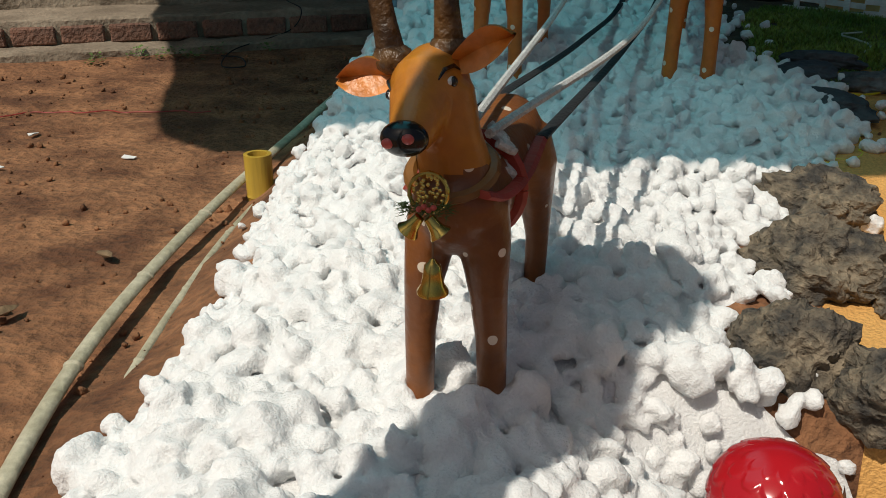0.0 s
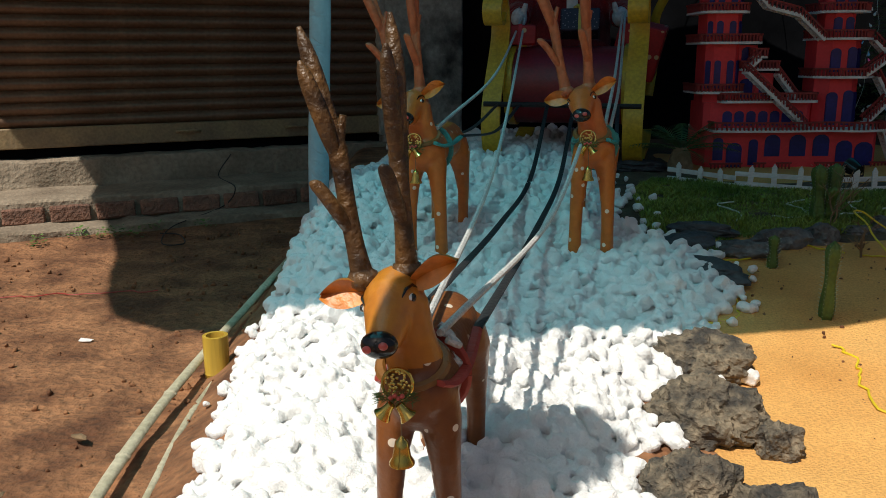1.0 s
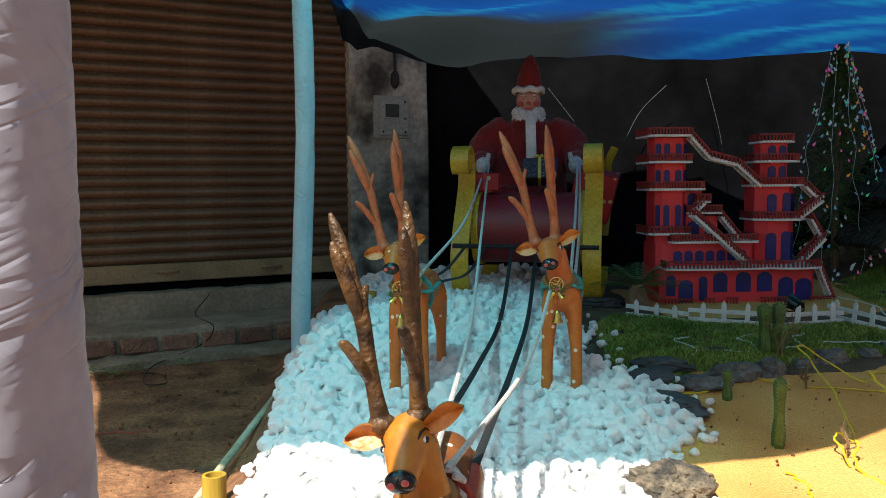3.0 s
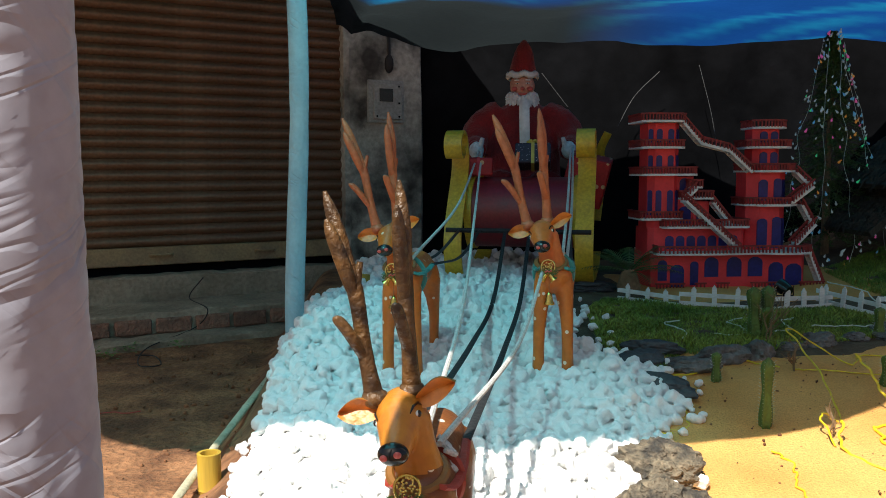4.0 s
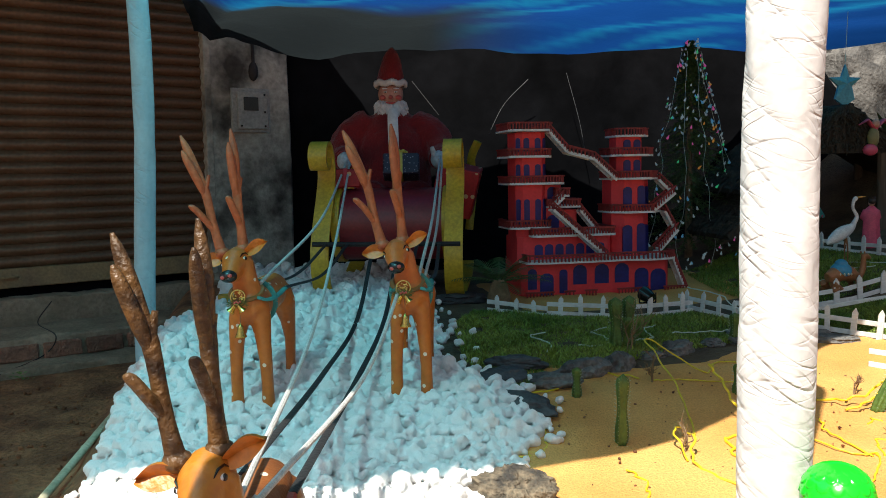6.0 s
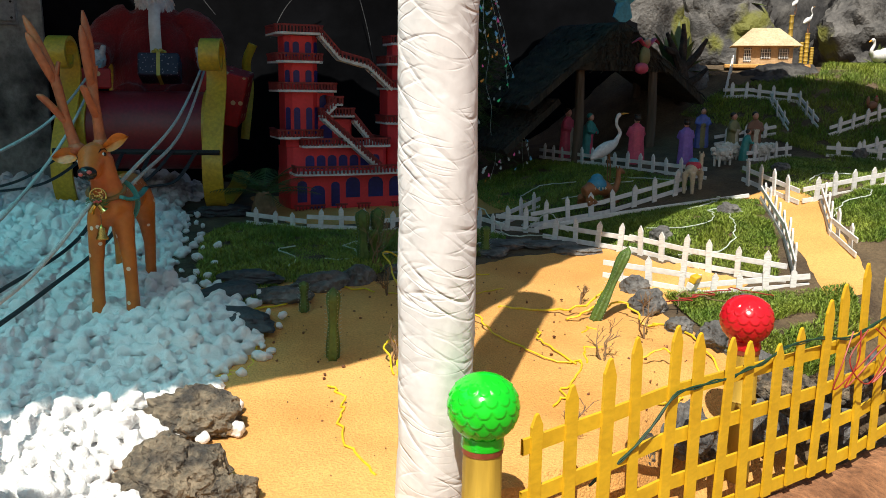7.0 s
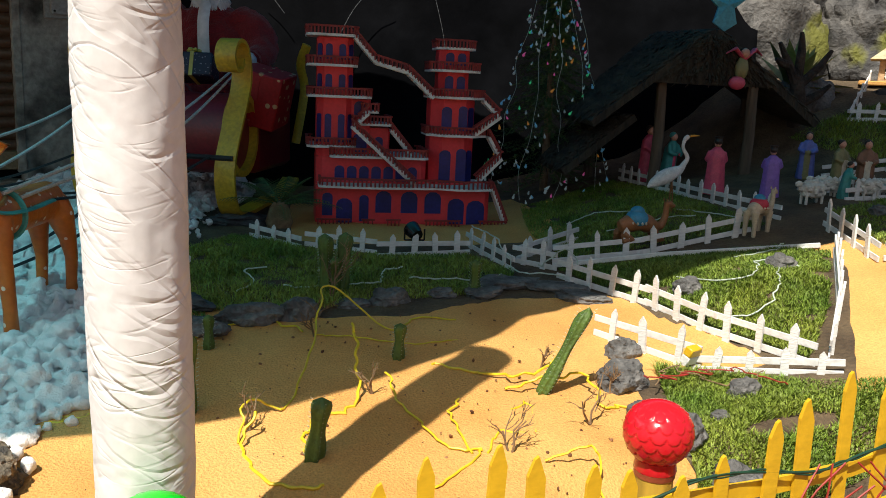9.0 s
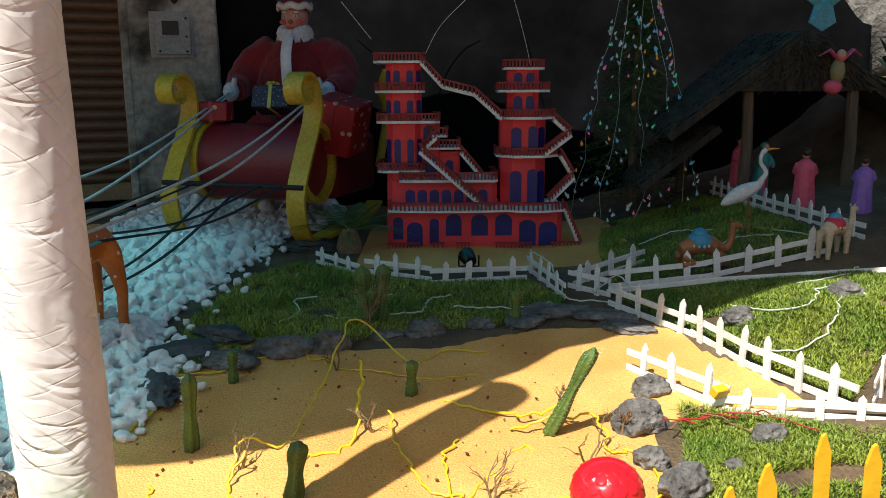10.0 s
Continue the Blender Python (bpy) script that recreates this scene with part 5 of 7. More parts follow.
grass([(4.3, 3.0), (5.3, 3.1), (5.6, 3.6), (5.0, 3.9), (4.4, 3.6)], 7000, 0.014, 0.034, "dark green lawn grass", 6)
grass([(5.4, 3.3), (6.8, 3.6), (7.2, 5.0), (6.5, 5.0), (6.1, 4.7), (5.6, 4.9), (5.0, 4.9), (5.3, 4.2)], 26000, 0.02, 0.05, "patchy sunlit grass on the slope", 7)


# ---- rocks ----
def rock(c, s, mat, seed, label, turn=0.0, flat=False):
    bm = bmesh.new()
    bmesh.ops.create_icosphere(bm, subdivisions=5, radius=1)
    for v in bm.verts:
        d = v.co.normalized()
        r = 1 + 0.33 * noise.fractal(d * 1.2 + Vector((seed, seed * 2.3, 0)), 0.9, 2.0, 3) + (0.15 if mat is M_ROCK else 0.11 if s[0] > 0.25 else 0.05) * abs(noise.fractal(d * 4 + Vector((seed, 0, 0)), 0.7, 2.1, 5))
        v.co = Vector((d.x * s[0], d.y * s[1], d.z * s[2])) * r
        if flat:
            v.co.z = max(-s[2], min(v.co.z, s[2] * 0.55))
    ob = part("rock", bm, mat, sharp=35)
    ob.matrix_basis = Matrix.Translation((c[0], c[1], c[2] if len(c) > 2 else land(c[0], c[1]) + s[2] * 0.25)) @ pose(0, 0, 0, 0, 0, turn)
    return tagged(ob, label, "rock", "rocks round the display")


LAVA, GREY, SLATE = "rough pitted brown-grey lava rock at the cotton's edge", "angular pale grey rock on the sand's edge", "flat dark wet-looking slate under the cotton"
rock((1.255, 2.10), (0.115, 0.085, 0.075), M_ROCK, 1.3, LAVA, -30)
rock((1.17, 1.82), (0.115, 0.085, 0.085), M_ROCK, 4.1, LAVA, -35)
rock((1.06, 1.55), (0.085, 0.08, 0.075), M_ROCK, 7.7, LAVA, -30)
rock((1.18, 1.45), (0.09, 0.07, 0.07), M_ROCK, 9.2, LAVA, -50)
rock((1.30, 1.72), (0.05, 0.04, 0.05), M_ROCK, 2.2, LAVA, 20)
for x, y, a, b, t in ((1.50, 2.72, 0.13, 0.06, -60), (1.50, 3.0, 0.12, 0.07, 20), (1.60, 3.15, 0.12, 0.06, -30), (1.72, 4.6, 0.16, 0.12, 10)):
    rock((x, y, land(x, y) + 0.02), (a, b, 0.035), M_SLATE, x * 3 + y, SLATE, t)
for x, y, a, b, h, t in ((1.84, 3.02, 0.12, 0.06, 0.05, 5), (2.0, 3.05, 0.07, 0.05, 0.05, 30), (1.68, 2.92, 0.10, 0.06, 0.04, -20), (2.34, 3.19, 0.07, 0.05, 0.045, 0), (2.55, 3.28, 0.06, 0.05, 0.025, 40), (2.20, 3.16, 0.06, 0.04, 0.02, 0)):
    rock((x, y), (a, b, h), M_ROCKG, x * 5 + y, "grey stone edging the shaded lawn", t)
for x, y, a, b, t in ((2.84, 3.42, 0.13, 0.08, 10), (3.02, 3.36, 0.13, 0.07, -25), (2.72, 3.30, 0.08, 0.06, 30), (3.10, 3.22, 0.12, 0.06, -40)):
    rock((x, y, land(x, y) + 0.008), (a, b, 0.028), M_ROCKG, x * 7, "flat grey stepping stone", t, True)
for x, y, a, b, h, t in ((3.06, 2.70, 0.06, 0.04, 0.045, 0), (2.98, 2.50, 0.085, 0.06, 0.06, 20), (2.96, 2.30, 0.05, 0.04, 0.04, -20), (3.02, 2.17, 0.08, 0.06, 0.055, 50), (3.10, 2.02, 0.07, 0.06, 0.05, 0), (3.30, 2.35, 0.05, 0.035, 0.04, 10), (3.17, 2.25, 0.03, 0.025, 0.02, 0), (2.92, 1.88, 0.08, 0.05, 0.05, 0), (3.05, 1.84, 0.07, 0.05, 0.04, 60)):
    rock((x, y), (a, b, h), M_ROCKG, x * 11 + y, GREY, t)
for x, y, h in ((3.46, 3.06, 0.045), (3.82, 3.04, 0.04), (4.6, 3.5, 0.04), (5.5, 3.75, 0.06)):
    rock((x, y), (0.06, 0.045, h), M_ROCKG, x * 13, "small grey stone on the lawn", 20)
for i in range(16):
    x = 2.2 + 0.17 * i
    rock((x, fence_y(x) + 0.12 + 0.05 * (i % 2), 0.50 + 0.07 * (i % 3)), (0.09, 0.06, 0.07), M_ROCK if i % 2 else M_ROCKG, x * 3.7, "dark stone shoring up the bed behind the fence", 25 * i)


# ---- cacti ----
def cactus(x, y, h, r, lean=(0, 0), label="ribbed green column cactus planted in sand", arms=()):
    root = empty("cactus", Matrix.Translation((x, y, land(x, y) - 0.01)), label, "cactus", "cacti in the sand bed")

    def stem(p0, p1, rr, nm):
        bm = bmesh.new()
        p0, p1 = Vector(p0), Vector(p1)
        seg, n = 20, 14
        rings = []
        for i in range(n + 1):
            t = i / n
            c = p0.lerp(p1, t)
            q = rr * (0.85 + 0.15 * math.sin(t * 9)) * (math.sqrt(max(0.0, 1 - max(0, (t - 0.86) / 0.14) ** 2)) if t > 0.86 else 1)
            rings.append([bm.verts.new(c + Vector((math.cos(a), math.sin(a), 0)) * max(q, 0.0008) * (1.0 if k % 4 else 1.3) * (0.8 if k % 4 == 2 else 1)) for k, a in ((k, 2 * math.pi * k / seg) for k in range(seg))])
        for a, b in zip(rings, rings[1:]):
            for k in range(seg):
                bm.faces.new((a[k], a[(k + 1) % seg], b[(k + 1) % seg], b[k]))
        bm.faces.new(rings[0][::-1]), bm.faces.new(rings[-1])
        s = part(nm, bm, M_CACTUS, root, sharp=180)
        bm = bmesh.new()
        ax = (p1 - p0)
        for k in range(0, seg, 4):
            a = 2 * math.pi * k / seg
            o = Vector((math.cos(a), math.sin(a), 0))
            for j in range(int(ax.length / 0.012)):
                c = p0 + ax * (j + 0.5) * 0.012 / ax.length + o * rr * 1.15
                tube(bm, [c, c + o * 0.007 + Vector((0, 0, 0.003))], [0.0009, 0.0003], 3)
        part("spines", bm, M_WWIRE, s)["kind"] = "stuff"
    stem((0, 0, 0), (lean[0], lean[1], h), r, "stem")
    for (x0, z0, x1, y1, z1, rr) in arms:
        stem((x0, 0, z0), (x1, y1, z1), rr, "arm")


cactus(2.70, 2.445, 0.275, 0.020, (0.125, -0.01), "leaning bright green ribbed cactus in the sunlit sand")
cactus(1.702, 2.367, 0.235, 0.018, (0.004, 0))
cactus(1.72, 2.79, 0.115, 0.015)
cactus(2.30, 2.67, 0.125, 0.017, (0.005, 0))
cactus(2.02, 2.12, 0.17, 0.022, (0.02, 0), "dark green column cactus in the pole's shadow")
cactus(2.11, 3.30, 0.24, 0.026, (-0.01, 0), "clump of thick dark green column cacti", ((0.05, 0, 0.07, 0.03, 0.24, 0.026), (0.03, 0, 0.03, -0.05, 0.16, 0.02)))
cactus(2.69, 3.32, 0.14, 0.02)


# ---- dry twigs ----
def twig(x, y, h, seed, label="bare dry twig stuck in the sand"):
    g = random.Random(seed)
    bm = bmesh.new()

    def grow(p, d, L, r, depth):
        q = p + d * L
        mid = (p + q) / 2 + Vector((g.uniform(-1, 1), g.uniform(-1, 1), 0)) * L * 0.12
        tube(bm, [p, mid, q], [r, r * 0.85, r * 0.65], 5)
        if depth:
            for k in range(g.choice((2, 2, 3))):
                nd = (d + Vector((g.uniform(-0.9, 0.9), g.uniform(-0.9, 0.9), g.uniform(-0.25, 0.5)))).normalized()
                grow(p.lerp(q, g.uniform(0.45, 1)), nd, L * g.uniform(0.5, 0.8), r * 0.62, depth - 1)
    for k in range(2):
        grow(Vector((0, 0, -0.01)), Vector((g.uniform(-0.5, 0.5), g.uniform(-0.3, 0.3), 1)).normalized(), h * 0.4, 0.0036, 3)
    ob = part("dry_twig", bm, M_TWIG)
    ob.matrix_basis = Matrix.Translation((x, y, land(x, y)))
    return tagged(ob, label, "twig", "twigs in the sand bed")


for i, (x, y, h) in enumerate(((1.86, 2.26, 0.17), (2.20, 2.44, 0.15), (2.79, 2.27, 0.22), (2.52, 2.12, 0.18), (2.15, 1.72, 0.16), (2.05, 2.85, 0.2), (2.92, 2.45, 0.14), (2.75, 2.62, 0.12), (2.12, 3.22, 0.3))):
    twig(x, y, h, 30 + i)


# ---- string-light wires ----
def wire(pts, r, mat, label, name="light_wire", up=0.004, seed=0, wig=0.0):
    g = random.Random(seed)
    p3 = [Vector((x, y, land(x, y) + up + (z or 0))) for x, y, z in ((*q, 0)[:3] for q in pts)]
    cp = curve_pts(p3, 10)
    for i, p in enumerate(cp):
        p.x += wig * noise.noise(Vector((i * 0.35, seed, 0)))
        p.y += wig * noise.noise(Vector((i * 0.35, seed, 7)))
        p.z = max(p.z, land(p.x, p.y) + up)
    bm = bmesh.new()
    tube(bm, cp, r, 6, 0)
    return tagged(part(name, bm, mat), label, "wire", "light strings")


YL = "yellow string-light wire trailing over the sand"
W = 0.0032
wire([(1.36, 2.36), (1.46, 2.40), (1.52, 2.62), (1.50, 2.82), (1.66, 2.86), (1.72, 2.95), (1.90, 2.98), (2.02, 2.9)], W, M_YWIRE, YL, seed=1, wig=0.03)
wire([(1.84, 2.2), (1.86, 2.32, 0.05), (1.96, 2.38), (2.04, 2.66, 0.06), (2.10, 3.0, 0.12), (2.3, 2.9), (2.42, 3.02), (2.56, 3.0)], W, M_YWIRE, YL, seed=2, wig=0.02)
wire([(1.88, 2.24, 0.06), (1.85, 2.16), (1.93, 2.02), (2.05, 2.0)], W * 1.3, M_YWIRE, YL, seed=3, wig=0.02)
wire([(2.0, 2.14), (2.03, 2.30), (2.14, 2.36), (2.16, 2.52, 0.08), (2.15, 2.62, 0.13)], W * 1.4, M_YWIRE, YL, seed=4, wig=0.03)
wire([(2.24, 2.50, 0.03), (2.28, 2.34), (2.36, 2.16), (2.44, 2.12), (2.30, 1.98), (2.22, 1.9)], W, M_YWIRE, YL, seed=5, wig=0.025)
wire([(2.42, 2.12), (2.40, 2.30), (2.44, 2.40)], W, M_YWIRE, YL, seed=6, wig=0.02)
wire([(2.46, 2.12), (2.52, 2.22), (2.62, 2.22), (2.64, 2.36), (2.58, 2.34)], W, M_YWIRE, YL, seed=7, wig=0.03)
wire([(2.40, 2.62), (2.56, 2.56), (2.68, 2.50, 0.03), (2.76, 2.48, 0.09), (2.72, 2.46, 0.05), (2.60, 2.46)], W * 1.3, M_YWIRE, YL, seed=8, wig=0.03)
wire([(2.72, 2.52), (2.84, 2.46, 0.05), (2.86, 2.36), (2.94, 2.34), (2.96, 2.2), (2.9, 2.0)], W * 1.2, M_YWIRE, YL, seed=9, wig=0.03)
wire([(2.60, 2.08), (2.72, 2.06, 0.05), (2.70, 1.95), (2.58, 1.9)], W, M_YWIRE, YL, seed=10, wig=0.03)
wire([(1.62, 1.72), (1.60, 1.95), (1.66, 2.1), (1.64, 2.2)], W, M_YWIRE, YL, seed=11, wig=0.03)
wire([(2.05, 2.86), (2.16, 2.84), (2.36, 2.78), (2.52, 2.82)], W * 0.8, M_YWIRE, YL, seed=12, wig=0.03)
WL = "pale string-light wire lying on the lawn"
for i, pts in enumerate(([(1.78, 3.28), (1.84, 3.4), (1.80, 3.55), (1.9, 3.6)], [(1.95, 3.35), (2.05, 3.32), (2.12, 3.42), (2.10, 3.55), (2.2, 3.62)], [(2.2, 3.36), (2.32, 3.4), (2.36, 3.55), (2.44, 3.6)], [(2.45, 3.45), (2.6, 3.44), (2.74, 3.44), (2.85, 3.5)],
                          [(2.82, 3.98, 0.1), (2.88, 3.75, 0.09), (2.93, 3.55), (3.05, 3.5), (3.12, 3.42)], [(3.10, 3.72), (3.05, 3.60), (3.12, 3.5, 0.1), (3.2, 3.45)], [(3.48, 3.2), (3.55, 3.02), (3.66, 2.96), (3.74, 3.06), (3.84, 3.08), (3.88, 3.0)], [(3.4, 2.86), (3.55, 2.76), (3.7, 2.85), (3.78, 2.98)],
                          [(3.5, 4.0), (3.65, 3.95), (3.8, 4.0), (3.92, 3.9)], [(3.4, 4.3), (3.6, 4.4), (3.75, 4.25)], [(3.9, 4.1), (3.98, 3.9), (4.05, 3.7)], [(4.15, 2.72), (4.3, 2.8), (4.42, 2.76), (4.5, 2.88)], [(4.5, 3.2), (4.7, 3.3), (4.9, 3.25)], [(3.72, 3.2), (3.9, 3.24), (4.0, 3.3)])):
    wire(pts, 0.003, M_WWIRE, WL, seed=40 + i, up=0.016, wig=0.025)
fy = lambda x: fence_y(x) - 0.05
cp = curve_pts([(2.08, fy(2.08) + 0.045, 0.66), (2.2, fy(2.2), 0.76), (2.32, fy(2.32), 0.855), (2.48, fy(2.48), 0.86), (2.62, fy(2.62), 0.875), (2.8, fy(2.8), 0.91), (3.05, fy(3.05), 0.885), (3.2, fy(3.2), 0.915), (3.55, fy(3.55), 0.945), (4.0, fy(4.0), 0.96), (4.6, fy(4.6), 0.99)], 8)
bm = bmesh.new()
tube(bm, cp, 0.0030, 6)
tube(bm, [p + Vector((0, 0, 0.007 * math.sin(i * 0.9))) for i, p in enumerate(cp)], 0.0022, 6)
tagged(part("fence_cable", bm, M_GWIRE), "dark green twisted cable tied along the picket fence", "cable")
g = random.Random(4)
M_RWIRE = surf("red_wire", (0.35, 0.03, 0.02), None, 20, 0.5, bump=0)
for k in range(5):
    p = Vector((3.05 + 0.03 * k, fy(3.05), 0.90))
    bm = bmesh.new()
    tube(bm, curve_pts([p, p + Vector((g.uniform(-0.1, 0.1), -0.02, -0.08)), p + Vector((g.uniform(-0.1, 0.15), -0.02, -0.16)), p + Vector((0.1, -0.01, -0.05))], 6), 0.0022, 5)
    tagged(part("loose_wire", bm, M_RWIRE), "thin red wire hanging loose on the fence", "wire", "loose wires on the fence")
wire([(-1.75, 3.05), (-1.45, 3.10), (-1.1, 3.28), (-0.8, 3.32), (-0.5, 3.36)], 0.0025, M_RWIRE, "thin red wire lying on the dirt below the steps", seed=71, wig=0.04)
wire([(3.02, 2.50, 0.02), (3.10, 2.42, 0.05), (3.2, 2.47, 0.03), (3.3, 2.40, 0.05), (3.42, 2.32, 0.02)], 0.0022, M_RWIRE, "tangled thin red wire in the grass", seed=72, wig=0.06)
wire([(3.05, 2.42, 0.03), (3.14, 2.50, 0.04), (3.24, 2.40, 0.02), (3.36, 2.36, 0.05)], 0.0022, M_TWIG, "thin brown stalk in the grass", "dry_stalk", seed=73, wig=0.06)

# ---- bamboo border, stakes and bricks at the dirt's edge ----
def border(pts, r, squash, every, label):
    """A split cane with raised nodes, laid on the ground."""
    root = empty("bamboo_border", Matrix(), label, "bamboo pole", "canes along the cotton")
    path = curve_pts(pts, 8)
    bm = bmesh.new()
    tube(bm, path, [r * (1 + 0.06 * noise.noise(Vector((i * 0.4, r * 90, 0)))) for i in range(len(path))], 12, squash=squash)
    part("cane", bm, M_BAMBOO, root)
    for i in range(every, len(path) - 1, every):
        d = (path[i + 1] - path[i]).normalized() * 0.006
        bm = bmesh.new()
        tube(bm, [path[i] - d, path[i] - d * 0.4, path[i] + d * 0.4, path[i] + d], [r * 0.96, r * 1.2, r * 1.2, r * 0.96], 12, squash=squash)
        part("node", bm, M_NODE, root, "pale ring at a joint of the cane")


M_NODE = surf("bamboo_node", (0.50, 0.46, 0.34), (0.40, 0.36, 0.25), 20, 0.7, bump=0.3, bscale=80)
border([(0.02, 0.85, 0.585), (-0.07, 1.25, 0.60), (-0.115, 1.61, 0.615), (-0.12, 2.0, 0.625), (-0.10, 2.4, 0.635), (-0.05, 2.95, 0.65), (0.03, 3.6, 0.69), (0.10, 3.95, 0.72), (0.25, 4.6, 0.80)], 0.0145, 0.7, 7, "split grey bamboo cane laid along the dirt")
border([(0.05, 1.05, 0.575), (-0.005, 1.4, 0.59), (-0.03, 1.75, 0.60), (-0.045, 2.15, 0.60), (-0.02, 2.6, 0.60), (0.01, 2.85, 0.61)], 0.0085, 0.6, 6, "thin split bamboo cane at the cotton's edge")
for x, y, z0, z1 in ((-0.045, 2.42, 0.54, 0.712), (0.42, 4.50, 0.80, 1.0)):
    bm = bmesh.new()
    lathe(bm, [(0.035, z0), (0.0355, z0 + 0.055), (0.038, z0 + 0.06), (0.0355, z0 + 0.066), (0.0365, z1), (0.026, z1), (0.025, z1 - 0.03)], 20)
    ob = part("bamboo_stake", bm, M_STAKE)
    ob.matrix_basis = Matrix.Translation((x, y, 0))
    tagged(ob, "hollow yellow bamboo stake driven into the dirt", "stake", "bamboo stakes")
brick_me = []
for v in range(4):
    bm = bmesh.new()
    box(bm, (0, 0, 0), (0.205, 0.11, 0.088), 0, bevel=0.008)
    bmesh.ops.subdivide_edges(bm, edges=list(bm.edges), cuts=1, use_grid_fill=True)
    for q in bm.verts:
        q.co += Vector((noise.noise(q.co * 30 + Vector((v * 9, 0, 0))), noise.noise(q.co * 30 + Vector((0, v * 9, 0))), noise.noise(q.co * 30 + Vector((0, 0, v * 9))))) * 0.006
    me = bpy.data.meshes.new("brick")
    bm.to_mesh(me)
    bm.free()
    me.materials.append(M_BRICK)
    brick_me.append(me)
for k in range(17):
    ob = new("brick", brick_me[k % 4])
    ob.parent = steps
    ob.matrix_basis = Matrix.Translation(wall_pt(-3.45 + k * 0.231, 0.575, 0.666)) @ WROT @ pose(0, 0, 0, 0, 0, 180 * (k % 2))

bm = bmesh.new()
tube(bm, curve_pts([(-0.58, 5.15, 0.918), (-0.72, 5.4, 0.758), (-0.51, 4.9, 0.758), (-0.6, 4.96, 0.638), (-0.77, 4.54, 0.608), (-0.72, 4.16, 0.598), (-0.61, 4.15, 0.598), (-0.69, 4.36, 0.598), (-0.8, 4.4, 0.598)], 8), 0.0035, 6)
tagged(part("loose_cable", bm, M_STRAP), "thin black cable looped over the steps and the dirt", "cable")

# weeds and fallen leaves on the dirt
def weed(x, y, seed):
    g = random.Random(seed)
    bm = bmesh.new()
    for k in range(34):
        a, r = g.uniform(0, 6.28), g.uniform(0, 0.055)
        p = Vector((r * math.cos(a), r * math.sin(a), g.uniform(0.005, 0.05)))
        d = Vector((math.cos(a), math.sin(a), g.uniform(-0.2, 0.6))).normalized() * g.uniform(0.012, 0.024)
        s = d.cross(Vector((0, 0, 1))).normalized() * d.length * 0.45
        bm.faces.new([bm.verts.new(v) for v in (p, p + d * 0.5 + s, p + d, p + d * 0.5 - s)])
    ob = part("weed", bm, M_WEED, smooth=False)
    ob.matrix_basis = Matrix.Translation((x, y, land(x, y)))
    return tagged(ob, "small green weed at the foot of the steps", "weed", "weeds by the steps")


M_WEED = island(surf("weed_green", (0.07, 0.15, 0.025), (0.12, 0.22, 0.04), 9, 0.6, bump=0), 0.4)
for i, s in enumerate((-2.05, -1.93, -1.80, -1.68, -1.42, -2.25, -1.87)):
    p = wall_pt(s, 0.90 + 0.05 * (i % 3), 0)
    weed(p.x, p.y, i)
g = random.Random(12)
stones = [base_tuft(k) for k in range(4)]
pl = []
for k in range(2000):
    x, y = g.uniform(-1.8, 0.0), g.uniform(0.9, 4.6)
    s = 0.0015 + 0.010 * g.random() ** 5
    pl.append(Matrix.LocRotScale((x, y, land(x, y) + s * 0.3), Euler((g.uniform(0, 6), g.uniform(0, 6), 0)), (s, s, s * 0.7)))
for k in range(260):
    x = g.uniform(1.5, 3.0)
    y = g.uniform(1.7, 3.1)
    s = 0.002 + 0.004 * g.random() ** 3
    pl.append(Matrix.LocRotScale((x, y, land(x, y) + s * 0.3), Euler((g.uniform(0, 6), g.uniform(0, 6), 0)), (s, s, s * 0.7)))
scatter("clods", stones, pl, M_DIRT, "small dirt clods and pebbles", "pebbles")
for i, (x, y) in enumerate(((-0.62, 2.02), (-0.35, 1.72), (-0.28, 2.0), (-0.75, 1.5))):
    bm = bmesh.new()
    vs = [bm.verts.new((0.035 * a, 0.016 * b, 0.012 * abs(b) + 0.008 * a * a)) for a, b in ((-1, 0), (-0.4, 0.9), (0.4, 0.8), (1, 0), (0.4, -0.9), (-0.4, -0.8))]
    c = bm.verts.new((0, 0, -0.002))
    for k in range(6):
        bm.faces.new((vs[k], vs[(k + 1) % 6], c))
    ob = part("fallen_leaf", bm, M_TWIG)
    ob.modifiers.new("t", "SOLIDIFY").thickness = 0.001
    ob.matrix_basis = Matrix.Translation((x, y, land(x, y) + 0.012)) @ pose(0, 0, 0, 8, 5, 70 * i)
    tagged(ob, "curled dry brown leaf on the dirt", "leaf", "fallen leaves")
for i, (x, y, a) in enumerate(((-0.90, 2.62, 20), (-0.98, 2.98, 70), (-0.72, 1.38, 40), (-0.30, 1.32, 110), (-0.55, 2.75, 0))):
    bm = bmesh.new()
    o = [(-0.022, -0.006), (-0.006, -0.010), (0.018, -0.007), (0.024, 0.004), (0.004, 0.009), (-0.018, 0.007)]
    prism(bm, o, 0.0, 0.0025)
    for v in bm.verts:
        v.co.z += 0.006 * noise.noise(v.co * 60 + Vector((i * 3, 0, 0)))
    ob = part("paper_scrap", bm, M_WHITE, smooth=False)
    ob.matrix_basis = Matrix.Translation((x, y, land(x, y) + 0.008)) @ pose(0, 0, 0, 6, 4, a)
    tagged(ob, "torn scrap of dirty white paper on the dirt", "paper scrap", "scraps on the dirt")


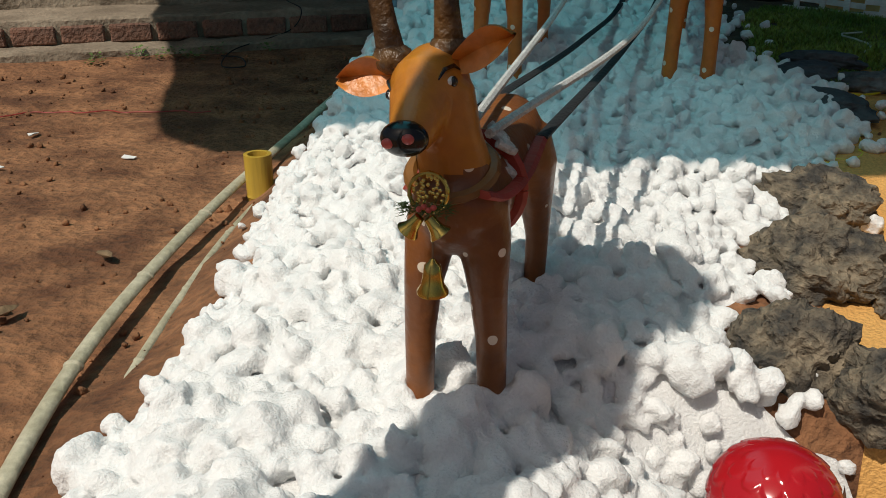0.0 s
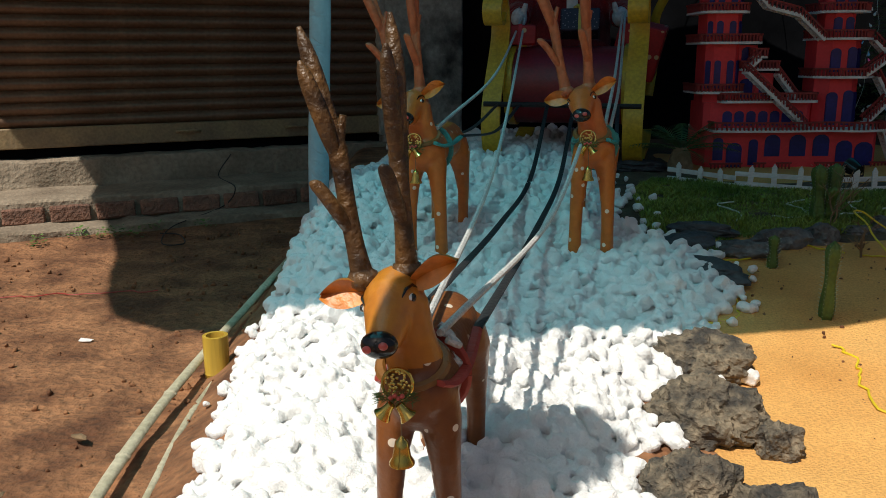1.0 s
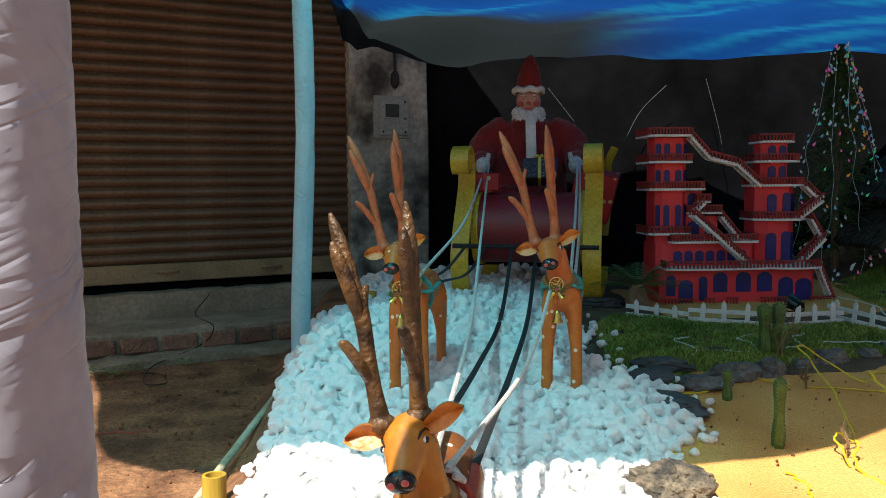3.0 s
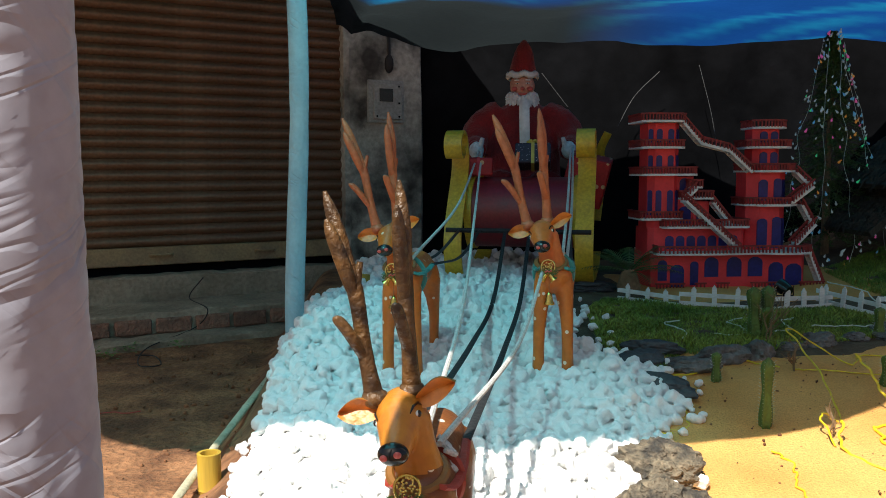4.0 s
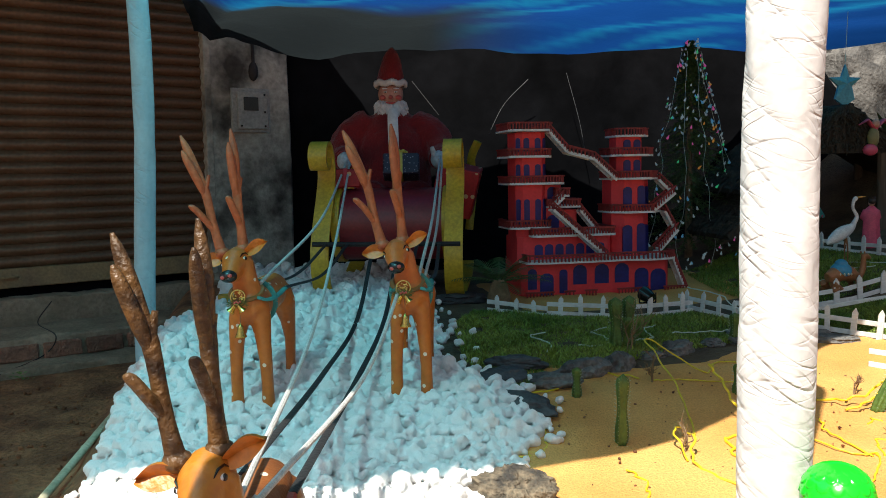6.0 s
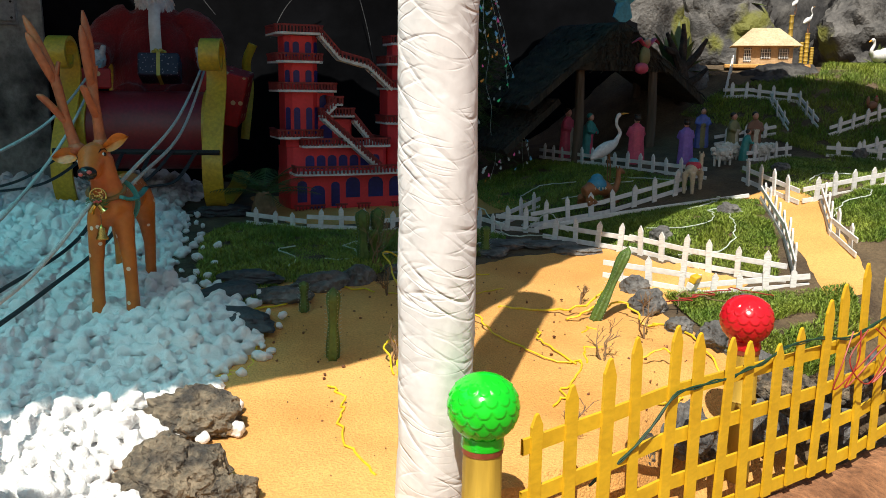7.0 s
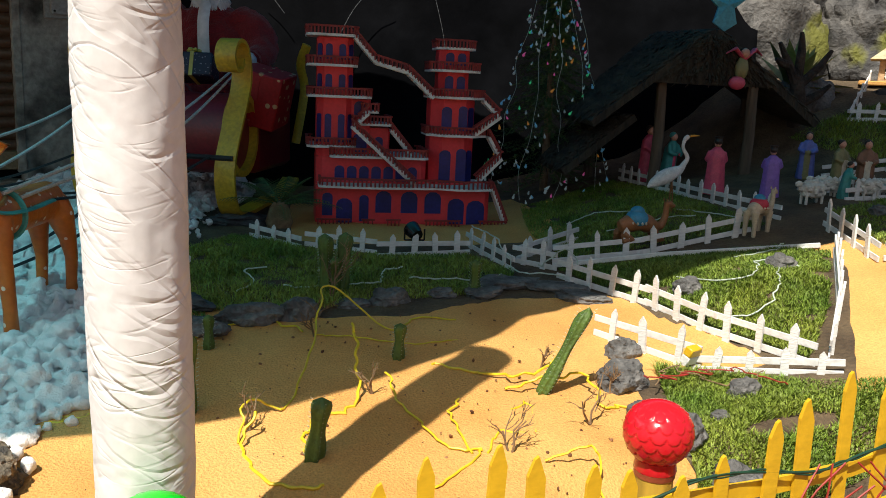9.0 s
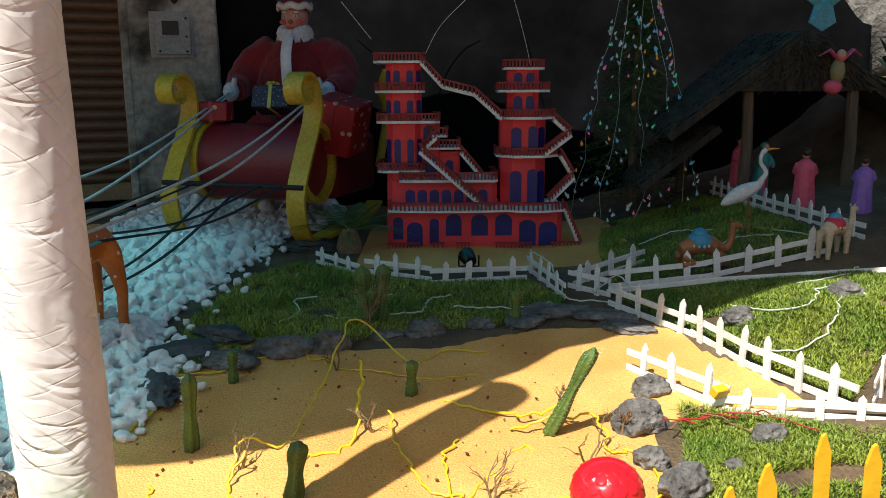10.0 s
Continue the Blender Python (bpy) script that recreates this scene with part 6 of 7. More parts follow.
# ---- rock face behind the garden ----
def cliff(name, line, z0f, z1f, mat, label, amp=0.35, seed=0.0, lean=0.5):
    pts = curve_pts([(x, y, 0) for x, y in line], 16)
    bm = bmesh.new()
    rows, NK = [], 44
    for i, p in enumerate(pts):
        col = []
        for k in range(NK + 1):
            t = k / NK
            z = z0f + (z1f - z0f) * t
            q = Vector((p.x * 0.9, p.y * 0.9, z * 0.9))
            o = amp * noise.fractal(q + Vector((seed, 0, 0)), 0.9, 2.1, 5) + amp * 0.5 * abs(noise.noise(q * 2.3 + Vector((0, seed, 0))))
            col.append(bm.verts.new((p.x + 0.3 * o + lean * t * 0.6, p.y - o + lean * t, z + 0.12 * noise.noise(q * 1.7))))
        rows.append(col)
    for a, b in zip(rows, rows[1:]):
        for k in range(NK):
            bm.faces.new((a[k], b[k], b[k + 1], a[k + 1]))
    return tagged(part(name, bm, mat, sharp=50), label, "rock face", kind="structure")


M_CLIFF = surf("cliff_rock", (0.014, 0.014, 0.015), (0.13, 0.125, 0.115), 3.2, 0.8, bump=1.0, bscale=26, detail=10, pos=(0.46, 0.70), fine=0.85)
stretch(M_CLIFF, 1, 1, 0.4)
M_CLIFFPALE = surf("pale_sheet_rock", (0.035, 0.035, 0.035), (0.145, 0.14, 0.13), 4.0, 0.75, bump=1.0, bscale=30, detail=10, pos=(0.36, 0.62), fine=0.8)
# moss that grows in patches on the pale rock
n, l = M_CLIFFPALE.node_tree.nodes, M_CLIFFPALE.node_tree.links
b = n["Principled BSDF"]
src = b.inputs["Base Color"].links[0].from_socket
tc = next(x for x in n if x.bl_idname == "ShaderNodeTexCoord")
nz, mr, mx = n.new("ShaderNodeTexNoise"), n.new("ShaderNodeMapRange"), n.new("ShaderNodeMix")
nz.inputs["Scale"].default_value, nz.inputs["Detail"].default_value = 1.6, 8
mr.inputs["From Min"].default_value, mr.inputs["From Max"].default_value = 0.57, 0.63
mx.data_type = "RGBA"
mx.inputs["B"].default_value = (0.13, 0.135, 0.022, 1)
l.new(tc.outputs["Object"], nz.inputs["Vector"])
l.new(nz.outputs["Fac"], mr.inputs["Value"])
l.new(mr.outputs["Result"], mx.inputs["Factor"])
l.new(src, mx.inputs["A"])
l.new(mx.outputs["Result"], b.inputs["Base Color"])
cliff("cliff_far", [(4.2, 7.4), (5.6, 6.9), (7.0, 6.6), (8.4, 5.7), (9.6, 4.4), (10.6, 2.6)], 1.0, 4.6, M_CLIFF, "dark craggy rock face behind the garden", 0.45, 2.0, 1.0)
for x, y, z, s, t, sd in ((5.6, 6.25, 1.95, (0.75, 0.4, 0.75), 10, 3.1), (6.3, 6.0, 2.05, (0.45, 0.35, 0.55), -20, 5.2), (5.1, 6.3, 2.25, (0.6, 0.3, 0.5), 0, 8.8), (7.6, 5.6, 2.0, (0.5, 0.4, 0.5), 30, 6.1)):
    rock((x, y, z), s, M_CLIFFPALE, sd, "large pale grey boulder in sunlight", t)
for x, y, z, s, t in ((5.98, 4.95, 1.60, (0.34, 0.22, 0.17), -30), (5.30, 5.2, 1.62, (0.20, 0.16, 0.17), 0), (6.75, 4.15, 1.55, (0.30, 0.2, 0.14), -20), (7.4, 4.6, 1.75, (0.4, 0.3, 0.22), 10), (6.15, 4.55, 1.52, (0.14, 0.12, 0.10), 0)):
    rock((x, y, z), s, M_ROCKG if y > 5.1 or x > 6.1 else M_CLIFF, x + z, "grey boulder on the slope", t)

# ---- thatched nativity shelter ----
shelter = empty("nativity_shelter", Matrix(), "dark thatched shelter on rough wooden posts", "thatched hut")
for x, y, zt in ((4.08, 4.78, 1.72), (4.62, 4.72, 1.72), (3.95, 5.5, 1.7), (4.95, 5.35, 1.75)):
    bm = bmesh.new()
    tube(bm, [(x, y, land(x, y) - 0.03), (x + 0.01, y, 1.4), (x, y, zt)], [0.036, 0.032, 0.03], 9)
    part("post", bm, M_WOOD, shelter)


def thatch(name, a, b, c, d, n, seed):
    """A sloping mat of straw bundles: ridge a-b, eave d-c."""
    g = random.Random(seed)
    a, b, c, d = map(Vector, (a, b, c, d))
    bm = bmesh.new()
    up = (b - a).cross(d - a).normalized()
    if up.z < 0:
        up = -up
    vs = [bm.verts.new(v + up * o) for o in (-0.02, 0.02) for v in (a, b, c, d)]
    for f in ((3, 2, 1, 0), (4, 5, 6, 7), (0, 1, 5, 4), (1, 2, 6, 5), (2, 3, 7, 6), (3, 0, 4, 7)):
        bm.faces.new([vs[k] for k in f])
    for k in range(n):
        s, t = g.random(), g.random()
        p = (a.lerp(b, s)).lerp(d.lerp(c, s), t * 0.9)
        q = (a.lerp(b, s)).lerp(d.lerp(c, s), min(1.0, t * 0.9) + g.uniform(0.08, 0.22))
        tube(bm, [p + up * 0.022, (p + q) / 2 + up * 0.035, q + up * g.uniform(0.0, 0.03) + (b - a).normalized() * g.uniform(-0.03, 0.03)], [0.004, 0.006, 0.002], 4)
    return part(name, bm, M_THATCH, shelter, "dark weathered straw", smooth=False)


thatch("roof_slope", (4.36, 4.72, 2.0), (4.36, 5.5, 2.02), (3.72, 5.45, 1.48), (3.62, 4.62, 1.46), 700, 1)
thatch("roof_slope", (4.36, 4.72, 2.0), (4.36, 5.5, 2.02), (5.12, 5.4, 1.55), (5.02, 4.66, 1.50), 500, 2)
thatch("gable_mat", (4.30, 4.72, 1.98), (4.42, 4.72, 1.98), (4.78, 4.70, 1.70), (3.98, 4.70, 1.70), 260, 3)
thatch("lean_to", (3.95, 4.80, 1.50), (3.95, 5.4, 1.50), (3.55, 5.3, 1.18), (3.50, 4.70, 1.18), 350, 4)
# ---- stars and angel over the shelter ----
bm = bmesh.new()
ctr = Vector((4.56, 5.02, 2.18))
o = [(0.13 * math.sin(math.pi * k / 5) * (1 if k % 2 == 0 else 0.42), 0.13 * math.cos(math.pi * k / 5) * (1 if k % 2 == 0 else 0.42)) for k in range(10)]
o[5] = (0.0, -0.155)
f = [bm.verts.new(ctr + Vector((a, -0.008, b))) for a, b in o]
fk = [bm.verts.new(ctr + Vector((a, 0.008, b))) for a, b in o]
cf, cb = bm.verts.new(ctr + Vector((0, -0.03, 0))), bm.verts.new(ctr + Vector((0, 0.03, 0)))
for k in range(10):
    w = (k + 1) % 10
    bm.faces.new((f[k], f[w], cf)), bm.faces.new((fk[w], fk[k], cb)), bm.faces.new((f[k], fk[k], fk[w], f[w]))
bmesh.ops.recalc_face_normals(bm, faces=bm.faces)
star = empty("hanging_star", Matrix(), "turquoise paper star hanging over the shelter", "star")
part("star_body", bm, surf("turquoise_paper", (0.10, 0.42, 0.52), (0.07, 0.34, 0.45), 8, 0.5, bump=0), star, smooth=False)
bm = bmesh.new()
tube(bm, [ctr + Vector((0, 0, 0.12)), ctr + Vector((0.02, 0, 0.7))], 0.002, 4)
part("cord", bm, M_WWIRE, star, "thin pale cord")


# ---- small painted figures ----
def paint(name, c, rough=0.45):
    return surf(name, c, tuple(v * 0.8 for v in c), 14, rough, bump=0.15, bscale=60, fine=0.3)


P_PINK, P_PURPLE, P_TEAL, P_GREEN = paint("pink_robe", (0.72, 0.10, 0.18)), paint("purple_robe", (0.26, 0.14, 0.52)), paint("teal_robe", (0.05, 0.30, 0.28)), paint("olive_robe", (0.26, 0.24, 0.10))
P_BLUE, P_CREAM, P_BROWN, P_HAIR = paint("blue_robe", (0.12, 0.16, 0.50)), paint("cream_robe", (0.62, 0.58, 0.46)), paint("brown_cloth", (0.22, 0.10, 0.05)), paint("dark_hair", (0.03, 0.02, 0.015))
P_SHEEP = paint("sheep_white", (0.66, 0.66, 0.60), 0.8)
P_CRANE = paint("bird_white", (0.78, 0.78, 0.76), 0.5)
P_BEAK = paint("beak_orange", (0.75, 0.35, 0.03))
P_CAMELB, P_CAMELC = paint("camel_brown", (0.32, 0.13, 0.045)), paint("camel_cream", (0.55, 0.46, 0.32))
P_SADB, P_SADR = paint("saddle_blue", (0.05, 0.28, 0.46)), paint("saddle_red", (0.50, 0.03, 0.06))


def figure(x, y, h, robe, under, head, label, turn=0.0, bow=0.0):
    """A draped standing figure as one painted shape."""
    core = bmesh.new()
    tube(core, [(0, 0, 0.0), (0, 0, 0.2), (0, -bow * 0.3, 0.45), (0, -bow * 0.6, 0.68), (0, -bow, 0.80), (0, -bow, 0.85)], [0.19, 0.175, 0.16, 0.15, 0.10, 0.05], 16, squash=0.8)
    for sx in (-1, 1):
        tube(core, [(sx * 0.11, -bow, 0.76), (sx * 0.16, -0.05 - bow, 0.62), (sx * 0.07, -0.16 - bow, 0.58)], [0.055, 0.055, 0.04], 9)
    bm = fuse(core, 0.022, 2)
    for v in bm.verts:
        a = math.atan2(v.co.y, v.co.x)
        v.co *= 1 + 0.05 * math.sin(a * 7 + 2 * v.co.z) * (1 - min(1, v.co.z / 0.9))
    for f in bm.faces:
        c = f.calc_center_median()
        f.material_index = 1 if c.y < -0.10 and abs(c.x) < 0.06 and c.z < 0.62 else 0
    blob(bm, (0, -bow - 0.01, 0.915), (0.065, 0.075, 0.085), 2, 2)
    blob(bm, (0, -bow + 0.015, 0.945), (0.075, 0.08, 0.07), 3, 2)
    if head == "crown":
        lathe(bm, [(0.062, 0.97), (0.075, 1.03), (0.05, 1.03)], 12, 3, Matrix.Translation((0, -bow, 0)))
    ob = part("nativity_figure", bm, [robe, under, M_SKIN, P_HAIR if head != "veil" else robe], sharp=60)
    ob.matrix_basis = Matrix.Translation((x, y, land(x, y) - 0.005)) @ pose(0, 0, 0, 0, 0, turn) @ Matrix.Scale(h, 4)
    return tagged(ob, label, "figurine", "nativity figures")


figure(4.22, 4.32, 0.30, P_PINK, P_CREAM, "crown", "painted king figure in a long pink cloak", 160)
figure(4.36, 4.02, 0.26, P_PURPLE, P_CREAM, "crown", "painted king figure in a purple cloak", 150, 0.05)
figure(4.20, 4.85, 0.30, P_TEAL, P_PINK, "veil", "kneeling figure in a teal robe and pink veil", 30, 0.08)
figure(4.14, 5.0, 0.34, P_PINK, P_CREAM, "hair", "painted figure in a pink and cream robe", 20)
figure(4.84, 4.45, 0.265, P_BLUE, P_GREEN, "hair", "shepherd figure in a blue cloak", -30, 0.05)
figure(4.84, 4.16, 0.27, P_GREEN, P_CREAM, "hair", "shepherd figure in an olive robe with a red scarf", 10)
figure(4.92, 4.06, 0.28, P_BROWN, P_CREAM, "hair", "shepherd figure in brown with a white cloak", -20)
figure(4.66, 3.86, 0.19, P_TEAL, P_CREAM, "hair", "small kneeling shepherd figure in turquoise", 60, 0.1)
bm = bmesh.new()
blob(bm, (4.50, 4.66, 1.80), (0.04, 0.03, 0.07), 0, 2), blob(bm, (4.48, 4.66, 1.72), (0.05, 0.04, 0.04), 1, 2), blob(bm, (4.51, 4.655, 1.885), (0.026, 0.026, 0.03), 2, 2)
for sx in (-1, 1):
    tube(bm, [(4.51, 4.66, 1.85), (4.51 + sx * 0.06, 4.66, 1.91), (4.51 + sx * 0.11, 4.67, 1.88)], [0.02, 0.026, 0.008], 8, 1, squash=0.4)
tagged(part("angel_figure", bm, [P_GREEN, P_PINK, M_SKIN]), "small winged angel figure in green and pink on the gable", "figurine")


def camel(place, coat, saddle, trim, sit, label):
    core = bmesh.new()
    z = 0.42 if not sit else 0.16
    tube(core, [(-0.32, 0, z + 0.1), (-0.15, 0, z + 0.14), (0.05, 0, z + 0.2), (0.22, 0, z + 0.13), (0.34, 0, z + 0.1)], [0.09, 0.15, 0.17, 0.15, 0.09], 14)
    tube(core, curve_pts([(0.30, 0, z + 0.12), (0.44, 0, z + 0.10), (0.52, 0, z + 0.28), (0.52, 0, z + 0.46)], 4), [0.09, 0.085, 0.08, 0.075, 0.07, 0.066, 0.062, 0.06, 0.058, 0.055, 0.052, 0.05, 0.05], 10)
    tube(core, [(0.49, 0, z + 0.47), (0.58, 0, z + 0.48), (0.68, 0, z + 0.43)], [0.055, 0.055, 0.035], 10)
    for sx in (-1, 1):
        if sit:
            tube(core, [(-0.3, sx * 0.12, 0.16), (-0.12, sx * 0.16, 0.05), (-0.32, sx * 0.16, 0.03)], [0.08, 0.06, 0.04], 8)
            tube(core, [(0.3, sx * 0.10, 0.16), (0.44, sx * 0.13, 0.05), (0.25, sx * 0.13, 0.03)], [0.07, 0.05, 0.04], 8)
        else:
            for x in (-0.27, 0.27):
                tube(core, [(x, sx * 0.09, z + 0.1), (x, sx * 0.1, 0.25), (x, sx * 0.1, 0.0)], [0.09, 0.055, 0.045], 9)
    bm = fuse(core, 0.022, 2)
    vs = blob(bm, (0.0, 0, z + 0.22), (0.20, 0.19, 0.16), 1, 3)
    blob(bm, (0.0, 0, z + 0.34), (0.12, 0.12, 0.10), 2, 3)
    for k in range(16):
        a = 2 * math.pi * k / 16
        blob(bm, (0.2 * math.cos(a), 0.19 * math.sin(a), z + 0.17), (0.022, 0.022, 0.03), 3, 1)
    for sx in (-1, 1):
        blob(bm, (0.5, sx * 0.045, z + 0.54), (0.014, 0.02, 0.035), 0, 1)
    ob = part("camel_figure", bm, [coat, saddle, trim, P_CREAM], sharp=60)
    ob.matrix_basis = place
    return tagged(ob, label, "figurine", "camel figures")


camel(Matrix.Translation((3.50, 3.66, land(3.5, 3.66) + 0.045)) @ pose(0, 0, 0, 0, 0, 5) @ Matrix.Scale(0.27, 4), P_CAMELB, P_SADB, P_SADB, True, "resting brown camel figure with a blue saddle cloth")
camel(Matrix.Translation((3.99, 3.50, land(3.99, 3.5))) @ pose(0, 0, 0, 0, 0, 30) @ Matrix.Scale(0.215, 4), P_CAMELC, P_SADR, P_SADB, False, "standing cream camel figure with a red and blue saddle")


def sheep(x, y, s, turn):
    bm = bmesh.new()
    g = random.Random(int(x * 100))
    for k in range(46):
        a, b = g.uniform(0, 6.28), g.uniform(-1, 1)
        r = math.sqrt(1 - b * b)
        blob(bm, (0.42 * b, 0.22 * r * math.cos(a), 0.42 + 0.2 * r * math.sin(a)), (0.10, 0.09, 0.09), 0, 1)
    blob(bm, (0, 0, 0.42), (0.42, 0.22, 0.2), 0, 2)
    blob(bm, (0.52, 0, 0.56), (0.13, 0.08, 0.09), 0, 2)
    for sx in (-1, 1):
        blob(bm, (0.44, sx * 0.1, 0.6), (0.03, 0.07, 0.025), 0, 1)
        for xx in (-0.28, 0.28):
            tube(bm, [(xx, sx * 0.1, 0.4), (xx, sx * 0.1, -0.02)], [0.05, 0.04], 7)
    ob = part("sheep_figure", bm, P_SHEEP)
    ob.matrix_basis = Matrix.Translation((x, y, land(x, y))) @ pose(0, 0, 0, 0, 0, turn) @ Matrix.Scale(s, 4)
    tagged(ob, "small white woolly sheep figure", "figurine", "sheep figures")


for x, y, s, t in ((4.45, 3.80, 0.17, 190), (4.60, 3.92, 0.16, 175), (4.80, 3.86, 0.16, 10), (4.95, 3.95, 0.14, 200)):
    sheep(x, y, s, t)


def wader(place, label, name="crane_figure"):
    """A long-legged white bird."""
    bm = bmesh.new()
    tube(bm, curve_pts([(-0.42, 0, 0.42), (-0.28, 0, 0.50), (-0.08, 0, 0.60), (0.10, 0, 0.68), (0.17, 0, 0.76)], 4), [0.015, 0.04, 0.06, 0.075, 0.085, 0.10, 0.11, 0.112, 0.11, 0.10, 0.09, 0.08, 0.065, 0.055, 0.048, 0.042, 0.038], 14)
    tube(bm, curve_pts([(0.15, 0, 0.74), (0.22, 0, 0.86), (0.13, 0, 1.0), (0.14, 0, 1.12), (0.20, 0, 1.18)], 4), [0.045, 0.04, 0.037, 0.034, 0.031, 0.03, 0.028, 0.027, 0.026, 0.026, 0.026, 0.027, 0.029, 0.033, 0.036, 0.036, 0.03], 10)
    tube(bm, [(0.22, 0, 1.18), (0.30, 0, 1.19), (0.40, 0, 1.19)], [0.02, 0.014, 0.003], 8, 1)
    for sx in (-1, 1):
        tube(bm, [(-0.02 + 0.03 * sx, sx * 0.035, 0.55), (0.0, sx * 0.035, 0.30), (0.01, sx * 0.03, 0.0)], [0.018, 0.011, 0.010], 7, 2)
        blob(bm, (-0.12, sx * 0.075, 0.58), (0.20, 0.035, 0.075), 0, 2, pose(0, 0, 0, 0, -22, 0))
        blob(bm, (0.21, sx * 0.028, 1.19), (0.006, 0.004, 0.006), 3, 1)
    ob = part(name, bm, [P_CRANE, P_BEAK, P_CAMELB, P_HAIR])
    ob.matrix_basis = place
    return tagged(ob, label, "bird figurine", "white bird figures")


wader(Matrix.Translation((3.86, 4.08, land(3.86, 4.08))) @ pose(0, 0, 0, 0, 0, 8) @ Matrix.Scale(0.335, 4), "white crane figure with an orange beak on the lawn")
wader(Matrix.Translation((6.35, 5.22, 2.19)) @ pose(0, 0, 0, 0, 0, 20) @ Matrix.Scale(0.15, 4), "small white egret figure on a bamboo spout")
wader(Matrix.Translation((6.38, 5.10, 2.04)) @ pose(0, 0, 0, 0, 0, 10) @ Matrix.Scale(0.17, 4), "small white egret figure on a bamboo spout")
wader(Matrix.Translation((6.95, 4.30, 1.72)) @ pose(0, 0, 0, 0, 0, 190) @ Matrix.Scale(0.28, 4), "white heron figure on the rocks")
bm = bmesh.new()
blob(bm, (0, 0, 0.3), (0.42, 0.24, 0.24), 0, 3)
blob(bm, (0.22, 0, 0.46), (0.28, 0.2, 0.14), 0, 2, pose(0, 0, 0, 0, -25, 0))
tube(bm, curve_pts([(-0.32, 0, 0.32), (-0.48, 0, 0.48), (-0.36, 0, 0.70), (-0.40, 0, 0.88), (-0.52, 0, 0.86)], 4), [0.12, 0.10, 0.085, 0.075, 0.07, 0.065, 0.06, 0.058, 0.056, 0.055, 0.055, 0.057, 0.06, 0.066, 0.07, 0.066, 0.05], 10)
tube(bm, [(-0.54, 0, 0.85), (-0.66, 0, 0.80)], [0.04, 0.012], 8, 1)
ob = part("swan_figure", bm, [P_CRANE, P_BEAK])
ob.matrix_basis = Matrix.Translation((6.72, 4.70, 1.80)) @ Matrix.Scale(0.20, 4)
tagged(ob, "white swan figure with an orange beak", "bird figurine", "white bird figures")
for x, y, s in ((6.0, 4.12, 0.11), (6.35, 4.12, 0.09)):
    bm = bmesh.new()
    blob(bm, (0, 0, 0.5), (0.4, 0.25, 0.28), 0, 2), blob(bm, (0.3, 0, 0.85), (0.16, 0.12, 0.2), 0, 2), blob(bm, (-0.4, 0, 0.8), (0.15, 0.06, 0.28), 0, 2), blob(bm, (0.3, 0, 1.05), (0.1, 0.03, 0.08), 1, 1)
    tube(bm, [(0, 0, 0.4), (0, 0, 0)], 0.08, 6)
    ob = part("hen_figure", bm, [P_BROWN, P_SADR])
    ob.matrix_basis = Matrix.Translation((x, y, land(x, y) + 0.02)) @ Matrix.Scale(s, 4)
    tagged(ob, "small brown hen figure on the grass", "bird figurine", "hen figures")

# ---- little house on the slope ----
HX, HY, HZ = 6.08, 5.24, 1.785
house = empty("model_house", pose(HX, HY, HZ, 0, 0, -38), "small cream model house with a hipped straw roof", "model house")
M_HWALL = surf("cream_plaster", (0.52, 0.38, 0.22), (0.44, 0.31, 0.17), 12, 0.85, bump=0.3)
bm = bmesh.new()
box(bm, (0, 0, 0.075), (0.40, 0.26, 0.15), 0, bevel=0.003)
part("wall", bm, M_HWALL, house)
bm = bmesh.new()
vs = [bm.verts.new(p) for p in ((-0.26, -0.19, 0.145), (0.26, -0.19, 0.145), (0.26, 0.19, 0.145), (-0.26, 0.19, 0.145), (-0.10, 0, 0.29), (0.10, 0, 0.29))]
for f in ((3, 2, 1, 0), (0, 1, 5, 4), (1, 2, 5), (2, 3, 4, 5), (3, 0, 4)):
    bm.faces.new([vs[k] for k in f])
ro = part("roof", bm, M_HUTSTRAW, house, "pale straw hipped roof", smooth=False)
for x, w, h, z in ((-0.135, 0.055, 0.11, 0.02), (0.0, 0.075, 0.08, 0.045), (0.13, 0.075, 0.08, 0.045)):
    bm = bmesh.new()
    box(bm, (x, -0.131, z + h / 2), (w, 0.006, h))
    win = part("door" if w < 0.06 else "window", bm, M_GLOSSBLK, house, smooth=False)
    bm = bmesh.new()
    for k in range(4):
        box(bm, (x - w / 2 + w * (k + 0.5) / 4, -0.136, z + h / 2), (0.004, 0.004, h))
        box(bm, (x, -0.1365, z + h * (k + 0.5) / 4), (w, 0.003, 0.004))
    part("lattice", bm, M_WHITE, win, "white lattice bars", smooth=False)
bm = bmesh.new()
box(bm, (0, -0.05, -0.015), (0.62, 0.50, 0.03), 0, bevel=0.006)
part("terrace", bm, M_SAND, house, "sandy terrace slab", smooth=False)

# ---- bamboo water spouts ----
for i, (x, y, z0, z1, r) in enumerate(((6.30, 5.20, 1.75, 2.17, 0.017), (6.40, 5.12, 1.75, 2.03, 0.017), (6.36, 5.13, 1.75, 1.96, 0.013), (6.44, 5.10, 1.75, 1.92, 0.014))):
    bm = bmesh.new()
    pr = []
    for k in range(9):
        z = z0 + (z1 - z0) * k / 8
        pr += [(r, z), (r * 1.18, z + 0.006), (r, z + 0.012)]
    lathe(bm, pr, 12)
    ob = part("bamboo_spout", bm, M_STAKE)
    ob.matrix_basis = Matrix.Translation((x, y, 0))
    tagged(ob, "upright yellow bamboo cane in the rock pool", "bamboo pole", "bamboo spouts")


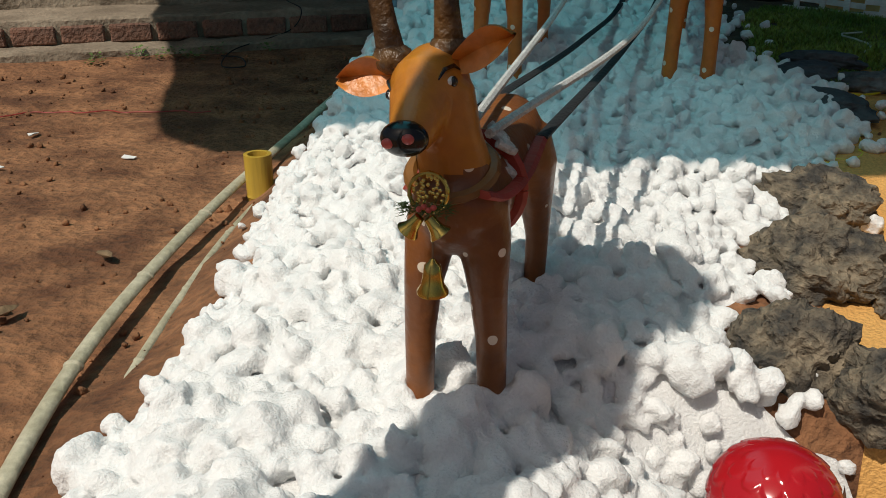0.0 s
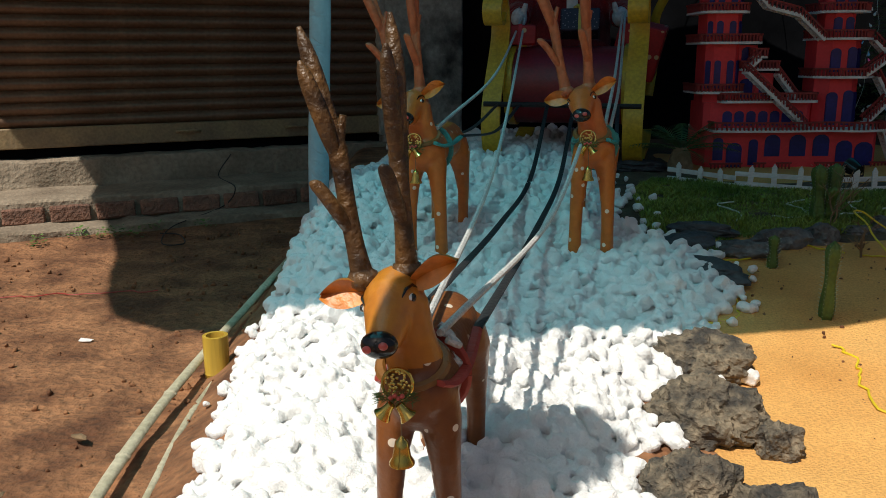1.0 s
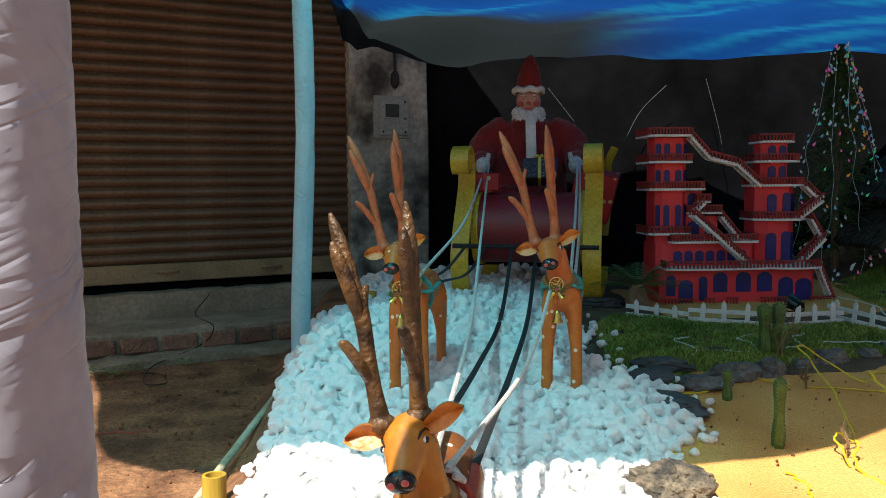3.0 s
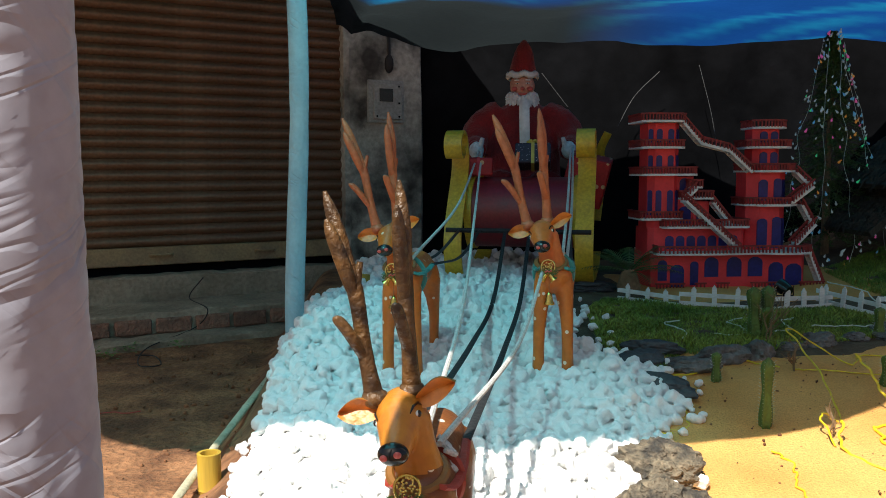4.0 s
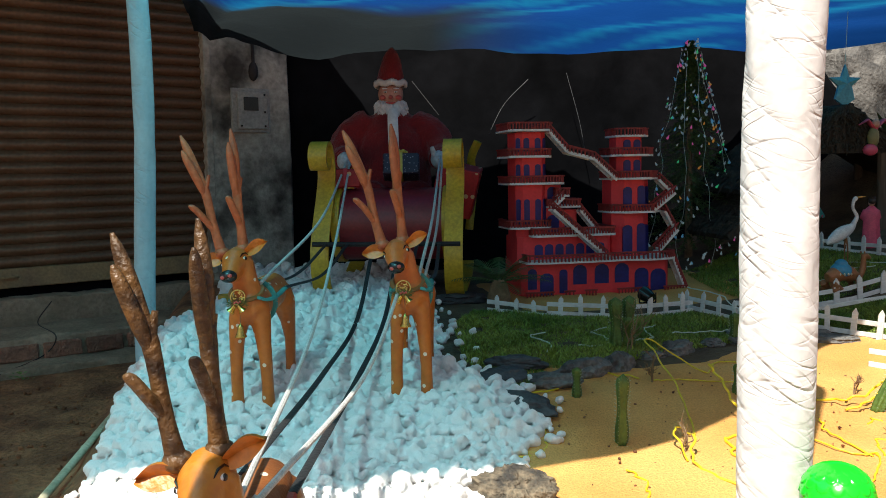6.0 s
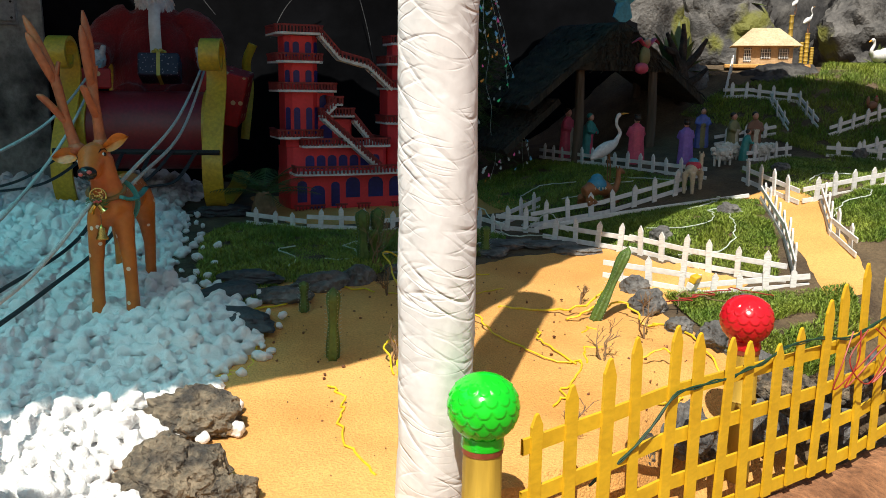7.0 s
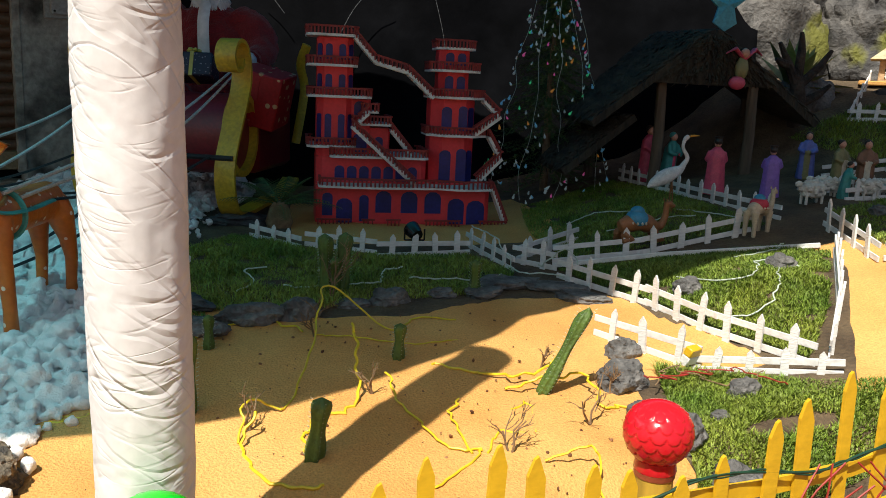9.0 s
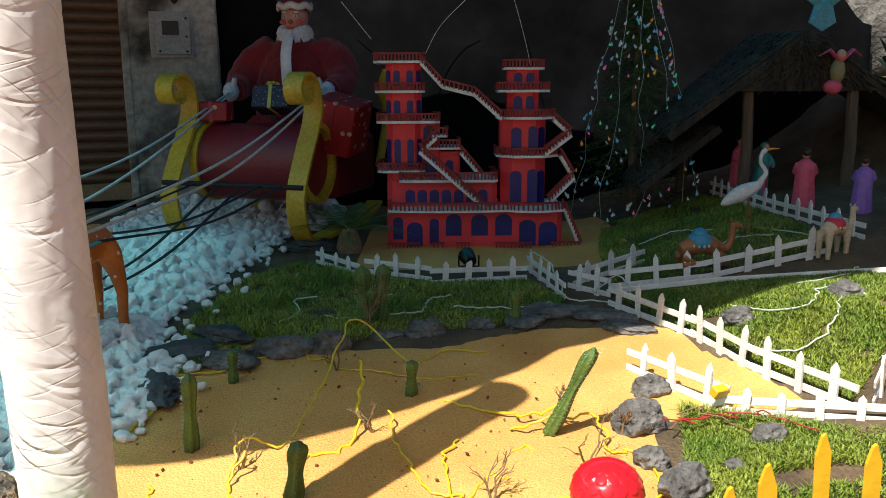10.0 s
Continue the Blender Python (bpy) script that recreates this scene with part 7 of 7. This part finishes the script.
# ---- agaves, palm, stump ----
# stump bark, near black with dark brown patches
M_STUMP = surf("dark_stump", (0.018, 0.013, 0.010), (0.075, 0.05, 0.036), 14, 0.9, bump=1.0, bscale=45, detail=9, fine=0.8)
def agave(x, y, z, s, n, seed, label="spiky green and yellow agave on the rocks"):
    g = random.Random(seed)
    root = empty("agave", Matrix.Translation((x, y, z)), label, "plant", "agaves on the rocks")
    for k in range(n):
        a, el = 2.4 * k + g.uniform(-0.3, 0.3), 0.15 + 1.2 * (k / n) + g.uniform(-0.1, 0.1)
        d = Vector((math.cos(a) * math.cos(el), math.sin(a) * math.cos(el), math.sin(el)))
        L = s * g.uniform(0.75, 1.1)
        side = d.cross(Vector((0, 0, 1))).normalized()
        bm = bmesh.new()
        l, c, r = [], [], []
        for i in range(6):
            t = i / 5
            p = d * L * t + Vector((0, 0, -0.25 * L * t * t * (1.3 - el)))
            w = 0.055 * s / 0.4 * (math.sin(math.pi * min(1, 0.25 + 0.75 * t)) * 0.9 + 0.02)
            l.append(bm.verts.new(p + side * w)), c.append(bm.verts.new(p - Vector((0, 0, w * 0.4)))), r.append(bm.verts.new(p - side * w))
        for i in range(5):
            bm.faces.new((l[i], l[i + 1], c[i + 1], c[i])), bm.faces.new((c[i], c[i + 1], r[i + 1], r[i]))
        part("leaf", bm, M_AGAVE, root)


M_AGAVE = vary(surf("agave_leaf", (0.13, 0.22, 0.05), (0.34, 0.38, 0.14), 5, 0.5, bump=0.1), 0.4)
agave(5.22, 5.25, 1.70, 0.38, 26, 1)
agave(6.35, 6.0, 2.32, 0.42, 26, 2)
agave(7.9, 5.5, 2.25, 0.42, 26, 3)
agave(7.0, 4.95, 1.80, 0.18, 14, 4, "small dark agave beside the pool")

palm = empty("palm_plant", Matrix.Translation((1.93, 4.50, land(1.93, 4.5))), "small dark green palm with feathery fronds", "palm")
g = random.Random(6)
bm = bmesh.new()
lathe(bm, [(0.06, 0), (0.07, 0.03), (0.05, 0.10), (0.03, 0.13)], 12)
part("stump", bm, M_TWIG, palm)
for k in range(15):
    a, el = 2.4 * k, 0.25 + 0.8 * (k / 15) + g.uniform(-0.1, 0.1)
    L = g.uniform(0.24, 0.34)
    d = Vector((math.cos(a) * math.cos(el), math.sin(a) * math.cos(el), math.sin(el)))
    side = d.cross(Vector((0, 0, 1))).normalized()
    pts = [Vector((0, 0, 0.11)) + d * L * t + Vector((0, 0, -0.22 * t * t * L * 1.4)) for t in (i / 16 for i in range(17))]
    bm = bmesh.new()
    tube(bm, pts, [0.004 - 0.0002 * i for i in range(17)], 5)
    for i in range(3, 17):
        for s in (-1, 1):
            w = 0.075 * math.sin(math.pi * (i / 17) ** 0.8) + 0.012
            tip = pts[i] + side * s * w + (pts[i] - pts[i - 1]).normalized() * w * 0.7 + Vector((0, 0, -0.25 * w))
            u = (pts[i] - pts[i - 1]).normalized() * 0.0045
            bm.faces.new([bm.verts.new(v) for v in (pts[i] - u, tip, pts[i] + u)])
    part("frond", bm, M_LEAF, palm, smooth=False)

bm = bmesh.new()
tube(bm, curve_pts([(5.10, 5.0, 1.35), (5.10, 5.0, 1.62), (5.07, 5.0, 1.80)], 4), [0.06, 0.055, 0.05, 0.05, 0.05, 0.05, 0.045, 0.04, 0.03], 9)
for p, q in (((5.09, 5.0, 1.70), (4.92, 4.98, 1.98)), ((5.09, 5.0, 1.72), (5.28, 4.98, 1.95)), ((5.08, 5.0, 1.78), (5.06, 4.98, 2.05)), ((5.09, 5.0, 1.60), (5.30, 4.98, 1.74)), ((5.0, 4.99, 1.85), (4.90, 4.97, 1.88))):
    tube(bm, [p, Vector(p).lerp(Vector(q), 0.6) + Vector((0.01, 0, -0.01)), q], [0.032, 0.026, 0.012], 8)
rough_up(bm, 0.012, 14)
tagged(part("tree_stump", bm, M_STUMP), "gnarled bare brown tree stump with stubby limbs", "tree stump")

# ---- Christmas tree with lights ----
TX, TY, TZ, TH, TR = 3.62, 5.42, 0.93, 1.62, 0.40
tree = empty("christmas_tree", Matrix.Translation((TX, TY, TZ)), "dark artificial Christmas tree hung with small coloured lights", "christmas tree")
bm = bmesh.new()
tube(bm, [(0, 0, -0.06), (0, 0, 0.8), (0.03, 0, TH)], [0.03, 0.022, 0.006], 8)
part("trunk", bm, M_TWIG, tree)
g = random.Random(21)
bm = bmesh.new()
for k in range(520):
    t = g.random() ** 0.8
    z = 0.08 + t * (TH - 0.14)
    R = TR * (1 - t) * g.uniform(0.75, 1.08) + 0.03
    a = g.uniform(0, 6.283)
    base = Vector((0, 0, z + 0.06))
    tip = Vector((R * math.cos(a), R * math.sin(a), z - 0.10 * R))
    for j in range(1, 9):
        p = base.lerp(tip, 0.2 + 0.8 * j / 8)
        for m in range(4):
            d = Vector((g.uniform(-1, 1), g.uniform(-1, 1), g.uniform(-0.6, 0.8))).normalized() * 0.035
            s = d.cross(tip - base).normalized() * 0.003
            bm.faces.new([bm.verts.new(v) for v in (p - s, p + d, p + s)])
part("needles", bm, M_LEAF, tree, "dark green needles", smooth=False)["kind"] = "stuff"


def bulb_mat(name, c, e):
    m = surf(name, c, c, 5, 0.3, bump=0, fine=0)
    b = m.node_tree.nodes["Principled BSDF"]
    b.inputs["Emission Color"].default_value = (*c, 1)
    b.inputs["Emission Strength"].default_value = e * 0.5
    return m


BULBS = [bulb_mat("bulb_clear", (0.50, 0.62, 0.62), 0.10), bulb_mat("bulb_clear_b", (0.50, 0.60, 0.60), 0.04), bulb_mat("bulb_blue", (0.12, 0.35, 0.55), 0.2), bulb_mat("bulb_green", (0.05, 0.55, 0.22), 0.35), bulb_mat("bulb_pink", (0.60, 0.10, 0.30), 0.35), bulb_mat("bulb_orange", (0.6, 0.25, 0.04), 0.25)]
bm = bmesh.new()
tube(bm, [(0, 0, 0), (0, 0, 0.012)], [0.004, 0.005], 6)
lathe(bm, [(0.005, -0.026), (0.011, -0.02), (0.010, -0.008), (0.006, 0.0)], 8)
bul = []
for m in BULBS:
    me = bpy.data.meshes.new("bulb")
    bm.to_mesh(me)
    me.materials.append(m)
    bul.append(me)
bm.free()
for k in range(210):
    t = g.random() ** 1.1
    z = 0.03 + t * (TH - 0.05)
    a = g.uniform(math.pi, 2 * math.pi) + g.uniform(-0.3, 0.3)
    R = (TR * (1 - t) + 0.05)
    ob = new("bulb", bul[g.choice((0, 0, 0, 1, 1, 1, 2, 2, 3, 4, 5))])
    ob.parent = tree
    ob.matrix_basis = Matrix.Translation((R * math.cos(a), R * math.sin(a), z)) @ pose(0, 0, 0, g.uniform(-40, 40), g.uniform(-40, 40), 0) @ Matrix.Scale(g.uniform(0.5, 0.85), 4)
for k in range(5):
    a0 = 3.4 + 2.5 * k / 4
    pts = []
    for i in range(10):
        t = 0.93 - 0.1 * i
        a = a0 + g.uniform(-0.12, 0.12)
        R = TR * (1 - t) + 0.045 + g.uniform(-0.015, 0.02)
        pts.append((R * math.cos(a), R * math.sin(a), t * TH + g.uniform(-0.02, 0.02)))
    bm = bmesh.new()
    tube(bm, curve_pts(pts, 4), 0.0014, 5)
    part("light_string", bm, M_WWIRE, tree, "thin pale light wire")

# ---- spotlight, box on the fence, wires on the black sheet ----
spot = empty("spotlight", Matrix.Translation((2.53, 3.86, land(2.53, 3.86))), "small black floodlight on a stand by the white fence", "spotlight")
bm = bmesh.new()
tube(bm, [(0, 0, 0.0), (0, 0, 0.07)], 0.008, 8)
box(bm, (0, 0, 0.004), (0.07, 0.05, 0.008), 0, bevel=0.002)
part("stand", bm, M_GLOSSBLK, spot)
bm = bmesh.new()
lathe(bm, [(0.026, -0.03), (0.034, 0.0), (0.038, 0.035), (0.034, 0.036)], 16, 0, Matrix.Translation((0, 0.0, 0.105)) @ pose(0, 0, 0, -70, 0, 20))
part("lamp_head", bm, M_GLOSSBLK, spot)
bm = bmesh.new()
tube(bm, [(-0.045, 0, 0.07), (-0.045, 0, 0.12)], 0.004, 6), tube(bm, [(0.045, 0, 0.07), (0.045, 0, 0.12)], 0.004, 6), tube(bm, [(-0.045, 0, 0.07), (0.045, 0, 0.07)], 0.004, 6)
part("bracket", bm, M_GLOSSBLK, spot)
sw = empty("junction_box", Matrix.Translation((3.21, 2.54, land(3.21, 2.54) + 0.03)) @ pose(0, 0, 0, 20, 0, 25), "yellow and white plastic junction box on the fence board", "junction box")
bm = bmesh.new()
box(bm, (0, 0, 0.045), (0.05, 0.03, 0.03), 0, bevel=0.003)
part("lid", bm, M_YELLOW, sw)
bm = bmesh.new()
box(bm, (0, 0, 0.015), (0.05, 0.03, 0.03), 0, bevel=0.003)
part("case", bm, M_WHITE, sw)
for i, pts in enumerate(([(2.3, 5.98, 1.9), (2.42, 5.97, 2.12), (2.6, 5.95, 2.3)], [(2.9, 5.95, 2.35), (3.0, 5.95, 2.0), (3.05, 5.95, 1.75)], [(1.75, 6.1, 2.3), (1.95, 6.1, 2.05)])):
    bm = bmesh.new()
    tube(bm, curve_pts(pts, 6), 0.003, 5)
    tagged(part("hanging_wire", bm, M_SLATE), "thin loose wire hanging on the black sheet", "wire", "wires on the sheet")

# ---- meter box and conduit on the pillar ----
mbx = empty("meter_box", Matrix.Translation(wall_pt(0.30, 0.062, 2.085)) @ WROT @ Matrix.Diagonal((1.15, 1, 1.1, 1)), "grey metal electricity meter box on the pillar", "meter box")
M_METER = surf("grey_enamel", (0.36, 0.38, 0.36), (0.28, 0.30, 0.29), 9, 0.5, bump=0.1)
bm = bmesh.new()
box(bm, (0, 0, 0), (0.25, 0.03, 0.28), 0, bevel=0.004)
part("back_plate", bm, M_METER, mbx)
bm = bmesh.new()
box(bm, (0.005, -0.024, 0.0), (0.20, 0.03, 0.24), 0, bevel=0.006)
cov = part("cover", bm, M_METER, mbx)
bm = bmesh.new()
box(bm, (-0.01, -0.0405, 0.04), (0.095, 0.004, 0.085), 0, bevel=0.001)
part("meter_window", bm, M_GLOSSBLK, cov, "dark glass window")
for x, z in ((0.08, 0.10), (0.08, -0.10), (-0.075, -0.10), (0.08, -0.01)):
    bm = bmesh.new()
    tube(bm, [(x, -0.036, z), (x, -0.043, z)], 0.007, 8)
    part("screw", bm, M_GLOSSBLK, cov)
bm = bmesh.new()
tube(bm, [wall_pt(0.33, 0.07, 2.42), wall_pt(0.325, 0.07, 2.8), wall_pt(0.33, 0.07, 3.4)], 0.011, 8)
blob(bm, wall_pt(0.33, 0.065, 2.36), (0.035, 0.02, 0.07), 0, 2)
tagged(part("wall_conduit", bm, M_STRAP), "black conduit with a tarred patch above the meter box", "conduit")


# ---- gifts ----
def gift(place, s, mat, ribbon, label, bow=True):
    root = empty("gift_box", place, label, "gift box", "gifts on the sleigh")
    bm = bmesh.new()
    box(bm, (0, 0, 0), s, 0, bevel=0.008)
    part("box", bm, mat, root)
    bm = bmesh.new()
    box(bm, (0, 0, 0), (0.02, s[1] + 0.006, s[2] + 0.006))
    part("ribbon", bm, ribbon, root, smooth=False)
    if bow:
        bm = bmesh.new()
        for k in range(6):
            a = k * 1.05
            blob(bm, (0.022 * math.cos(a), -s[1] * 0.3 + 0.022 * math.sin(a), s[2] / 2 + 0.014), (0.02, 0.012, 0.012), 0, 2, pose(0, 0, 0, 0, 0, math.degrees(a)))
        part("bow", bm, ribbon, root)


def patterned(name, base, dot, scale):
    m = surf(name, base, tuple(v * 0.85 for v in base), 6, 0.55, bump=0.05)
    n, l = m.node_tree.nodes, m.node_tree.links
    src = n["Principled BSDF"].inputs["Base Color"].links[0].from_socket
    tc, vo, th, mx = n.new("ShaderNodeTexCoord"), n.new("ShaderNodeTexVoronoi"), n.new("ShaderNodeMath"), n.new("ShaderNodeMix")
    vo.inputs["Scale"].default_value = scale
    th.operation, th.inputs[1].default_value = "LESS_THAN", 0.22
    mx.data_type = "RGBA"
    mx.inputs["B"].default_value = (*dot, 1)
    l.new(tc.outputs["Object"], vo.inputs["Vector"]), l.new(vo.outputs["Distance"], th.inputs[0]), l.new(th.outputs[0], mx.inputs["Factor"]), l.new(src, mx.inputs["A"]), l.new(mx.outputs["Result"], n["Principled BSDF"].inputs["Base Color"])
    return m


P_GIFTB, P_GIFTR = patterned("navy_wrap", (0.02, 0.018, 0.045), (0.25, 0.20, 0.24), 60), patterned("red_wrap", (0.42, 0.015, 0.02), (0.55, 0.40, 0.22), 16)
P_RIB = paint("gold_ribbon", (0.55, 0.45, 0.08), 0.35)
gift(pose(1.475, 5.03, 1.66, -18, 0, -12), (0.22, 0.16, 0.13), P_GIFTB, P_RIB, "dark patterned gift box with a gold bow on the figure's lap")
gift(pose(1.12, 5.06, 1.60, 0, 0, 2), (0.18, 0.2, 0.11), P_GIFTR, P_SADR, "shiny red gift box on the sleigh", False)
gift(pose(1.835, 5.10, 1.52, 8, 14, -18), (0.26, 0.26, 0.30), P_GIFTR, P_GIFTR, "large red patterned gift bag beside the figure", False)


# ---- harness, wreaths, bells and reins ----
def harness(D, col, label):
    root = empty("harness", D.copy(), label, "harness", "deer harnesses")
    bm = bmesh.new()
    pts = [(0.063 * math.cos(a), 0.075, 0.308 + 0.066 * math.sin(a)) for a in (2 * math.pi * k / 28 for k in range(29))]
    tube(bm, pts, 0.011, 6, squash=0.5)
    part("girth_strap", bm, col, root)
    for sx in (-1, 1):
        bm = bmesh.new()
        tube(bm, curve_pts([(sx * 0.040, -0.040, 0.338), (sx * 0.057, 0.0, 0.326), (sx * 0.064, 0.10, 0.322), (sx * 0.062, 0.24, 0.330)], 5), 0.011, 6, squash=0.5)
        part("trace_strap", bm, col, root)
    bm = bmesh.new()
    pts = [(-0.008 + 0.050 * math.cos(a), 0.002 + 0.052 * math.sin(a), 0.352 + 0.020 * math.sin(a)) for a in (2 * math.pi * k / 24 for k in range(25))]
    tube(bm, pts, 0.0085, 6, squash=0.8)
    part("collar", bm, M_COLLAR, root, "ochre collar band")


def wreath(D, label, seed):
    g = random.Random(seed)
    root = empty("bell_wreath", D @ Matrix.Translation((-0.018, -0.068, 0.345)) @ pose(0, 0, 0, -12, 0, 0) @ Matrix.Scale(0.62, 4), label, "ornament", "bell ornaments")
    bm = bmesh.new()
    pts = [(0.036 * math.cos(a), 0, 0.036 * math.sin(a)) for a in (2 * math.pi * k / 28 for k in range(29))]
    tube(bm, pts, [0.0035 + 0.0012 * (k % 2) for k in range(29)], 6)
    part("ring", bm, M_BRASS, root)
    bm = bmesh.new()
    for k in range(40):
        a = g.uniform(0, 6.28)
        r = 0.03 * math.sqrt(g.random())
        blob(bm, (r * math.cos(a), 0.002, r * math.sin(a)), (0.0042, 0.002, 0.0042), 0, 1)
    part("filigree", bm, M_BRASS, root)
    bm = bmesh.new()
    for k in range(150):
        x = g.uniform(-0.045, 0.045)
        p = Vector((x, -0.008, -0.03 + g.uniform(-0.014, 0.012)))
        d = Vector((g.uniform(-1, 1) + x * 25, g.uniform(-0.8, 0.1), g.uniform(-0.8, 0.8))).normalized() * 0.02
        s = d.cross(Vector((0, 1, 0.2))).normalized() * 0.0012
        bm.faces.new([bm.verts.new(v) for v in (p - s, p + d, p + s)])
    part("fir_sprig", bm, M_LEAF, root, "green plastic fir sprigs", smooth=False)
    for k in range(4):
        bm = bmesh.new()
        blob(bm, (-0.012 + 0.009 * k, -0.014, -0.03 + 0.005 * (k % 2)), (0.006, 0.006, 0.006), 0, 2)
        part("berry", bm, M_PINK, root, "dark red berry")
    prof = [(0.004, 0.034), (0.010, 0.032), (0.012, 0.018), (0.015, 0.006), (0.022, -0.004), (0.0225, -0.006), (0.018, -0.005)]
    for sx in (-1, 1):
        bm = bmesh.new()
        lathe(bm, prof[::-1], 16, 0, Matrix.Translation((sx * 0.028, -0.014, -0.068)) @ pose(0, 0, 0, 10, sx * -38, 0))
        part("bell", bm, M_BRASS, root, "shiny brass bell")
    low = D @ Vector((-0.014, -0.064, 0.236))
    b = empty("hanging_bell", Matrix.Translation(low), "shiny brass bell hanging from the deer's chest", "bell", "hanging bells")
    bm = bmesh.new()
    lathe(bm, [(0.013, -0.016), (0.019, -0.018), (0.019, -0.014), (0.014, -0.006), (0.0115, 0.008), (0.010, 0.018), (0.005, 0.023), (0.002, 0.027)], 20)
    part("bell_body", bm, M_BRASS, b)
    bm = bmesh.new()
    tube(bm, [(0, 0, 0.026), (0, 0.003, 0.08)], 0.0012, 4)
    part("thread", bm, M_TWIG, b)


M_COLLAR = paint("ochre_collar", (0.24, 0.105, 0.022))
M_HARNRED = paint("harness_red", (0.38, 0.05, 0.03))
for i, (D, col, nm) in enumerate(((D1, M_HARNRED, "red painted harness straps on the front deer"), (D2, P_TEAL, "teal painted harness straps on the dotted deer"), (D3, P_TEAL, "teal painted harness straps on the plain deer"))):
    harness(D, col, nm)
    wreath(D, "gold ring ornament with fir sprigs and two brass bells", 50 + i)


def cord(pts, r, mat, name, label, cat, squash=1.0):
    bm = bmesh.new()
    tube(bm, curve_pts(pts, 10), r, 7, squash=squash)
    return tagged(part(name, bm, mat), label, cat, "reins and traces")


GL, GR = Vector((1.165, 5.24, 1.70)), Vector((1.745, 5.15, 1.73))
n1, n2, n3 = D1 @ Vector((0.026, 0.05, 0.385)), D2 @ Vector((0.03, 0.03, 0.375)), D3 @ Vector((0.03, 0.03, 0.375))
RP = "white cotton rein rope running from the figure's glove"
cord([GL, GL.lerp(n2, 0.45) + Vector((0, 0, -0.10)), n2], 0.0065, M_ROPE, "rein_rope", RP, "rope")
cord([GL + Vector((0.02, 0, 0)), GL.lerp(n1, 0.35) + Vector((0, 0, -0.16)), GL.lerp(n1, 0.7) + Vector((0, 0, -0.12)), n1 + Vector((-0.03, 0, 0))], 0.0065, M_ROPE, "rein_rope", RP, "rope")
cord([GR, GR.lerp(n3, 0.5) + Vector((0, 0, -0.08)), n3], 0.0065, M_ROPE, "rein_rope", RP, "rope")
cord([n3 + Vector((-0.05, 0.05, -0.02)), n3.lerp(n1, 0.45) + Vector((-0.02, 0, -0.09)), n1], 0.0065, M_ROPE, "rein_rope", "white rope tied to the front deer's collar", "rope")
cord([GR + Vector((0.015, 0, 0)), GR.lerp(n3, 0.5) + Vector((0.02, 0, -0.13)), n3 + Vector((0.03, 0.06, -0.02))], 0.0065, M_ROPE, "rein_rope", RP, "rope")
for i in range(5):
    p = n1 + Vector((0.012 * math.sin(i * 2.1), 0.01 * math.cos(i * 2.1), -0.01 * i))
    cord([p, p + Vector((0.02, 0.01, -0.012)), p + Vector((0.0, 0.02, 0.005))], 0.006, M_ROPE, "rope_knot", "knot of white rope at the deer's neck", "rope")
BAR = sleigh.matrix_basis
B1, B2 = BAR @ Vector((-0.07, -0.12, 0.30)), BAR @ Vector((0.07, -0.12, 0.30))
r1, r2 = D1 @ Vector((-0.035, 0.27, 0.362)), D1 @ Vector((0.064, 0.24, 0.332))
SL = "black webbing trace strap from the sleigh bar"
cord([B1, B1.lerp(r1, 0.3) + Vector((0, 0, -0.20)), B1.lerp(r1, 0.65) + Vector((0, 0, -0.13)), r1], 0.0105, M_STRAP, "trace_strap", SL, "strap", 0.35)
cord([B2, B2.lerp(r2, 0.3) + Vector((0, 0, -0.18)), B2.lerp(r2, 0.65) + Vector((0, 0, -0.12)), r2], 0.0105, M_STRAP, "trace_strap", SL, "strap", 0.35)
for D, bx in ((D2, -0.28), (D3, 0.24)):
    for sx in (-1, 1):
        a, b = D @ Vector((sx * 0.064, 0.24, 0.332)), BAR @ Vector((bx + 0.06 * sx, -0.12, 0.30))
        cord([a, a.lerp(b, 0.5) + Vector((0, 0, -0.06)), b], 0.010, M_STRAP, "trace_strap", SL, "strap", 0.5)
